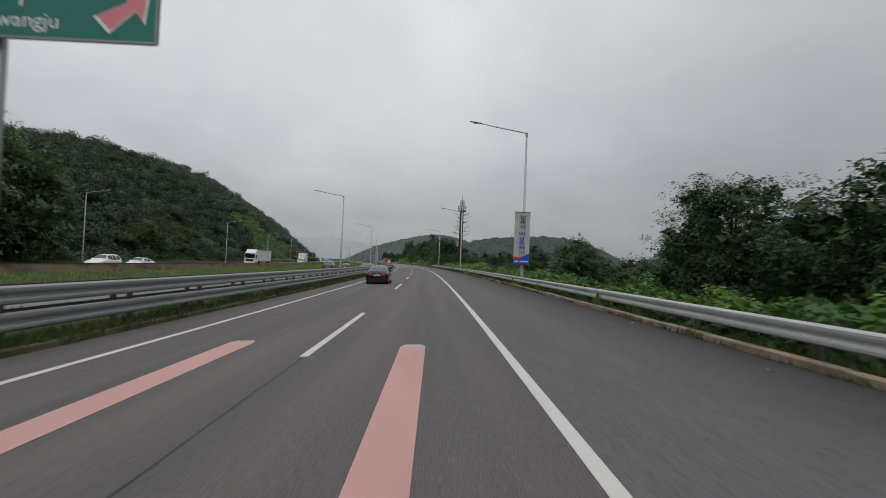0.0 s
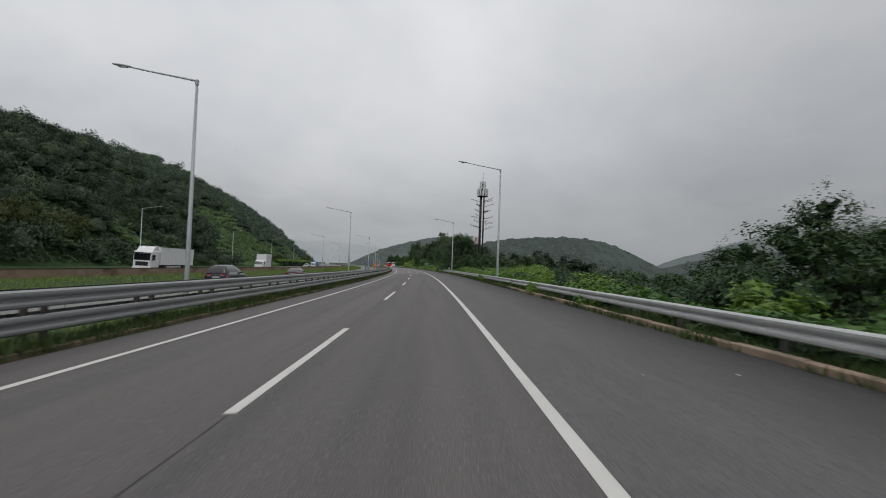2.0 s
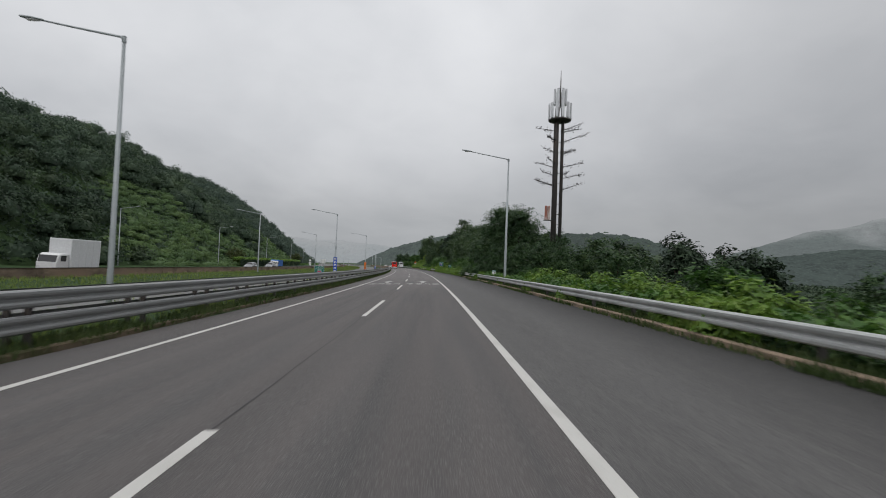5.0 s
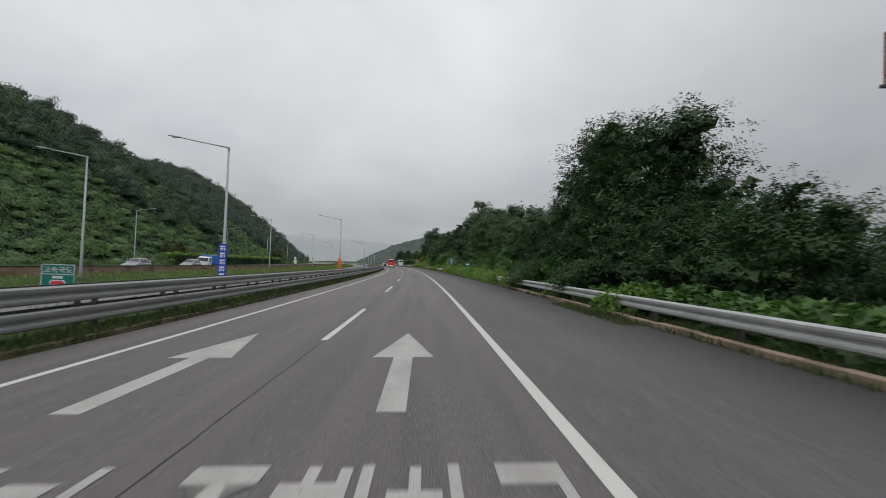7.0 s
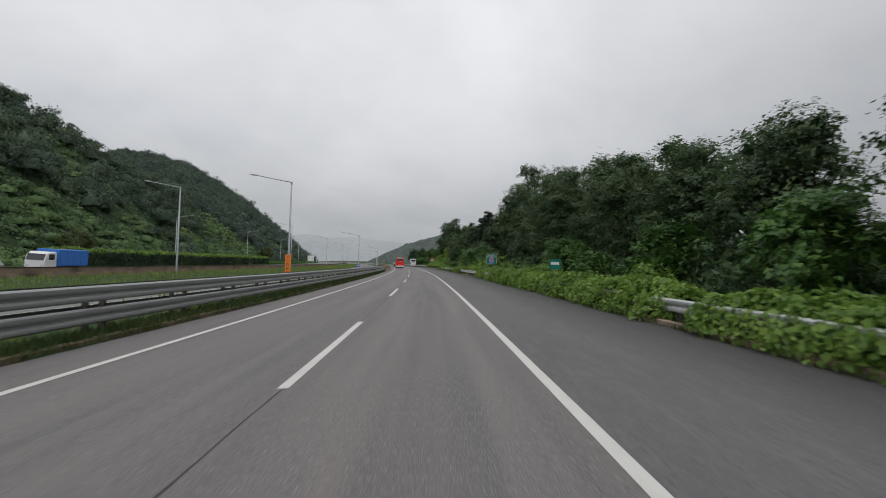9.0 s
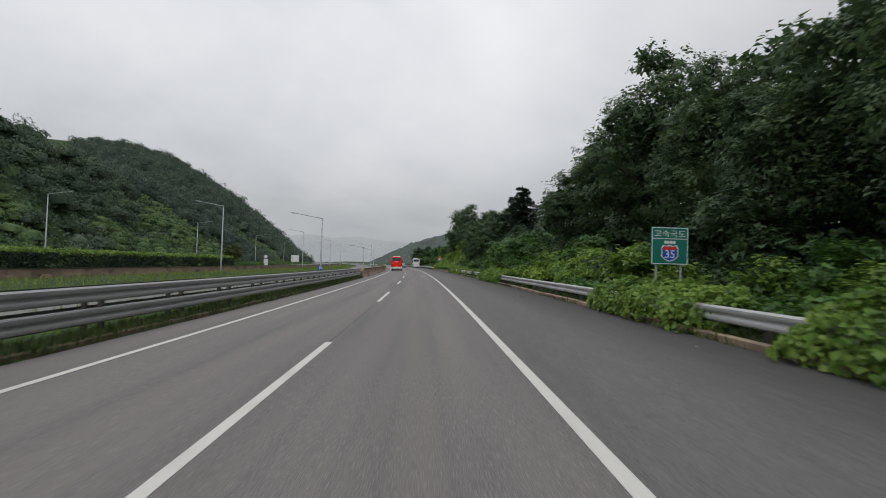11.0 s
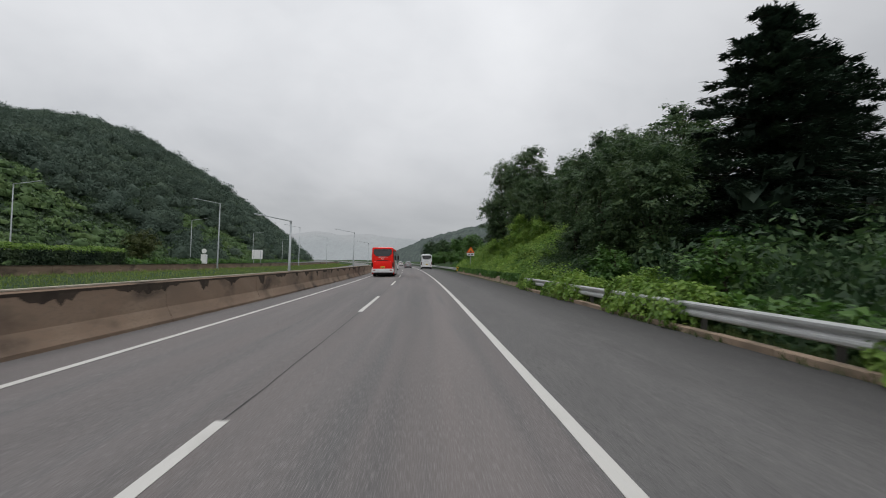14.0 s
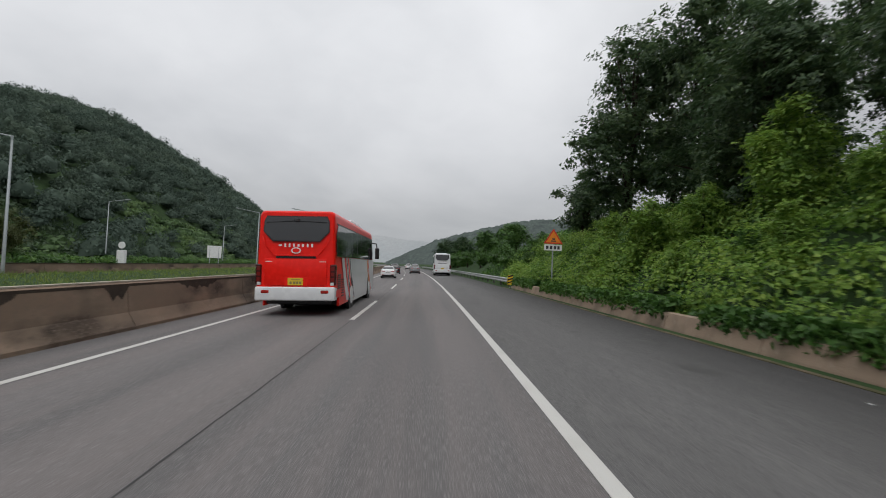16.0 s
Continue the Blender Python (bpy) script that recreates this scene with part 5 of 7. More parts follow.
# high mounds of vines behind the rail, in the open stretch between the trees
mrg = np.random.default_rng(310)
groups, heap_groups, shrub_groups = [], [], []
for k in range(125):
    py = 277 + 21 * mrg.random() if k < 46 else 101 + 13 * mrg.random() if k < 66 else 62 + 66 * mrg.random()
    px = 7.9 + (2.6 if k < 46 else 4.5) * mrg.random()
    r = mrg.uniform(0.45, 0.95)
    m = int(140 + 190 * r)
    d = mrg.normal(size=(m, 3))
    d /= np.linalg.norm(d, axis=1, keepdims=True)
    d[:, 2] = np.abs(d[:, 2]) * 1.1 - 0.25
    top = 0.55 + (0.62 * (px - 7.6) if k < 46 else 0.20 * (px - 7.6) - 0.05 if k < 66 else 0.14 * (px - 7.6) - 0.15) + 0.25 * noise.noise(Vector((py * 0.3, px, 1)))
    q = np.array([px, py, top]) + d * (r * (0.72 + 0.36 * mrg.random(m)))[:, None] * np.array([1.1, 1.25, 0.8])
    q[:, 0] = np.maximum(q[:, 0], 7.25)
    (groups if k < 46 else heap_groups if k < 66 else shrub_groups).append(leaf_arrays(road_points(q[:, 0], q[:, 1], np.maximum(q[:, 2], 0.05)), mrg.uniform(0.11, 0.23, m), mrg, 0.3, 0.8, 0.12, None, d * 0.7 + np.array([-0.1, 0, 0.6]), True, 0.6))
stuff("vine_mounds", join_arrays(groups), M["leaf_bank"], "bright yellow-green vine mounds heaped behind the guardrail", "vines")
stuff("vine_heap", join_arrays(heap_groups), M["leaf_vine"], "green vines heaped above the guardrail over the valley", "vines")
stuff("shrub_mounds", join_arrays(shrub_groups), M["leaf_acacia"], "dark green brush growing up behind the guardrail", "undergrowth")

# feathery locust branches drooping over the rail
groups = []
for k in range(64):
    py = rg.uniform(186.2, 189.6) if k < 18 else rg.uniform(196.2, 203.5)
    lean = rg.random()
    px, top = 8.3 - 1.75 * lean, 1.75 - 1.0 * lean + rg.uniform(-0.2, 0.35)
    m = 190
    u = rg.random(m)
    side = rg.normal(size=(m, 3)) * np.array([0.20, 0.26, 0.15])
    q = np.array([px, py, top]) + side + np.stack([-0.45 * u, 0.2 * (u - 0.5), -0.45 * u * u], axis=1)
    out = np.stack([-0.7 * np.ones(m), side[:, 1] * 2.5, -0.55 * np.ones(m)], axis=1)
    groups.append(leaf_arrays(road_points(q[:, 0], q[:, 1], np.maximum(q[:, 2], 0.12)), rg.uniform(0.12, 0.24, m), rg, 0.3, 0.36, 0.1, out, np.tile([-0.45, -0.25, 0.8], (m, 1)), True, 0.55))
stuff("drooping_branches", join_arrays(groups), M["leaf_acacia"], "feathery green branches drooping over the guardrail", "branches")

# thicket under the trees
groups = []
for k in range(560):
    px, py = 8.9 + rg.random() ** 0.8 * 20, rg.uniform(200, 348)
    if py < 212 and px < 11:
        continue
    r, m = rg.uniform(0.7, 1.5), 150
    d = rg.normal(size=(m, 3))
    d /= np.linalg.norm(d, axis=1, keepdims=True)
    q = np.array([px, py, land(px, py) + rg.uniform(0.3, 1.7)]) + d * (r * (0.5 + 0.6 * rg.random(m)))[:, None]
    groups.append(leaf_arrays(road_points(q[:, 0], q[:, 1], np.maximum(q[:, 2], land(px, py))), rg.uniform(0.18, 0.42, m), rg, 0.5, 0.6, 0.1, None, d, False))
stuff("thicket", join_arrays(groups), M["leaf_acacia"], "dense shady thicket under the roadside trees", "undergrowth")
m = 46000
yy = rg.uniform(-5, 350, m)
hz = 0.78 + 0.55 * np.array([noise.noise(Vector((a * 0.16, 1.7, 4))) for a in yy]) + 0.25 * np.array([noise.noise(Vector((a * 0.6, 3.7, 4))) for a in yy])
ang = rg.random(m)
xx = 7.05 + ang * 1.9 + rg.normal(size=m) * 0.08
zz = np.maximum(0.05, hz * np.sin(np.pi * np.clip(ang * 0.8 + 0.2, 0, 1)) ** 0.6 * (0.55 + 0.5 * rg.random(m)))
stuff("rail_shrubs", leaf_arrays(road_points(xx, yy, zz), rg.uniform(0.14, 0.30, m), rg, 0.5, 0.9, 0.1, None, None, False), M["leaf_bush"], "low leafy shrubs growing close behind the guardrail", "undergrowth")

# the overgrown bank at the end: mounds of vines over a thinner ground layer, brush whose darker leaf colour stands in
# for tree shade
groups, shade_groups = [], []
for k in range(430):
    py = 346 + 62 * rg.random()
    px = 7.3 + 8.2 * rg.random() ** 1.2
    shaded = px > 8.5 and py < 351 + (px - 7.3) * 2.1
    r = rg.uniform(0.35, 1.0) if k % 6 else rg.uniform(1.0, 1.5)
    m = int(110 + 160 * r)
    d = rg.normal(size=(m, 3))
    d /= np.linalg.norm(d, axis=1, keepdims=True)
    d[:, 2] = np.abs(d[:, 2]) * 1.1 - 0.2
    q = np.array([px, py, land(px, py) + 0.22 * r]) + d * (r * (0.72 + 0.36 * rg.random(m)))[:, None] * np.array([1.15, 1.25, 0.8])
    q[:, 0] = np.maximum(q[:, 0], 6.95)
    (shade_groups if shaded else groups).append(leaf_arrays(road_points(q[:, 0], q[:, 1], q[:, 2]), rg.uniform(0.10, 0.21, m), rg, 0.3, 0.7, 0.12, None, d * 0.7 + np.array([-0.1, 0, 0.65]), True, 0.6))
m = 34000
yy = rg.uniform(346, 425, m)
xx = 6.95 + rg.random(m) ** 1.1 * 13.5
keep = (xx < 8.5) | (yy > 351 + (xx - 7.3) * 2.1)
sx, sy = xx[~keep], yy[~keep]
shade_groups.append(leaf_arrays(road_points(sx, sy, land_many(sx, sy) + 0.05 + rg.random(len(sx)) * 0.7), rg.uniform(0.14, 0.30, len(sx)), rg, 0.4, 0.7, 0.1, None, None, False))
xx, yy = xx[keep], yy[keep]
m = len(xx)
zz = land_many(xx, yy) + 0.05 + rg.random(m) ** 1.6 * 0.5
# darker leaf colour puts shade into the gaps between the mounds
stuff("bank_undergrowth", leaf_arrays(road_points(xx, yy, zz - 0.03), rg.uniform(0.10, 0.26, m), rg, 0.3, 0.8, 0.12, None, np.tile([-0.4, -0.1, 0.7], (m, 1)), False, 0.9), M["leaf_bush"], "low growth between the vines of the bank, darkened for shaded gaps", "undergrowth")
stuff("shaded_brush", join_arrays(shade_groups), M["leaf_acacia"], "brush at the start of the bank, leaf colour darkened for tree shade", "undergrowth")
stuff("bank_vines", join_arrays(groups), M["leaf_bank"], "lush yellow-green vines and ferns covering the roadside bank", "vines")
m = 15000
yy = rg.uniform(350, 398, m)
xx = 6.55 + rg.random(m) * 0.6
keep = np.array([noise.noise(Vector((a * 0.35, 2.5, 1))) for a in yy]) > -0.18
xx, yy = xx[keep], yy[keep]
zz = 0.50 - np.maximum(0, 6.68 - xx) * 2.2 + rg.random(len(xx)) * 0.3
stuff("hanging_vines", leaf_arrays(road_points(xx, yy, zz), rg.uniform(0.12, 0.26, len(xx)), rg, 0.3, 0.7), M["leaf_bush"], "green vines hanging over the low retaining kerb", "vines")


def blades(x0, x1, y0, y1, count, tall, mat, name, label, rough=0.0, lowz=None):
    yy, xx = rg.uniform(y0, y1, count), rg.uniform(x0, x1, count)
    patch = np.array([noise.noise(Vector((a * 0.35, b * 0.9, 3))) for a, b in zip(yy, xx)])
    keep = patch > -0.45 + rough
    xx, yy, patch = xx[keep], yy[keep], patch[keep]
    n = len(xx)
    zz = land_many(xx, yy) if lowz is None else np.full(n, lowz)
    h = tall * rg.uniform(0.5, 1.3, n) * (0.8 + 0.7 * np.maximum(patch, 0))
    p = road_points(xx, yy, zz)
    a = rg.uniform(0, 6.28, n)
    w = h * 0.13
    lean = rg.normal(size=(n, 2)) * h[:, None] * 0.35
    v = np.empty((n, 3, 3))
    v[:, 0] = p + np.stack([np.cos(a) * w, np.sin(a) * w, -0.02 * np.ones(n)], axis=1)
    v[:, 1] = p - np.stack([np.cos(a) * w, np.sin(a) * w, 0.02 * np.ones(n)], axis=1)
    v[:, 2] = p + np.stack([lean[:, 0], lean[:, 1], h], axis=1)
    return stuff(name, (v.reshape(-1, 3), np.arange(n * 3).reshape(-1, 3)), mat, label, "grass")


blades(-30.7, -21.7, 0, 560, 64000, 0.28, M["grass"], "median_grass", "bright green uncut grass strip beside the low wall")
blades(-8.2, -7.12, -5, 316, 70000, 0.24, M["weed"], "verge_weeds", "green and brown weeds along the foot of the guardrail", 0.0, 0.06)
blades(-12.9, -7.9, -5, 320, 26000, 0.26, M["grass"], "verge_grass", "green grass in the narrow median")
blades(6.34, 7.3, -5, 352, 34000, 0.22, M["weed"], "verge_weeds", "green and brown weeds along the kerb", 0.1, 0.03)
blades(6.08, 6.36, 0, 350, 15000, 0.17, M["weed"], "kerb_weeds", "small weeds growing in the kerb joint", 0.30, 0.0)

blades(5.92, 6.62, 88.5, 126, 9000, 0.19, M["weed"], "kerb_weeds", "tangled weeds hiding most of the kerb", -0.1, 0.03)
blades(5.98, 6.5, 60, 172, 8000, 0.19, M["weed"], "kerb_weeds", "weeds growing over the kerb", 0.15, 0.0)
blades(5.5, 6.36, 177.5, 185.5, 2600, 0.13, M["weed"], "kerb_weeds", "weeds spreading from the kerb onto the shoulder", 0.1, 0.0)

# clipped hedge of creepers beyond the opposite road
m = 17000
yy = rg.uniform(288, 415, m)
xx, zz = -55.6 + rg.normal(size=m) * 0.14, 0.6 + rg.random(m) * 2.2
stuff("creeper_hedge", leaf_arrays(road_points(xx, yy, zz), rg.uniform(0.25, 0.5, m), rg, 0.2, 0.8, 0.1, None, np.tile([0.7, 0, 0.3], (m, 1)), False, 0.9), M["leaf_wood"], "long dark hedge of creepers beside the opposite road", "hedge")
m = 15000
yy = rg.uniform(288, 415, m)
xx = -55.3 - rg.random(m) * 3.4
zz = 2.7 + rg.random(m) * 0.8 + 0.5 * np.array([noise.noise(Vector((a * 0.3, b * 0.5, 4))) for a, b in zip(yy, xx)])
stuff("hedge_top", leaf_arrays(road_points(xx, yy, zz), rg.uniform(0.25, 0.5, m), rg, 0.4, 0.85, 0.1, None, np.tile([0.3, 0, 0.8], (m, 1)), False, 0.7), M["leaf_vine"], "yellow-green vines on top of the long hedge", "vines")

# low vines and bushes along the foot of the hill
groups = []
for k in range(330):
    px, py = rg.uniform(-61.5, -54.6), rg.uniform(414, 640)
    r, m = rg.uniform(0.7, 1.7), 90
    d = rg.normal(size=(m, 3))
    d /= np.linalg.norm(d, axis=1, keepdims=True)
    d[:, 2] = np.abs(d[:, 2])
    q = np.array([px, py, land(px, py)]) + d * (r * (0.7 + 0.35 * rg.random(m)))[:, None] * np.array([1.3, 1.3, 0.8])
    groups.append(leaf_arrays(road_points(q[:, 0], q[:, 1], q[:, 2]), rg.uniform(0.3, 0.6, m), rg, 0.4, 0.85, 0.1, None, d, False))
stuff("hill_foot_vines", join_arrays(groups), M["leaf_bush"], "bright green vines and bushes along the foot of the hill", "vines")

# ---------------------------------------------------------------- guardrails
def shared(name, bm, mat, smooth=False):
    me = bpy.data.meshes.new(name)
    bm.normal_update()
    bm.to_mesh(me)
    bm.free()
    me.materials.append(mat)
    if smooth:
        me.polygons.foreach_set("use_smooth", [True] * len(me.polygons))
    return me


def beam_mesh(height, out, mat="steel"):
    """Four metres of corrugated rail; out is the side that faces the traffic."""
    h = height / 2
    prof = [(0.0, -h), (0.045, -h * 0.94), (0.080, -h * 0.78), (0.084, -h * 0.52), (0.074, -h * 0.30), (0.022, -h * 0.07), (0.022, h * 0.07), (0.074, h * 0.30), (0.084, h * 0.52), (0.080, h * 0.78), (0.045, h * 0.94), (0.0, h)]
    bm = bmesh.new()
    rows = []
    for yy in (-2.03, 2.03):
        lift = 0.003 if yy > 0 else 0.0
        rows.append([bm.verts.new((out * (px + lift), yy, pz)) for px, pz in prof] + [bm.verts.new((out * (px + lift - 0.006), yy, pz)) for px, pz in reversed(prof)])
    n = len(rows[0])
    for k in range(n):
        bm.faces.new((rows[0][k], rows[0][(k + 1) % n], rows[1][(k + 1) % n], rows[1][k]))
    bm.faces.new(rows[0])
    bm.faces.new(rows[1][::-1])
    bmesh.ops.recalc_face_normals(bm, faces=bm.faces[:])
    return shared("beam", bm, M[mat])


post_low = shared("post", box(-0.06, 0.06, -0.05, 0.05, -0.3, 0.70, 0.008), M["steel_dark"])
post_high = shared("post", box(-0.06, 0.06, -0.05, 0.05, -0.3, 1.17, 0.008), M["steel_dark"])
beam_r, beam_l, beam_lb = beam_mesh(0.36, -1, "steel_pale"), beam_mesh(0.35, 1), beam_mesh(0.33, -1)
block = shared("spacer", box(-0.05, 0.05, -0.06, 0.06, -0.09, 0.09, 0.01), M["steel_dark"])


def rail(name, x, y0, y1, beams, post, side, label):
    """A run of guardrail: posts every four metres, with lapped beams."""
    thing = empty(name, Matrix.Identity(4), label, "guardrail")
    y = y0
    while y < y1:
        o = new("post", post)
        o.parent, o.matrix_world = thing, at(x, y)
        for me, z, dx in beams:
            b = new("beam", me)
            b.parent, b.matrix_world = thing, at(x + dx, y + 2, z)
            s = new("spacer", block)
            s.parent, s.matrix_world = thing, at(x + dx * 0.55, y, z)
        y += 4.0
    return thing


rail("guardrail", 6.62, -10, 348, ((beam_r, 0.54, -0.14),), post_low, -1, "galvanised steel guardrail on posts, partly overgrown by vines")
rail("guardrail", 6.75, 400, 560, ((beam_r, 0.54, -0.14),), post_low, -1, "galvanised steel guardrail continuing past the bank")
rail("guardrail", -7.70, -12, 314, ((beam_l, 0.545, 0.16), (beam_l, 1.03, 0.16)), post_high, 1, "tall galvanised median guardrail with two corrugated beams")
rail("guardrail", -8.10, -12, 314, ((beam_lb, 0.545, -0.12), (beam_lb, 1.03, -0.12)), post_high, -1, "rear face of the galvanised median guardrail")


# ---------------------------------------------------------------- street lamps
def street_lamp(x, y, height, arm, label, sign_side=1, base=None):
    """Tapered pole with a long slightly rising arm; a positive arm reaches to the right."""
    g = land(x, y) if base is None else base
    thing = empty("street_lamp", at(x, y, g, 0, False), label, "street lamp", "street lamps")
    part("pole", tube([(0, 0, -0.3), (0, 0, 0.5), (0, 0, height - 0.05)], [0.125, 0.12, 0.065], 12), M["steel_pole"], thing, smooth=True)
    part("base_plate", box(-0.22, 0.22, -0.22, 0.22, -0.2, 0.03, 0.01), M["steel_pole"], thing)
    s = 1 if arm > 0 else -1
    ln = abs(arm)
    part("arm", tube([(0, 0, height - 0.25), (s * 0.12, 0, height - 0.02), (s * ln * 0.5, 0, height + ln * 0.07), (s * ln * 0.82, 0, height + ln * 0.125)], [0.055, 0.05, 0.042, 0.035], 8), M["steel_pole"], thing, smooth=True)
    part("collar", disc((0, 0, height - 0.12), (0, 0, 1), 0.085, 0.26, 12), M["steel_pole"], thing)
    head = bmesh.new()
    rings = []
    for u, w, h in ((0, 0.05, 0.045), (0.12, 0.11, 0.06), (0.45, 0.15, 0.075), (0.75, 0.14, 0.065), (0.92, 0.09, 0.04)):
        px = s * (ln * 0.80 + u)
        pz = height + ln * 0.125 + u * 0.12
        rings.append([head.verts.new((px, math.cos(a) * w, pz + math.sin(a) * h * (0.55 if math.sin(a) < 0 else 1))) for a in [2 * math.pi * k / 10 for k in range(10)]])
    for a, b in zip(rings, rings[1:]):
        for k in range(10):
            head.faces.new((a[k], a[(k + 1) % 10], b[(k + 1) % 10], b[k]))
    head.faces.new(rings[0])
    head.faces.new(rings[-1])
    bmesh.ops.recalc_face_normals(head, faces=head.faces[:])
    h_ob = part("lamp_head", head, M["steel_pole"], thing, smooth=True)
    part("diffuser", box(s * (ln * 0.80 + 0.2) - 0.0, s * (ln * 0.80 + 0.2) + s * 0.45, -0.1, 0.1, height + ln * 0.125 - 0.02, height + ln * 0.125 + 0.005, 0.004), M["clear_lens"], h_ob, "glass diffuser") if s > 0 else part("diffuser", box(s * (ln * 0.80 + 0.65), s * (ln * 0.80 + 0.2), -0.1, 0.1, height + ln * 0.125 - 0.02, height + ln * 0.125 + 0.005, 0.004), M["clear_lens"], h_ob, "glass diffuser")
    return thing


LAMP = "unlit grey steel street lamp with a long single arm"
for x, y in ((6.86, 39.6), (7.05, 100.2), (7.05, 164.0)):
    street_lamp(x, y, 11.45, -4.2, LAMP, base=0.0)
for x, y in ((-12.1, 15.5), (-12.0, 75.5), (-12.8, 139), (-13.9, 200.3), (-13.9, 259.8), (-13.2, 320.2), (-12.4, 424), (-12.4, 486)):
    street_lamp(x, y, 11.0 if y < 180 else 9.9 if y < 300 else 7.8, -4.1, LAMP, base=0.0)
street_lamp(-11.0, 360.4, 5.15, -2.7, "short grey steel street lamp with a single arm", base=0.0)
for x, y in ((-28.0, 207.3), (-28.8, 268), (-30.0, 330), (-30.2, 395), (-28.8, 450), (-28.8, 510)):
    street_lamp(x, y, 10.0, -4.0, LAMP)
for x, y in ((-55, 30), (-55, 90), (-53.5, 151), (-58.8, 221), (-58, 273.5), (-57.5, 331), (-57, 388), (-58, 452), (-58, 515), (-58, 580)):
    street_lamp(x, y, 11.2, 3.6, LAMP)


# ---------------------------------------------------------------- signs
def panel(w, h, r=0.05, depth=0.03):
    """Rounded upright panel in the xz plane, centred."""
    pts = []
    for cx, cy, a0 in ((w / 2 - r, h / 2 - r, 0), (-w / 2 + r, h / 2 - r, 90), (-w / 2 + r, -h / 2 + r, 180), (w / 2 - r, -h / 2 + r, 270)):
        for k in range(5):
            a = radians(a0 + 22.5 * k)
            pts.append((cx + r * math.cos(a), cy + r * math.sin(a)))
    return plate(pts, -depth / 2, depth / 2, Matrix.Rotation(radians(90), 4, "X"))


def put(ob, x, y, z):
    ob.location = (x, y, z)
    return ob


def frame_lines(w, h, t, mat, parent, y=-0.02, cx=0, cz=0):
    for a, b, c, d in ((-w / 2, w / 2, h / 2 - t, h / 2), (-w / 2, w / 2, -h / 2, -h / 2 + t), (-w / 2, -w / 2 + t, -h / 2, h / 2), (w / 2 - t, w / 2, -h / 2, h / 2)):
        part("border", box(cx + a, cx + b, y - 0.003, y, cz + c, cz + d), mat, parent)


SHIELD = [(-0.5, 0.30), (-0.38, 0.5), (-0.2, 0.44), (0, 0.5), (0.2, 0.44), (0.38, 0.5), (0.5, 0.30), (0.46, 0.0), (0.5, -0.2), (0.3, -0.44), (0, -0.56), (-0.3, -0.44), (-0.5, -0.2), (-0.46, 0.0)]


def route_sign(x, y, z, m=None):
    """Square green route sign with heading and shield."""
    thing = empty("route_sign", at(x, y, 0, 0, False), "green expressway route sign with a red and blue shield", "road sign")
    p = part("panel", panel(1.2, 1.2, 0.04), M["sign_green"], thing)
    put(p, 0, 0, z)
    frame_lines(1.16, 1.16, 0.022, M["sign_white"], p)
    part("rule", box(-0.57, 0.57, -0.023, -0.02, 0.215, 0.235), M["sign_white"], p)
    put(part("heading", letters("고속국도", 0.215, M["sign_white"], 0.021, 1.0), None, p, "white Korean heading"), 0, 0, 0.385)
    for k in (-0.14, -0.05, 0.05, 0.14):
        part("bar", box(k - 0.038, k + 0.038, -0.023, -0.02, 0.07, 0.16), M["sign_white"], p)
    rot = Matrix.Rotation(radians(90), 4, "X")
    part("shield_rim", plate([(a * 0.56, b * 0.50) for a, b in SHIELD], 0.018, 0.024, Matrix.Translation((0, 0, -0.22)) @ rot), M["sign_white"], p)
    part("shield", plate([(a * 0.50, b * 0.44) for a, b in SHIELD], 0.022, 0.028, Matrix.Translation((0, 0, -0.225)) @ rot), M["sign_blue"], p)
    part("shield_top", plate([(-0.215, -0.02), (0.215, -0.02), (0.20, 0.07), (0.17, 0.10), (0, 0.075), (-0.17, 0.10), (-0.20, 0.07)], 0.026, 0.031, Matrix.Translation((0, 0, -0.11)) @ rot), M["sign_red"], p)
    put(part("number", letters("35", 0.25, M["sign_white"], 0.034), None, p, "white route number"), 0, 0, -0.26)
    for px in (-0.4, 0.4):
        part("post", tube([(px, 0.06, land(x, y) - 0.4), (px, 0.06, z + 0.55)], 0.035, 8), M["steel_pole"], thing)
    return thing


route_sign(7.6, 268.2, 2.22)
route_sign(-13.1, 182.6, 1.05)

# tall direction sign over the median
sg = empty("direction_sign", at(-8.35, 12.2, 0, 0, False), "large green direction sign with white lettering and a pink arrow", "road sign")
# darker steel than the brackets stands in for the post's backlit shade
part("post", tube([(0.12, 0.12, -0.3), (0.12, 0.12, 8.4)], [0.12, 0.10], 14), M["steel"], sg, smooth=True)
p = put(part("panel", panel(4.6, 2.6, 0.06, 0.05), M["sign_green"], sg), 0.85, -0.1, 7.05)
frame_lines(4.58, 2.58, 0.04, M["steel"], p, -0.03)
put(part("lettering", letters("광주", 0.60, M["sign_white"], 0.03), None, p, "white Korean lettering"), -0.52, 0, -0.39)
put(part("lettering", letters("Gwangju", 0.36, M["sign_white"], 0.03, 1.42), None, p, "white lettering"), -0.23, 0, -0.98)
arrow = [(0.42, 0.62), (-0.12, 0.20), (0.04, 0.07), (-0.52, -0.20), (-0.26, -0.47), (0.17, -0.08), (0.32, -0.30)]
rot = Matrix.Rotation(radians(90), 4, "X")
part("arrow_rim", plate([(a * 1.13, b * 1.13) for a, b in arrow], 0.026, 0.032, Matrix.Translation((1.70, 0, -0.60)) @ rot), M["sign_white"], p)
part("arrow", plate(arrow, 0.030, 0.036, Matrix.Translation((1.70, 0, -0.60)) @ rot), M["sign_pink"], p)
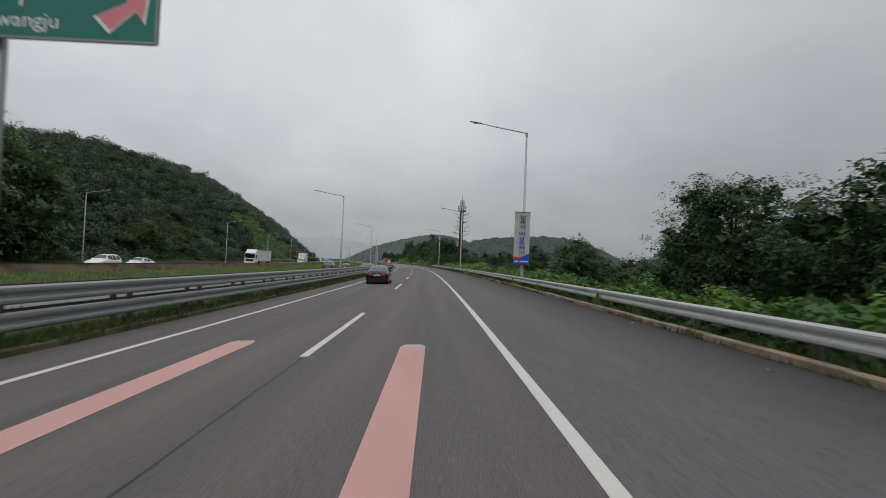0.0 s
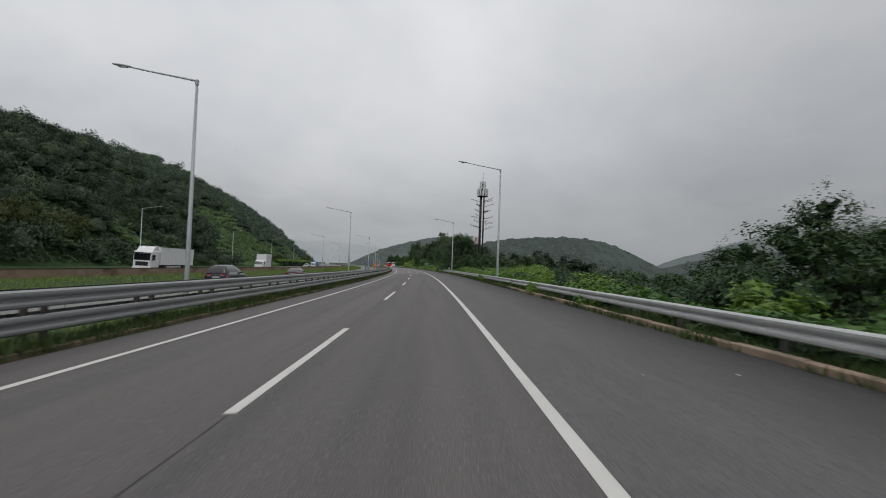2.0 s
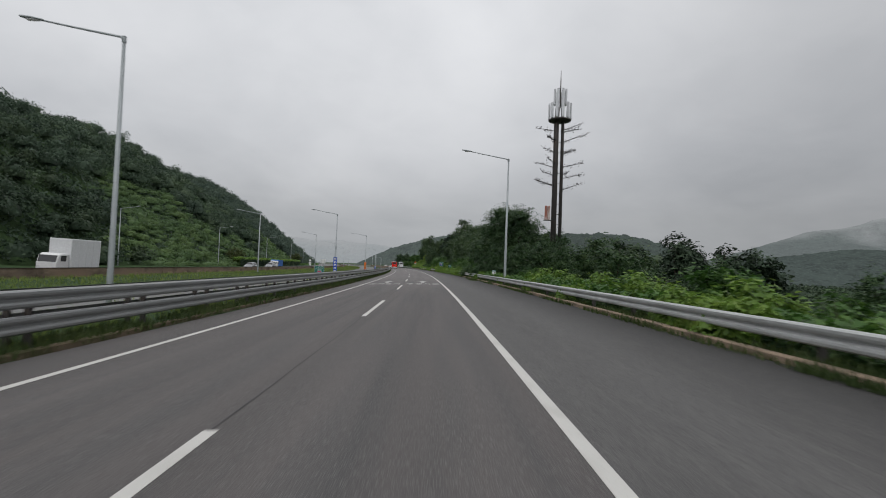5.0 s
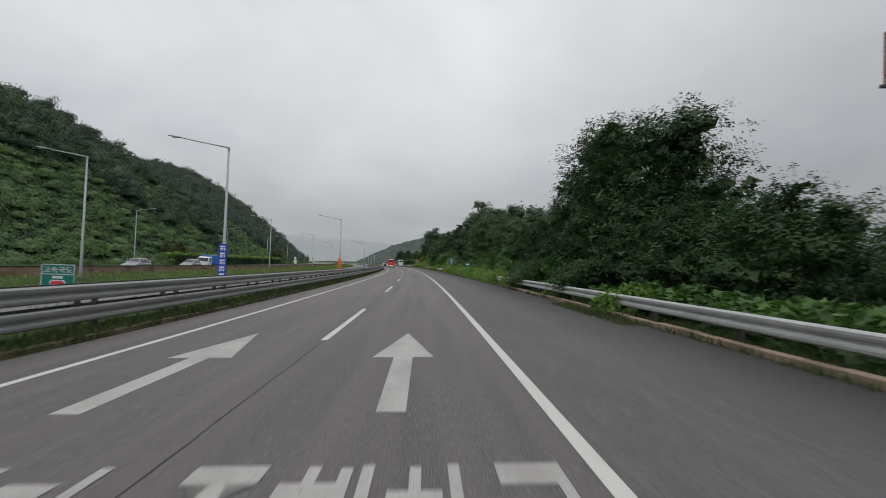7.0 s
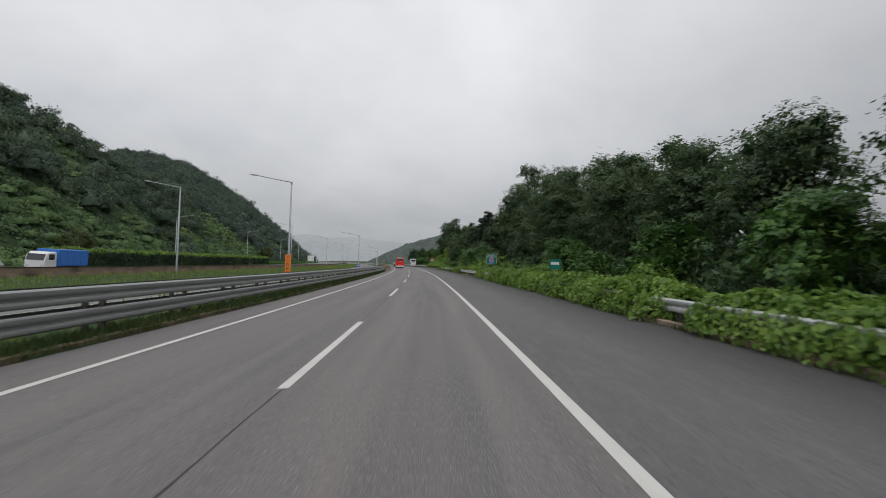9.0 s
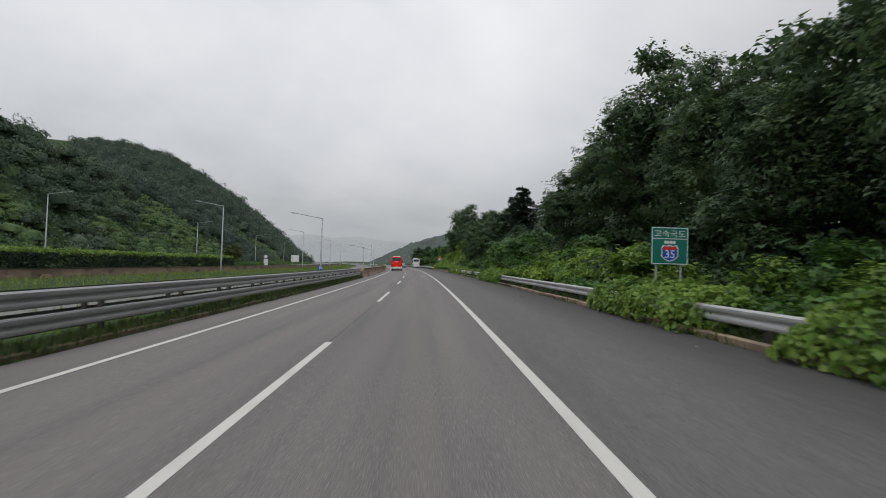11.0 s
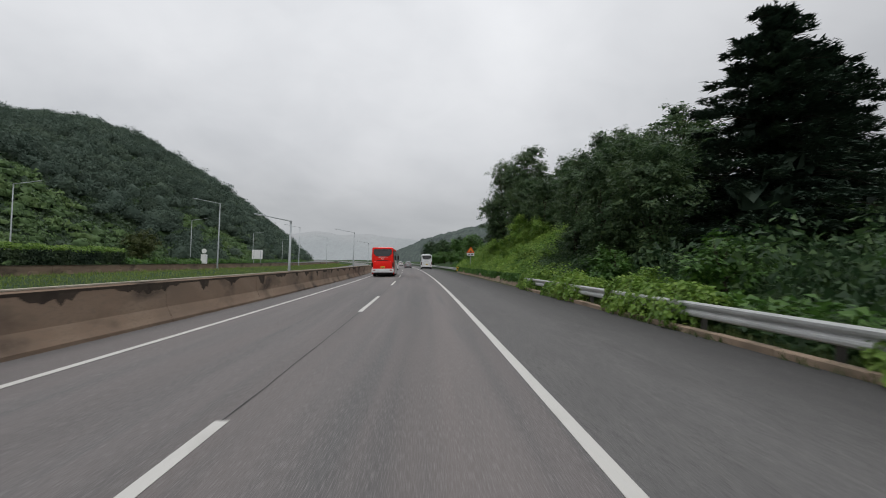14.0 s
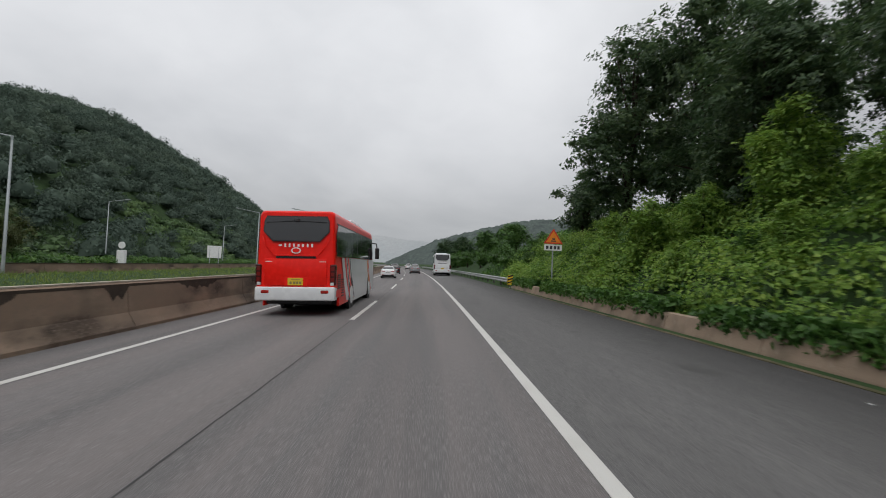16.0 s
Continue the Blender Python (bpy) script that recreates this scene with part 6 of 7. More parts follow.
part("bracket", box(-1.3, 2.9, -0.06, 0.10, 6.5, 6.62, 0.01), M["steel_pole"], sg)
part("bracket", box(-1.3, 2.9, -0.06, 0.10, 7.5, 7.62, 0.01), M["steel_pole"], sg)

# cloth banner on the first lamp
bn = empty("banner", at(6.71, 39.4, 0, 0, False), "white cloth banner with dark blue Korean lettering on a lamp pole", "banner")
bm = bmesh.new()
grid = []
for j in range(17):
    row = []
    for i in range(5):
        u, v = i / 4 - 0.5, j / 16
        row.append(bm.verts.new((u * 1.14, -0.16 + 0.025 * math.sin(v * 9 + u * 2), 1.62 + v * 3.82)))
    grid.append(row)
for a, b in zip(grid, grid[1:]):
    for k in range(4):
        bm.faces.new((a[k], a[k + 1], b[k + 1], b[k]))
bmesh.ops.solidify(bm, geom=bm.faces[:], thickness=0.006)
part("cloth", bm, M["cloth"], bn)
for z in (1.60, 5.46):
    part("rod", tube([(-0.62, -0.15, z), (0.62, -0.15, z)], 0.022, 8), M["steel_dark"], bn)
    part("clamp", box(0.05, 0.25, -0.15, 0.0, z - 0.04, z + 0.04, 0.005), M["steel"], bn)
for i, ch in enumerate("정체시 비상등켜기"):
    if ch != " ":
        z = 5.06 - (i * 0.345 if i < 3 else 3 * 0.345 + 0.16 + (i - 4) * 0.345)
        put(part("letter", letters(ch, 0.31, M["sign_blue"] if i > 3 else M["bars"], 0.0, 0.42, 0.022), None, bn), 0, -0.205, z)
part("blue_band", plate([(-0.565, 1.63), (0.565, 1.63), (0.565, 2.38), (0.35, 2.36), (0.1, 2.18), (-0.25, 1.98), (-0.565, 2.02)], 0.196, 0.199, Matrix.Rotation(radians(90), 4, "X")), M["sign_blue"], bn, "blue printed band")
part("red_band", plate([(-0.565, 2.02), (-0.25, 1.99), (0.1, 2.19), (0.22, 2.27), (-0.1, 2.16), (-0.35, 2.15), (-0.565, 2.2)], 0.197, 0.2, Matrix.Rotation(radians(90), 4, "X")), M["sign_red"], bn, "red printed wave")
for a, b in ((-0.48, -0.22), (-0.12, 0.5)):
    part("bar", plate([(a, 1.78), (b, 1.78), (b, 1.88), (a, 1.88)], 0.2, 0.203, Matrix.Rotation(radians(90), 4, "X")), M["sign_white"], bn)

# narrow signs strapped to median lamps
for x, y, z0, z1, mat, lab in ((-13.9, 200.15, 0.55, 3.05, "sign_blue", "narrow blue sign board with white bars on a lamp"),
                               (-13.9, 259.65, 0.55, 2.6, "sign_orange", "narrow orange sign board with dark bars on a lamp"),
                               (-13.2, 320.05, 0.4, 1.5, "sign_blue", "narrow blue sign board on a lamp pole")):
    s = empty("pole_sign", at(x, y, 0, 0, False), lab, "sign")
    w = 0.56
    part("panel", box(-w / 2, w / 2, -0.06, -0.02, z0, z1, 0.008), M[mat], s)
    for zz in (z0 + 0.2, z1 - 0.2):
        part("strap", box(-0.13, 0.13, -0.03, 0.26, zz - 0.02, zz + 0.02, 0.004), M["steel"], s)
    n = 5 if z1 - z0 > 1.5 else 2
    for k in range(n):
        zc = z1 - (k + 0.6) * (z1 - z0) / (n + 0.2)
        hh = (z1 - z0) / (n + 0.2) * 0.34
        col = M["sign_white"] if mat == "sign_blue" else (M["bars"] if k in (2, 3) else M["sign_red"])
        part("bar", box(-0.17, 0.17, -0.064, -0.061, zc + hh * 0.35, zc + hh), col, s)
        part("bar", box(-0.17, 0.05, -0.064, -0.061, zc - hh * 0.3, zc + hh * 0.1), col, s)
        part("bar", box(0.10, 0.17, -0.064, -0.061, zc - hh, zc + hh * 0.1), col, s)
        part("bar", box(-0.17, 0.02, -0.064, -0.061, zc - hh, zc - hh * 0.55), col, s)

# distance marker, seen above the rail
mk = empty("distance_marker", at(7.0, 170.7, 0, 0, False), "small white distance marker with a teal band on a post", "sign")
part("panel", box(-0.17, 0.17, -0.03, 0.0, 0.92, 1.28, 0.006), M["sign_white"], mk)
part("band", box(-0.155, 0.155, -0.034, -0.031, 1.11, 1.265), M["sign_teal"], mk, "teal band")
for k in (-0.095, 0.0, 0.095):
    part("bar", box(k - 0.032, k + 0.032, -0.038, -0.0345, 1.135, 1.235), M["sign_white"], mk)
part("bar", box(0.03, 0.11, -0.034, -0.031, 0.95, 1.07), M["bars"], mk)
part("post", tube([(0, 0.03, -0.4), (0, 0.03, 1.2)], 0.03, 8), M["steel_pole"], mk)
mk2 = empty("route_board", at(7.3, 238.5, 0, 0, False), "small blue-green board on a post behind the guardrail", "sign")
part("panel", box(-0.35, 0.35, -0.03, 0.0, 1.35, 1.95, 0.006), M["sign_green"], mk2)
part("bar", box(-0.25, 0.25, -0.034, -0.031, 1.62, 1.78), M["sign_white"], mk2)
part("post", tube([(0, 0.03, -0.4), (0, 0.03, 1.9)], 0.03, 8), M["steel_pole"], mk2)

# warning triangle on the bank
wt = empty("warning_sign", at(7.45, 390, 0, 0, False), "orange triangular warning sign with a white plate below", "road sign")
rot = Matrix.Rotation(radians(90), 4, "X")
part("rim", plate([(-0.56, 2.98), (0.56, 2.98), (0.0, 3.86)], 0.0, 0.02, rot), M["sign_red"], wt)
part("panel", plate([(-0.44, 3.05), (0.44, 3.05), (0.0, 3.72)], 0.018, 0.026, rot), M["sign_orange"], wt)
part("bar", box(-0.14, 0.14, -0.03, -0.0265, 3.10, 3.17), M["bars"], wt)
part("bar", box(-0.07, 0.09, -0.03, -0.0265, 3.21, 3.30), M["bars"], wt)
part("plate", box(-0.52, 0.52, -0.02, 0.0, 2.58, 2.93, 0.006), M["sign_white"], wt)
for k in (-0.34, -0.12, 0.12, 0.32):
    part("bar", box(k - 0.07, k + 0.07, -0.024, -0.021, 2.66, 2.85), M["bars"], wt)
part("post", tube([(0, 0.04, -0.3), (0, 0.04, 3.7)], 0.04, 8), M["steel_pole"], wt)
# chevron marker at the rail's new start
cv = empty("chevron_marker", at(6.55, 398.5, 0, 0, False), "yellow and black striped marker at the end of the guardrail", "road sign")
part("panel", box(-0.2, 0.2, -0.03, 0.0, 0.25, 0.95, 0.006), M["sign_yellow"], cv)
for k in range(3):
    z = 0.34 + k * 0.22
    part("stripe", plate([(-0.19, z), (0.19, z + 0.12), (0.19, z + 0.22), (-0.19, z + 0.10)], 0.031, 0.034, rot), M["black"], cv)
part("post", tube([(0, 0.02, -0.3), (0, 0.02, 0.9)], 0.03, 8), M["steel_pole"], cv)
# equipment boxes by the opposite road
eb = empty("sign_back", at(-46.5, 476, 0.55, 0, False), "pale grey back of a road sign on two posts", "sign")
part("panel", box(-1.6, 1.6, -0.05, 0.05, 1.6, 4.4, 0.03), M["sign_white"], eb)
for k in (-1, 1):
    part("post", tube([(k, 0, -0.3), (k, 0, 4.2)], 0.08, 8), M["steel_pole"], eb)
eb = empty("equipment_post", at(-53.2, 449, 0.55, 0, False), "pale equipment cabinet with a round sign above", "cabinet")
part("cabinet", box(-0.7, 0.7, -0.4, 0.4, 0, 2.4, 0.05), M["sign_white"], eb)
part("disc", disc((0, -0.1, 3.3), (0, 1, 0), 0.62, 0.05, 24), M["sign_white"], eb)
part("post", tube([(0, 0, 2.3), (0, 0, 3.6)], 0.05, 8), M["steel_pole"], eb)

# ---------------------------------------------------------------- telecom mast dressed as a tree
MAST_FOOT = land(15.6, 179.0)
tw = empty("telecom_mast", Matrix.Translation(rw(15.6, 179.0, MAST_FOOT)), "tall dark telecom mast with antennas and artificial branches", "mast")
g0 = 24.2 - MAST_FOOT
part("pole", tube([(-0.38, 0, -0.5), (-0.38, 0, g0 - 5), (-0.3, 0, g0 - 3)], [0.34, 0.30, 0.26], 14), M["steel_dark"], tw, smooth=True)
part("pole", tube([(0.42, 0.1, -0.5), (0.42, 0.1, g0 - 5), (0.3, 0.1, g0 - 3)], [0.22, 0.19, 0.17], 12), M["steel_dark"], tw, smooth=True)
for k in range(16):
    z = 1.5 + k * 1.25
    part("rung", tube([(-0.38, 0, z), (0.42, 0.1, z + 0.1)], 0.035, 6), M["steel_dark"], tw)
part("platform", disc((0, 0, g0 - 4.55), (0, 0, 1), 1.35, 0.14, 20, 0.02), M["steel_dark"], tw)
for k in range(12):
    a = k * math.pi / 6
    part("antenna", merge(bmesh.new(), box(-0.16, 0.16, -0.09, 0.09, -0.95, 0.95, 0.03), Matrix.Translation((math.cos(a) * 1.32, math.sin(a) * 1.32, g0 - 3.5)) @ Matrix.Rotation(a + math.pi / 2, 4, "Z")), M["alloy"], tw, "pale grey panel antenna")
for k in range(8):
    a = k * math.pi / 4 + 0.2
    part("antenna", merge(bmesh.new(), box(-0.15, 0.15, -0.09, 0.09, -0.95, 0.95, 0.03), Matrix.Translation((math.cos(a) * 0.72, math.sin(a) * 0.72, g0 - 1.7)) @ Matrix.Rotation(a + math.pi / 2, 4, "Z")), M["alloy"], tw, "pale grey panel antenna")
part("finial", tube([(0, 0, g0 - 3), (0, 0, g0 + 0.2), (0, 0, g0 + 1.6)], [0.09, 0.06, 0.02], 8), M["steel_dark"], tw)
rg2 = np.random.default_rng(9)
for k in range(18):
    z = g0 - 6.0 - (k // 3) * 1.35 + rg2.uniform(-0.3, 0.3)
    s = -1 if k % 2 else 1
    a = rg2.uniform(-0.7, 0.7)
    ln = rg2.uniform(1.5, 3.3)
    tip = Vector((s * math.cos(a) * ln, math.sin(a) * ln, z + rg2.uniform(0.1, 0.9)))
    br = part("branch", tube([(s * 0.35, 0, z), tuple(tip)], [0.045, 0.02], 5), M["steel_dark"], tw)
    u = rg2.random(70)
    p = np.outer(u, np.array(tip) - np.array([s * 0.35, 0, z])) * 1.05 + np.array([s * 0.35, 0, z]) + rg2.normal(size=(70, 3)) * 0.13
    v, t = leaf_arrays(p, 0.20, rg2, 0.4, 0.5)
    part("plastic_leaves", mesh_numpy("plastic_leaves", v, t, M["steel_dark"]), None, br, "dark artificial leaves")
for k in range(2):
    part("antenna", merge(bmesh.new(), box(-0.15, 0.15, -0.09, 0.09, -0.85, 0.85, 0.03), Matrix.Translation((-1.05 - 0.34 * k, -0.2, 8.35 - MAST_FOOT))), M["rusty_white"], tw, "white panel antenna streaked with rust")
part("bracket", box(-1.7, -0.3, -0.25, -0.15, 7.4 - MAST_FOOT, 7.5 - MAST_FOOT, 0.01), M["steel_dark"], tw)

# ---------------------------------------------------------------- vehicles
def smooth_table(us, vals, u):
    v = np.interp(u, us, vals)
    return float((np.interp(u - 0.012, us, vals) + 2 * v + np.interp(u + 0.012, us, vals)) / 4)


SEDAN = dict(
    L=4.57, rear=0.215, front=0.805, r=0.322,
    u=(0.0, 0.008, 0.03, 0.09, 0.2, 0.4, 0.62, 0.74, 0.85, 0.94, 0.985, 1.0),
    w=(0.72, 0.79, 0.86, 0.89, 0.90, 0.90, 0.90, 0.90, 0.885, 0.84, 0.72, 0.58),
    bot=(0.40, 0.31, 0.24, 0.20, 0.18, 0.17, 0.17, 0.17, 0.18, 0.20, 0.24, 0.30),
    belt=(0.80, 0.88, 0.92, 0.93, 0.93, 0.92, 0.91, 0.89, 0.80, 0.70, 0.60, 0.52),
    deck=(0.88, 0.99, 1.03, 1.03, 1.01, 0.99, 0.98, 0.97, 0.88, 0.77, 0.66, 0.56),
    gu=(0.085, 0.14, 0.24, 0.34, 0.47, 0.56, 0.64, 0.75, 0.79), gz=(1.00, 1.08, 1.27, 1.40, 1.445, 1.42, 1.30, 1.02, 0.93),
    gw=(0.62, 0.74, 0.80, 0.82, 0.82, 0.82, 0.82, 0.82, 0.80),
    side=((0.215, 0.265, 0.33, 0.10), (0.275, 0.415, 0.50, 0.06), (0.432, 0.60, 0.50, 0.06)), back=(0.135, 0.325), screen=(0.585, 0.74), doors=(0.27, 0.425, 0.62))
WAGON = dict(
    L=4.75, rear=0.215, front=0.80, r=0.36,
    u=(0.0, 0.008, 0.03, 0.09, 0.2, 0.4, 0.62, 0.74, 0.85, 0.94, 0.985, 1.0),
    w=(0.78, 0.85, 0.91, 0.93, 0.94, 0.94, 0.94, 0.94, 0.93, 0.89, 0.80, 0.66),
    bot=(0.46, 0.38, 0.32, 0.28, 0.25, 0.24, 0.24, 0.24, 0.25, 0.27, 0.30, 0.36),
    belt=(0.95, 1.02, 1.06, 1.07, 1.07, 1.06, 1.05, 1.03, 0.95, 0.85, 0.75, 0.66),
    deck=(1.00, 1.08, 1.12, 1.13, 1.13, 1.12, 1.12, 1.10, 1.03, 0.93, 0.82, 0.70),
    gu=(0.012, 0.04, 0.085, 0.16, 0.35, 0.50, 0.58, 0.70, 0.74), gz=(1.06, 1.45, 1.68, 1.75, 1.77, 1.74, 1.66, 1.22, 1.06),
    gw=(0.76, 0.83, 0.86, 0.87, 0.87, 0.87, 0.87, 0.87, 0.84),
    side=((0.10, 0.24, 0.50, 0.08), (0.255, 0.40, 0.52, 0.06), (0.415, 0.585, 0.52, 0.06)), back=(0.022, 0.078), screen=(0.565, 0.69), doors=(0.25, 0.41, 0.60))
HATCH = dict(WAGON, L=4.35)


def body_point(c, u, s):
    """Right side of the body shell at u (rear to front) and s (sill to middle of the lid)."""
    w, zb, zt, zd = (smooth_table(c["u"], c[k], u) for k in ("w", "bot", "belt", "deck"))
    y = (u - 0.5) * c["L"]
    for hub in ("rear", "front"):
        dy = y - (c[hub] - 0.5) * c["L"]
        ra = c["r"] + 0.05
        if abs(dy) < ra:
            zb = max(zb, c["r"] + math.sqrt(ra * ra - dy * dy))
    zb = min(zb, zt - 0.08)
    zm = zb + 0.45 * (zt - zb)
    pts = ((w - 0.05, zb), (w - 0.005, zb + 0.3 * (zm - zb)), (w, zm), (w - 0.012, zm + 0.55 * (zt - zm)), (w - 0.035, zt - 0.03), (w - 0.085, zt + 0.012), (w * 0.6, zd - 0.012), (0.0, zd))
    ss = (0.0, 0.12, 0.3, 0.46, 0.58, 0.66, 0.82, 1.0)
    return Vector((np.interp(s, ss, [q[0] for q in pts]), y, np.interp(s, ss, [q[1] for q in pts])))


def roof_point(c, u, s):
    """Right side of the greenhouse, from the belt to the middle of the roof."""
    zb = smooth_table(c["u"], c["belt"], u)
    z, w = smooth_table(c["gu"], c["gz"], u), smooth_table(c["gu"], c["gw"], u)
    h = max(0.012, z - zb)
    pts = ((w, zb), (w - 0.10 * h / 0.5, zb + 0.5 * h), (w - 0.26 * h / 0.5, zb + 0.88 * h), (w - 0.34 * h / 0.5, zb + 0.965 * h), (0.0, z))
    ss = (0.0, 0.3, 0.55, 0.68, 1.0)
    return Vector((np.interp(s, ss, [max(0.02 if i < 4 else 0, q[0]) for i, q in enumerate(pts)]), (u - 0.5) * c["L"], np.interp(s, ss, [q[1] for q in pts])))


def patch(fn, c, us, ss, off=0.0, both=True, mirror_only=False):
    """A skin between two ranges, lifted a little off the surface; on both sides."""
    bm = bmesh.new()
    for sign in ((1, -1) if both else ((-1,) if mirror_only else (1,))):
        grid = []
        for u in us:
            row = []
            for s in ss:
                p = fn(c, u, s)
                if off:
                    du, ds = fn(c, min(u + 0.004, 1), s) - fn(c, max(u - 0.004, 0), s), fn(c, u, min(s + 0.01, 1)) - fn(c, u, max(s - 0.01, 0))
                    n = du.cross(ds)
                    if n.length > 1e-9:
                        n.normalize()
                        if n.dot(p - Vector((0, p.y, 0.7))) < 0:
                            n = -n
                        p = p + n * off
                row.append(bm.verts.new((p.x * sign, p.y, p.z)))
            grid.append(row)
        for a, b in zip(grid, grid[1:]):
            for k in range(len(ss) - 1):
                f = (a[k], b[k], b[k + 1], a[k + 1])
                bm.faces.new(f if sign > 0 else f[::-1])
    bmesh.ops.remove_doubles(bm, verts=bm.verts[:], dist=0.0005)
    bmesh.ops.recalc_face_normals(bm, faces=bm.faces[:])
    return bm


def span(a, b, n):
    return [a + (b - a) * i / (n - 1) for i in range(n)]


def wheel(parent, x, y, r, width, detail=True):
    s = 1 if x > 0 else -1
    bm = bmesh.new()
    prof = [(0.74, -0.5), (0.93, -0.5), (0.985, -0.40), (1.0, -0.2), (1.0, 0.2), (0.985, 0.40), (0.93, 0.5), (0.74, 0.5)]
    n = 28
    rings = [[bm.verts.new((x + px * width, y + math.cos(2 * math.pi * k / n) * r * pr, r + math.sin(2 * math.pi * k / n) * r * pr)) for k in range(n)] for pr, px in prof]
    for a, b in zip(rings, rings[1:]):
        for k in range(n):
            bm.faces.new((a[k], a[(k + 1) % n], b[(k + 1) % n], b[k]))
    bmesh.ops.recalc_face_normals(bm, faces=bm.faces[:])
    w = part("wheel", disc((x, y, r), (1, 0, 0), r * 0.73, width * 0.60, 24), M["black"], parent)
    part("tyre", bm, M["rubber"], w, "black rubber tyre", True)
    rim = bmesh.new()
    ring = [(0.70, 0.47), (0.76, 0.49), (0.765, 0.43), (0.70, 0.38)]
    rr = [[rim.verts.new((x + s * px * width, y + math.cos(2 * math.pi * k / n) * r * pr, r + math.sin(2 * math.pi * k / n) * r * pr)) for k in range(n)] for pr, px in ring]
    for a, b in zip(rr, rr[1:] + rr[:1]):
        for k in range(n):
            rim.faces.new((a[k], a[(k + 1) % n], b[(k + 1) % n], b[k]))
    if detail:
        for k in range(5):
            for d in (-0.13, 0.13):
                a = 2 * math.pi * k / 5 + 0.3
                c0, c1 = a + d * 0.4, a + d * 1.5
                pts = [(math.cos(c0 - 0.10) * 0.13, math.sin(c0 - 0.10) * 0.13), (math.cos(c1 - 0.085) * 0.72, math.sin(c1 - 0.085) * 0.72), (math.cos(c1 + 0.085) * 0.72, math.sin(c1 + 0.085) * 0.72), (math.cos(c0 + 0.5) * 0.13, math.sin(c0 + 0.5) * 0.13)]
                m = Matrix(((0, 0, s, x + s * width * 0.42), (1, 0, 0, y), (0, 1, 0, r), (0, 0, 0, 1)))
                merge(rim, plate([(p * r, q * r) for p, q in pts], -0.014, 0.014), m)
    merge(rim, disc((x + s * width * 0.43, y, r), (1, 0, 0), r * 0.16, 0.05, 16))
    bmesh.ops.recalc_face_normals(rim, faces=rim.faces[:])
    part("rim", rim, M["alloy"], w, "five-spoke alloy rim")
    return w


def band(c, us, low, high, sign):
    """A strip on the flank whose lower and upper edges run between two heights."""
    bm = bmesh.new()
    rows = []
    for k, u in enumerate(us):
        f = k / (len(us) - 1)
        z0, z1 = low[0] + (low[1] - low[0]) * f, high[0] + (high[1] - high[0]) * f
        ladder = [body_point(c, u, 0.3 + 0.004 * i) for i in range(120)]
        zs = [p.z for p in ladder]
        row = []
        for i in range(4):
            z = z0 + (z1 - z0) * i / 3
            x = float(np.interp(z, zs, [p.x for p in ladder]))
            row.append(bm.verts.new((sign * (x + 0.007), ladder[0].y - 0.003, z)))
        rows.append(row)
    for a, b in zip(rows, rows[1:]):
        for k in range(3):
            bm.faces.new((a[k], b[k], b[k + 1], a[k + 1]))
    bmesh.ops.recalc_face_normals(bm, faces=bm.faces[:])
    return bm


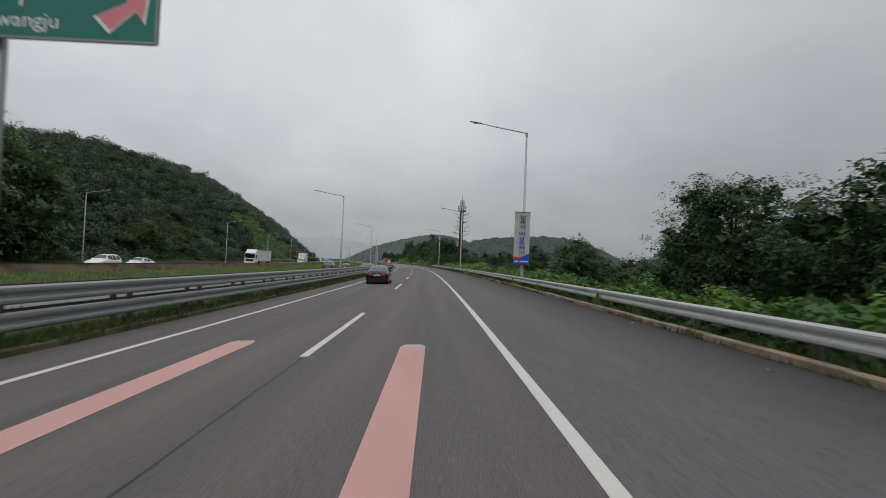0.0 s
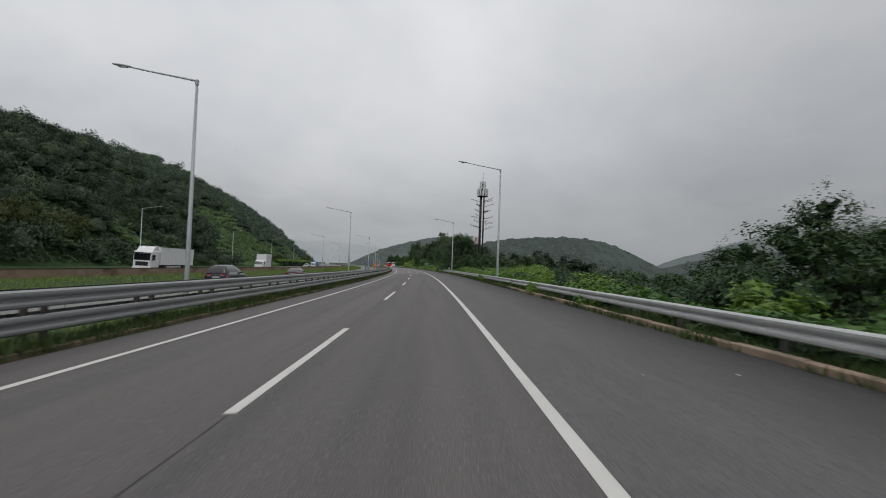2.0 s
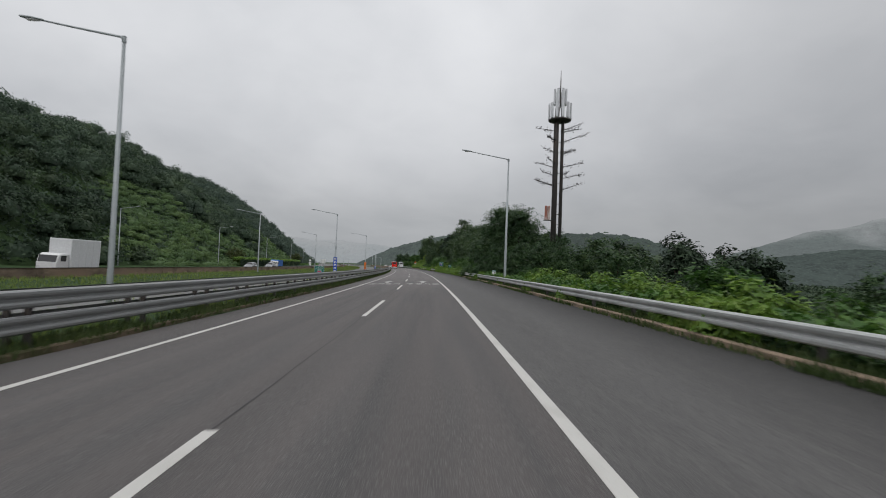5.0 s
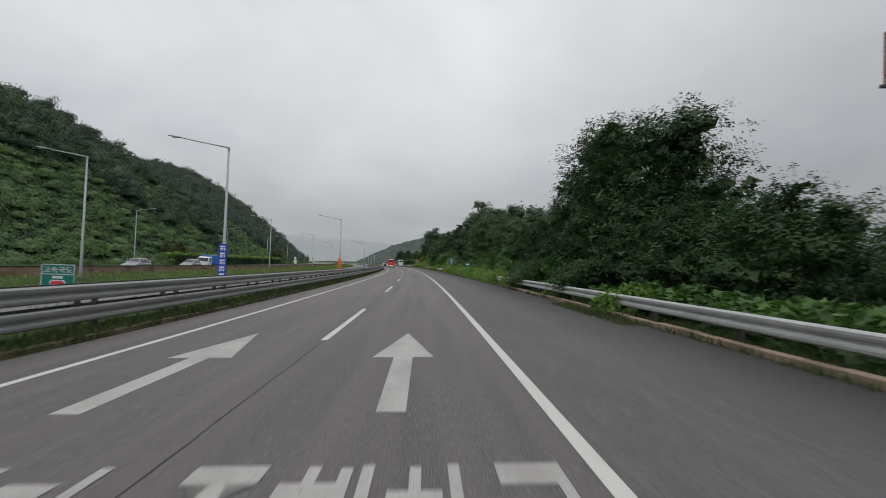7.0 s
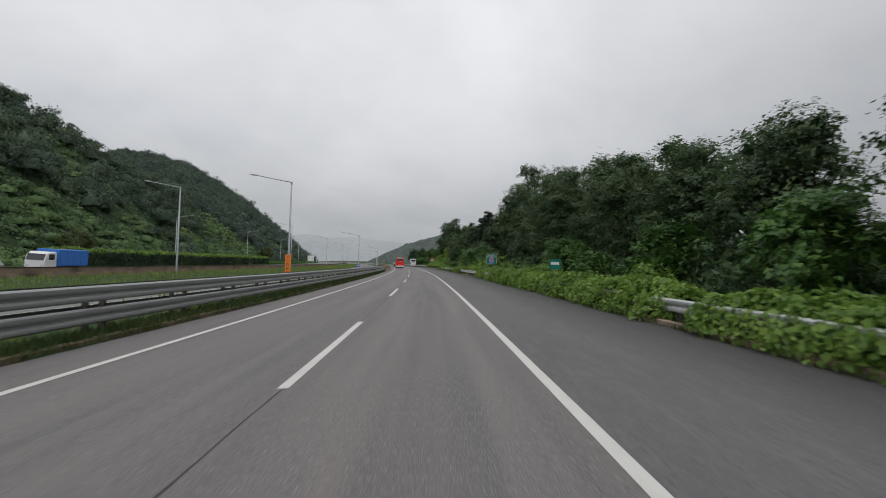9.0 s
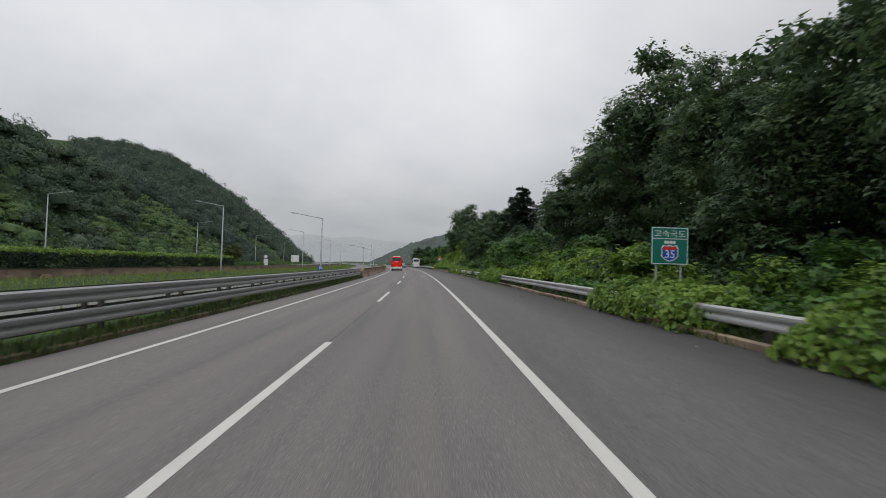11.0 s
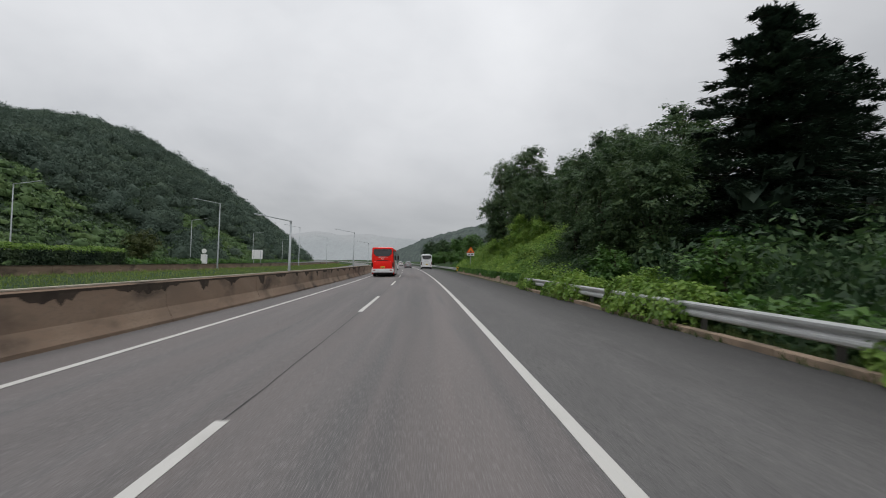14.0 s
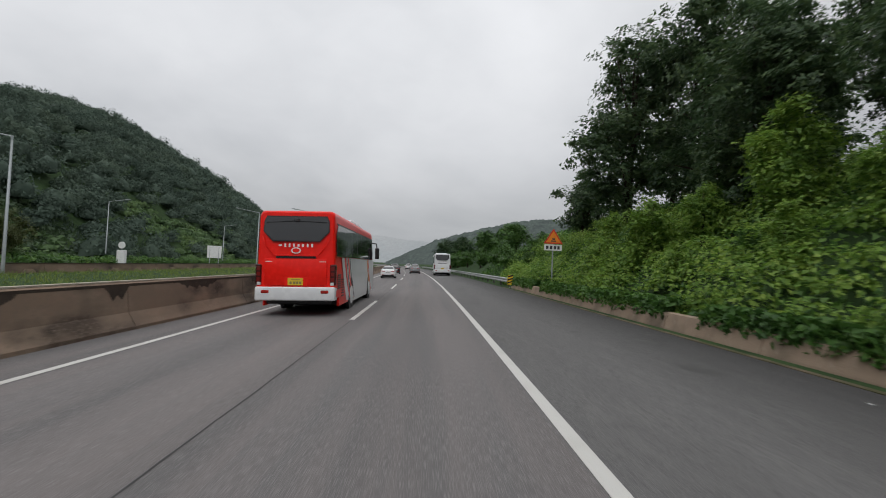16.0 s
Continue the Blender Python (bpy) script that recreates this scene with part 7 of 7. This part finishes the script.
def car(name, m, c, body, label, plate_mat="plate_white", fine=True):
    """A passenger car, rear end at -y."""
    thing = empty(name, m, label, "car")
    L = c["L"]
    n = 84 if fine else 44
    ss = [0.0, 0.06, 0.12, 0.2, 0.3, 0.38, 0.46, 0.52, 0.58, 0.62, 0.66, 0.74, 0.82, 0.9, 1.0]
    shell = patch(body_point, c, [0.0, 0.002, 0.005] + span(0.009, 0.991, n) + [0.995, 1.0], ss)
    for u in (0.0, 1.0):
        loop = [body_point(c, u, s) for s in ss]
        vs = [shell.verts.new((p.x, p.y, p.z)) for p in loop] + [shell.verts.new((-p.x, p.y, p.z)) for p in reversed(loop[:-1])]
        shell.faces.new(vs if u == 0 else vs[::-1])
    bmesh.ops.remove_doubles(shell, verts=shell.verts[:], dist=0.001)
    bmesh.ops.recalc_face_normals(shell, faces=shell.faces[:])
    part("body", shell, M[body], thing, smooth=True)
    g0, g1 = c["gu"][0], c["gu"][-1]
    part("roof", patch(roof_point, c, span(g0, g1, 40), [0, 0.1, 0.2, 0.3, 0.45, 0.55, 0.62, 0.68, 0.8, 0.9, 1.0]), M[body], thing, smooth=True)
    part("underbody", box(-c["w"][4] + 0.12, c["w"][4] - 0.12, -L / 2 + 0.12, L / 2 - 0.12, 0.16, 0.45, 0.03), M["black"], thing)
    for sign in (1, -1):
        for a, b, top, low in c["side"]:
            part("side_window", patch(roof_point, c, span(a, b, 10), span(low, top, 5), 0.008, False, sign < 0), M["glass_side"], thing, "tinted glass", True)
    part("rear_window", patch(roof_point, c, span(*c["back"], 10), span(0.60, 1.0, 7), 0.005), M["glass_dark"], thing, "tinted glass", True)
    part("windscreen", patch(roof_point, c, span(*c["screen"], 8), span(0.60, 1.0, 7), 0.005), M["glass_dark"], thing, "tinted glass", True)
    a, b = c["side"][0][0] - 0.01, c["side"][-1][1] + 0.01
    for sign in (1, -1):
        part("window_trim", patch(roof_point, c, span(a, b, 16), [0.015, 0.05], 0.009, False, sign < 0), M["chrome"], thing, "chrome strip")
        part("sill_trim", patch(body_point, c, span(0.33, 0.70, 12), [0.10, 0.125], 0.007, False, sign < 0), M["chrome"], thing, "bright sill strip")
    # seams, handles and lamps
    for u in c["doors"]:
        for sign in (1, -1):
            part("door_seam", patch(body_point, c, [u - 0.0008, u + 0.0008], span(0.03, 0.6, 8), 0.002, False, sign < 0), M["black"], thing)
    for u in c["doors"][:2]:
        for sign in (1, -1):
            p = body_point(c, u + 0.035, 0.5)
            part("door_handle", merge(bmesh.new(), box(-0.014, 0.018, -0.095, 0.095, -0.016, 0.016, 0.010, None, 2), Matrix.Translation((sign * (p.x + 0.008), p.y, p.z + 0.02))), M["chrome"], thing, "chrome handle")
    for sign in (1, -1):
        lamp = part("tail_lamp", band(c, [0.003, 0.006, 0.012, 0.02, 0.03, 0.042, 0.055, 0.07, 0.085], (0.80, 0.905), (0.895, 0.925), sign), M["red_lens"], thing, "red lens", True)
        part("lamp_strip", band(c, [0.005, 0.012, 0.020, 0.030, 0.045], (0.775, 0.845), (0.80, 0.855), sign), M["clear_lens"], lamp, "clear strip")
        part("rear_lamp", box(min(sign * 0.34, sign * 0.71), max(sign * 0.34, sign * 0.71), -L / 2 - 0.014, -L / 2 + 0.03, c["belt"][0] + 0.0, c["belt"][0] + 0.085, 0.012), M["red_lens"], thing, "red lens")
        part("reverse_lamp", box(min(sign * 0.36, sign * 0.62), max(sign * 0.36, sign * 0.62), -L / 2 - 0.013, -L / 2 + 0.03, c["belt"][0] - 0.028, c["belt"][0] - 0.003, 0.006), M["clear_lens"], thing, "clear lens")
        part("reflector", box(min(sign * 0.42, sign * 0.76), max(sign * 0.42, sign * 0.76), -L / 2 - 0.014, -L / 2 + 0.06, 0.445, 0.475, 0.006), M["red_lens"], thing, "red reflector")
        part("head_lamp", patch(body_point, c, [0.925, 0.945, 0.965, 0.982], span(0.50, 0.64, 4), 0.005, False, sign < 0), M["clear_lens"], thing, "clear lens")
        q = roof_point(c, c["side"][-1][1] - 0.005, 0.05)
        mir = part("mirror", merge(bmesh.new(), box(-0.11, 0.11, -0.055, 0.055, -0.065, 0.065, 0.03, None, 3), Matrix.Translation((sign * (q.x + 0.13), q.y + 0.02, q.z + 0.04))), M[body], thing, smooth=True)
        part("mirror_foot", merge(bmesh.new(), box(-0.06, 0.06, -0.025, 0.025, -0.015, 0.015, 0.006), Matrix.Translation((sign * (q.x + 0.02), q.y + 0.02, q.z + 0.0))), M["black"], mir)
        for hub in ("rear", "front"):
            wheel(thing, sign * (c["w"][4] - 0.115), (c[hub] - 0.5) * L, c["r"], 0.21, fine)
    part("lower_bumper", box(-0.66, 0.66, -L / 2 - 0.006, -L / 2 + 0.1, c["bot"][0] - 0.04, c["bot"][0] + 0.03, 0.012), M["black"], thing)
    zp = (c["belt"][0] + c["bot"][0]) / 2 + 0.09
    pl = part("number_plate", box(-0.26, 0.26, -L / 2 - 0.02, -L / 2 + 0.01, zp - 0.055, zp + 0.055, 0.006), M[plate_mat], thing)
    for k in (-0.18, -0.10, 0.0, 0.09, 0.18):
        part("bar", box(k - 0.028, k + 0.028, -L / 2 - 0.023, -L / 2 - 0.0205, zp - 0.03, zp + 0.03), M["bars"], pl)
    part("emblem", disc((0, -L / 2 - 0.008, zp + 0.12), (0, 1, 0), 0.045, 0.012, 20), M["chrome"], thing, "chrome emblem")
    part("antenna", merge(bmesh.new(), box(-0.02, 0.02, -0.07, 0.05, 0, 0.055, 0.012), Matrix.Translation((0, (c["back"][1] + 0.03 - 0.5) * L, roof_point(c, c["back"][1] + 0.03, 1.0).z - 0.005))), M["black"], thing)
    return thing


def ring_body(w, z0, z1, r, stations, mat_parent, name, mat, label=""):
    """A body with a rounded cross-section, lofted through (y, inset, top) stations."""
    bm = bmesh.new()
    rings = []
    for y, inset, drop in stations:
        pts = []
        ww, zt = w / 2 - inset, z1 - drop
        for cx, cz, a0, rr in ((ww - r, zt - r, 0, r), (-ww + r, zt - r, 90, r), (-ww + 0.06, z0 + 0.06, 180, 0.06), (ww - 0.06, z0 + 0.06, 270, 0.06)):
            for k in range(7):
                a = radians(a0 + 15 * k)
                pts.append(bm.verts.new((cx + rr * math.cos(a), y, cz + rr * math.sin(a))))
        rings.append(pts)
    n = len(rings[0])
    for a, b in zip(rings, rings[1:]):
        for k in range(n):
            bm.faces.new((a[k], a[(k + 1) % n], b[(k + 1) % n], b[k]))
    bm.faces.new(rings[0])
    bm.faces.new(rings[-1])
    bmesh.ops.recalc_face_normals(bm, faces=bm.faces[:])
    return part(name, bm, mat, mat_parent, label, False)


def coach(m, main, rear_low, label, livery=True):
    """A touring coach, rear end at y = 0."""
    thing = empty("coach", m, label, "bus")
    W, H = 2.49, 3.46
    ring_body(W, 0.68, H, 0.17, [(0.0, 0.06, 0.07), (0.03, 0.03, 0.035), (0.09, 0.008, 0.01), (0.2, 0, 0), (11.3, 0, 0), (11.7, 0.03, 0.05), (11.9, 0.09, 0.14), (12.0, 0.20, 0.30)], thing, "body", M[main])
    part("rear_bumper", box(-1.24, 1.24, -0.085, 0.38, 0.62, 1.05, 0.05, None, 3), M["bus_white"], thing, "white bumper", True)
    rot = Matrix.Rotation(radians(90), 4, "X")
    part("window_seal", plate([(-1.06, 2.78), (-0.74, 2.47), (0.74, 2.47), (1.06, 2.78), (1.06, 3.14), (0.99, 3.28), (-0.99, 3.28), (-1.06, 3.14)], 0.001, 0.012, rot), M["black"], thing, "black rubber seal")
    part("rear_window", plate([(-1.03, 2.79), (-0.72, 2.50), (0.72, 2.50), (1.03, 2.79), (1.03, 3.12), (0.97, 3.25), (-0.97, 3.25), (-1.03, 3.12)], 0.006, 0.022, rot), M["glass_dark"], thing, "dark tinted glass")
    part("wiper", tube([(-0.98, -0.035, 3.07), (0.0, -0.045, 3.13), (0.98, -0.035, 3.08)], 0.014, 6), M["black"], thing)
    part("camera_housing", box(-0.08, 0.08, -0.10, -0.01, 3.10, 3.21, 0.015), M["black"], thing)
    part("engine_hatch", box(-0.96, 0.96, -0.022, 0.01, 1.10, 1.93, 0.012, None, 2), M[main], thing, "", True)
    # recess shade laid on as a flat black strip
    part("hatch_groove", box(-0.62, 0.62, -0.004, 0.01, 1.945, 2.01, 0.003), M["black"], thing, "black strip standing for the shade in the grip recess")
    part("hatch_grip", box(-0.66, 0.66, -0.045, 0.0, 2.012, 2.055, 0.012, None, 2), M[main], thing, "", True)
    for sx in (1, -1):
        part("crease", tube([(sx * 0.72, -0.012, 2.06), (sx * 0.98, -0.014, 2.38), (sx * 1.06, -0.006, 2.62)], 0.016, 6), M[main], thing, "", True)
    for k, (w0, h0) in zip((-0.50, -0.35, -0.21, -0.07, 0.07, 0.21, 0.36, 0.50), ((0.09, 0.05), (0.05, 0.11), (0.05, 0.11), (0.05, 0.11), (0.06, 0.08), (0.06, 0.09), (0.05, 0.11), (0.06, 0.11))):
        part("bar", box(k - w0 / 2, k + w0 / 2, -0.012, -0.001, 2.35 - h0 / 2, 2.35 + h0 / 2), M["sign_white"] if livery else M["bars"], thing)
    em = disc((0, -0.014, 2.19), (0, 1, 0), 0.10, 0.02, 24)
    for v in em.verts:
        v.co.x *= 1.5
    part("emblem", em, M["sign_white"], thing, "pale oval emblem")
    em = disc((0, -0.026, 2.19), (0, 1, 0), 0.066, 0.008, 24)
    for v in em.verts:
        v.co.x *= 1.7
    part("emblem_field", em, M[main], thing)
    rec = part("plate_recess", box(-0.36, 0.36, -0.028, 0.01, 1.08, 1.36, 0.008), M[main], thing)
    part("number_plate", box(-0.235, 0.235, -0.042, -0.026, 1.10, 1.33, 0.006), M["plate_yellow"], rec, "yellow number plate")
    for k in (-0.14, -0.03, 0.06, 0.15):
        part("bar", box(k - 0.03, k + 0.03, -0.045, -0.0425, 1.14, 1.22), M["bars_soft"], rec)
    part("bar", box(-0.12, 0.14, -0.045, -0.0425, 1.265, 1.285), M["bars_soft"], rec)
    side = {1: Matrix(((0, 0, 1, 0), (1, 0, 0, 0), (0, 1, 0, 0), (0, 0, 0, 1))), -1: Matrix(((0, 0, -1, 0), (1, 0, 0, 0), (0, 1, 0, 0), (0, 0, 0, 1)))}
    for s in (1, -1):
        def slab(name, x0, x1, y0, y1, z0, z1, mat, bevel=0.004, parent=thing, note=""):
            return part(name, box(min(s * x0, s * x1), max(s * x0, s * x1), y0, y1, z0, z1, bevel), M[mat], parent, note)
        lamp = slab("tail_lamp", 1.06, 1.249, -0.014, 0.20, 1.10, 1.76, "lamp_smoked", 0.03, thing, "smoked red lens cluster")
        for z in (1.28, 1.45, 1.62):
            slab("lamp_lens", 1.085, 1.20, -0.020, -0.008, z - 0.06, z + 0.06, "lamp_dark_red", 0.008, lamp, "dark red lens")
        slab("reverse_lamp", 1.08, 1.20, -0.024, 0.05, 1.10, 1.20, "clear_lens", 0.015, lamp, "clear lens")
        slab("fog_lamp", 0.80, 1.04, -0.10, -0.07, 0.85, 0.95, "red_lens", 0.02, thing, "red lens")
        slab("side_marker", 0.74, 0.94, -0.022, -0.006, 1.83, 1.855, "sign_white", 0.002)
        glass = part("side_glass", plate([(0.22, 2.02), (11.25, 2.02), (11.45, 2.35), (11.3, 3.05), (0.55, 3.05), (0.22, 2.72)], 1.243, 1.256, side[s]), M["glass_dark"], thing, "dark tinted glass")
        slab("roof_trim", 1.236, 1.262, 0.40, 11.4, 3.05, 3.09, "black", 0.004, thing, "black roofline strip")
        for k in range(1, 7):
            slab("window_bar", 1.25, 1.2585, 0.55 + k * 1.55, 0.585 + k * 1.55, 2.03, 3.04, "black", 0.001, glass)
        if livery:
            part("white_panel", plate([(1.15, 2.0), (11.75, 2.0), (11.85, 0.48), (2.35, 0.48), (1.75, 1.1)], 1.243, 1.251, side[s]), M["bus_white"], thing, "white side panel")
            for a, wd, col in ((1.75, 0.28, "bus_red"), (2.18, 0.13, "car_navy"), (2.50, 0.24, "bus_red"), (2.95, 0.10, "car_navy"), (8.7, 0.30, "sign_orange"), (9.2, 0.16, "bus_red")):
                part("stripe", plate([(a + 1.35, 0.50), (a + 1.35 + wd, 0.50), (a + 0.55 + wd, 1.15), (a + wd, 1.99), (a, 1.99), (a + 0.55, 1.15)], 1.251, 1.256, side[s]), M[col], thing)
        for k in range(7):
            slab("vent_slat", 1.243, 1.262, 0.40, 0.95, 0.98 + k * 0.07, 1.02 + k * 0.07, "black", 0.002)
            slab("vent_slat", 1.243, 1.262, 1.20, 1.60, 0.70 + k * 0.09, 0.74 + k * 0.09, "black", 0.002)
        slab("skirt", 1.16, 1.238, 0.75, 2.80, 0.40, 0.70, main, 0.02, thing)
        slab("skirt", 1.16, 1.238, 4.10, 8.90, 0.34, 0.62, "bus_white", 0.02, thing)
    for piece in list(thing.children_recursive):
        piece.data.transform(Matrix.Translation((0, 0, -0.12)))
        for v in piece.data.vertices:
            rise = max(0.0, v.co.z - 1.75) / 1.5
            v.co.x *= 1 - 0.055 * rise ** 1.4
            v.co.y += 0.10 * rise ** 2 if v.co.y < 1.0 else 0.0
    # black panel added where only shade falls under the bumper
    part("valance", box(-1.02, 1.02, 0.45, 0.65, 0.36, 0.60, 0.02), M["black"], thing, "black panel standing in for the shade under the bumper")
    for s in (1, -1):
        for y in (3.45, 9.55):
            part("wheel_arch", disc((s * 1.20, y, 0.52), (1, 0, 0), 0.64, 0.11, 28), M["black"], thing)
            wheel(thing, s * 1.105, y, 0.51, 0.30, False)
            part("hub_cover", disc((s * 1.262, y, 0.51), (1, 0, 0), 0.34, 0.05, 24, 0.02), M["bus_white"], thing, "pale wheel cover")
    part("underbody", box(-1.0, 1.0, 1.7, 11.7, 0.24, 0.60, 0.02), M["black"], thing)
    part("air_conditioner", box(-0.90, 0.90, 6.0, 8.9, H - 0.16, H + 0.10, 0.09, None, 3), M["bus_white"], thing, "white roof unit", True)
    arm = part("mirror_arm", tube([(1.15, 11.8, 2.80), (1.38, 12.05, 2.78), (1.42, 12.10, 2.50)], 0.03, 6), M["black"], thing)
    part("mirror", box(1.32, 1.54, 12.02, 12.18, 1.95, 2.55, 0.05, None, 2), M["black"], arm)
    return thing


def box_truck(m, cab, cargo, label, high=3.2):
    """A small lorry with a closed body, front at +y."""
    thing = empty("lorry", m, label, "truck")
    part("cargo_body", box(-1.1, 1.1, -3.4, 1.3, 0.85, high, 0.04), M[cargo], thing)
    for k in range(5):
        part("rib", box(-1.125, 1.125, -3.2 + k * 1.05, -3.13 + k * 1.05, 0.9, high - 0.05), M[cargo], thing)
    ring_body(2.0, 0.55, 2.25, 0.18, [(1.4, 0.02, 0.05), (1.6, 0, 0), (2.4, 0, 0.02), (2.8, 0.03, 0.22), (3.05, 0.06, 0.9)], thing, "cab", M[cab])
    part("windscreen", merge(bmesh.new(), box(-0.86, 0.86, -0.01, 0.01, -0.34, 0.34, 0.004), Matrix.Translation((0, 2.93, 1.68)) @ Matrix.Rotation(radians(19), 4, "X")), M["glass_dark"], thing, "dark glass")
    for s in (1, -1):
        part("side_window", box(min(s * 0.995, s * 1.006), max(s * 0.995, s * 1.006), 1.75, 2.55, 1.45, 2.0), M["glass_dark"], thing, "dark glass")
        part("head_lamp", box(min(s * 0.55, s * 0.88), max(s * 0.55, s * 0.88), 3.0, 3.07, 0.75, 0.95, 0.02), M["clear_lens"], thing, "clear lens")
        for y in (-2.2, 2.2):
            wheel(thing, s * 0.85, y, 0.4, 0.24, False)
    part("chassis", box(-0.5, 0.5, -3.3, 2.9, 0.45, 0.86, 0.02), M["black"], thing)
    part("bumper", box(-1.0, 1.0, 2.95, 3.1, 0.42, 0.66, 0.03), M["black"], thing)
    return thing


def articulated_lorry(m):
    """A white tractor unit with a long box trailer, front end at y = 0."""
    thing = empty("articulated_lorry", m, "white articulated lorry with a long box trailer on the opposite carriageway", "truck")
    ring_body(2.46, 0.75, 3.05, 0.16, [(-2.3, 0.03, 0.02), (-2.1, 0, 0), (-0.45, 0, 0.02), (-0.12, 0.03, 0.10), (0.0, 0.07, 0.35)], thing, "cab", M["car_white"])
    part("roof_spoiler", plate([(-2.25, 3.0), (-0.5, 3.0), (-1.2, 3.62), (-2.25, 3.74)], -1.1, 1.1, Matrix(((0, 0, 1, 0), (1, 0, 0, 0), (0, 1, 0, 0), (0, 0, 0, 1)))), M["car_white"], thing, "white wind deflector")
    part("windscreen", box(-1.08, 1.08, -0.02, 0.02, 1.72, 2.62, 0.01), M["glass_dark"], thing, "dark glass")
    part("sun_visor", box(-1.15, 1.15, -0.05, 0.22, 2.66, 2.80, 0.03), M["black"], thing, "black sun visor")
    part("grille", box(-0.85, 0.85, -0.02, 0.03, 0.98, 1.52, 0.02), M["black"], thing, "black grille")
    part("bumper", box(-1.23, 1.23, -0.2, 0.06, 0.38, 0.80, 0.05, None, 2), M["car_white"], thing, "white bumper", True)
    trailer = part("trailer", box(-1.24, 1.24, -13.4, -2.75, 1.15, 3.62, 0.03), M["bus_white"], thing, "white ribbed box trailer")
    for k in range(11):
        for s in (1, -1):
            part("rib", box(min(s * 1.238, s * 1.262), max(s * 1.238, s * 1.262), -13.3 + k * 1.03, -13.24 + k * 1.03, 1.2, 3.58), M["bus_white"], trailer)
    part("top_rail", box(-1.27, 1.27, -13.42, -2.73, 3.58, 3.65, 0.01), M["alloy"], trailer, "metal edge rail")
    part("skirt_rail", box(-1.27, 1.27, -13.42, -2.73, 1.10, 1.20, 0.01), M["alloy"], trailer, "metal edge rail")
    part("chassis", box(-0.45, 0.45, -13.2, -0.3, 0.62, 1.10, 0.02), M["black"], thing)
    for s in (1, -1):
        part("side_window", box(min(s * 1.225, s * 1.236), max(s * 1.225, s * 1.236), -1.15, -0.30, 1.78, 2.50), M["glass_dark"], thing, "dark glass")
        part("head_lamp", box(min(s * 0.80, s * 1.16), max(s * 0.80, s * 1.16), 0.03, 0.08, 0.50, 0.72, 0.02), M["clear_lens"], thing, "clear lens")
        part("mirror", box(min(s * 1.30, s * 1.50), max(s * 1.30, s * 1.50), -0.25, -0.12, 1.75, 2.45, 0.03), M["black"], thing)
        part("side_guard", box(min(s * 1.16, s * 1.20), max(s * 1.16, s * 1.20), -9.2, -4.6, 0.55, 0.95, 0.01), M["alloy"], thing, "metal side guard")
        for y in (-1.1, -4.0, -10.2, -11.5, -12.7):
            wheel(thing, s * 1.05, y, 0.5, 0.30, False)
    return thing


car("sedan_car", at(-4.02, 44.45), SEDAN, "car_black", "glossy black four-door sedan with red tail lamps")
coach(at(-4.03, 375.6), "bus_red", True, "red touring coach with a white bumper and striped white side")
coach(at(3.6, 437.5, 0, -1.5), "bus_white", False, "white touring coach on the hard shoulder side", False)
car("sedan_car", at(-3.85, 422.5), SEDAN, "car_white", "white sedan driving ahead", fine=False)
car("hatchback_car", at(-0.4, 452), HATCH, "car_grey", "grey hatchback far ahead", fine=False)
car("hatchback_car", at(-3.9, 448), HATCH, "car_navy", "dark hatchback far ahead", fine=False)
car("hatchback_car", at(-0.4, 520), HATCH, "car_white", "white hatchback far ahead", fine=False)
car("estate_car", at(-16.2, 92.1), WAGON, "car_navy", "dark estate car on the carriageway beyond the median", fine=False)
car("sedan_car", at(-16.4, 116), SEDAN, "car_navy", "dark sedan on the carriageway beyond the median", fine=False)
articulated_lorry(at(-39.0, 123, 0.55, 180))
box_truck(at(-36.5, 172, 0.55, 180), "car_white", "bus_white", "white box lorry on the opposite carriageway", 3.7)
box_truck(at(-38.5, 262, 0.55, 180), "car_white", "tarp_blue", "small lorry with a blue tarpaulin on the opposite carriageway", 2.5)
car("estate_car", at(-37.0, 233, 0.55, 180), WAGON, "car_grey", "grey van-like car on the opposite carriageway", fine=False)
car("estate_car", at(-37.0, 250, 0.55, 180), WAGON, "car_grey", "grey estate car on the opposite carriageway", fine=False)
car("estate_car", at(-38.0, 66, 0.55, 180), WAGON, "car_white", "white estate car on the opposite carriageway", fine=False)
car("sedan_car", at(-37.5, 73, 0.55, 180), SEDAN, "car_white", "white sedan on the opposite carriageway", fine=False)
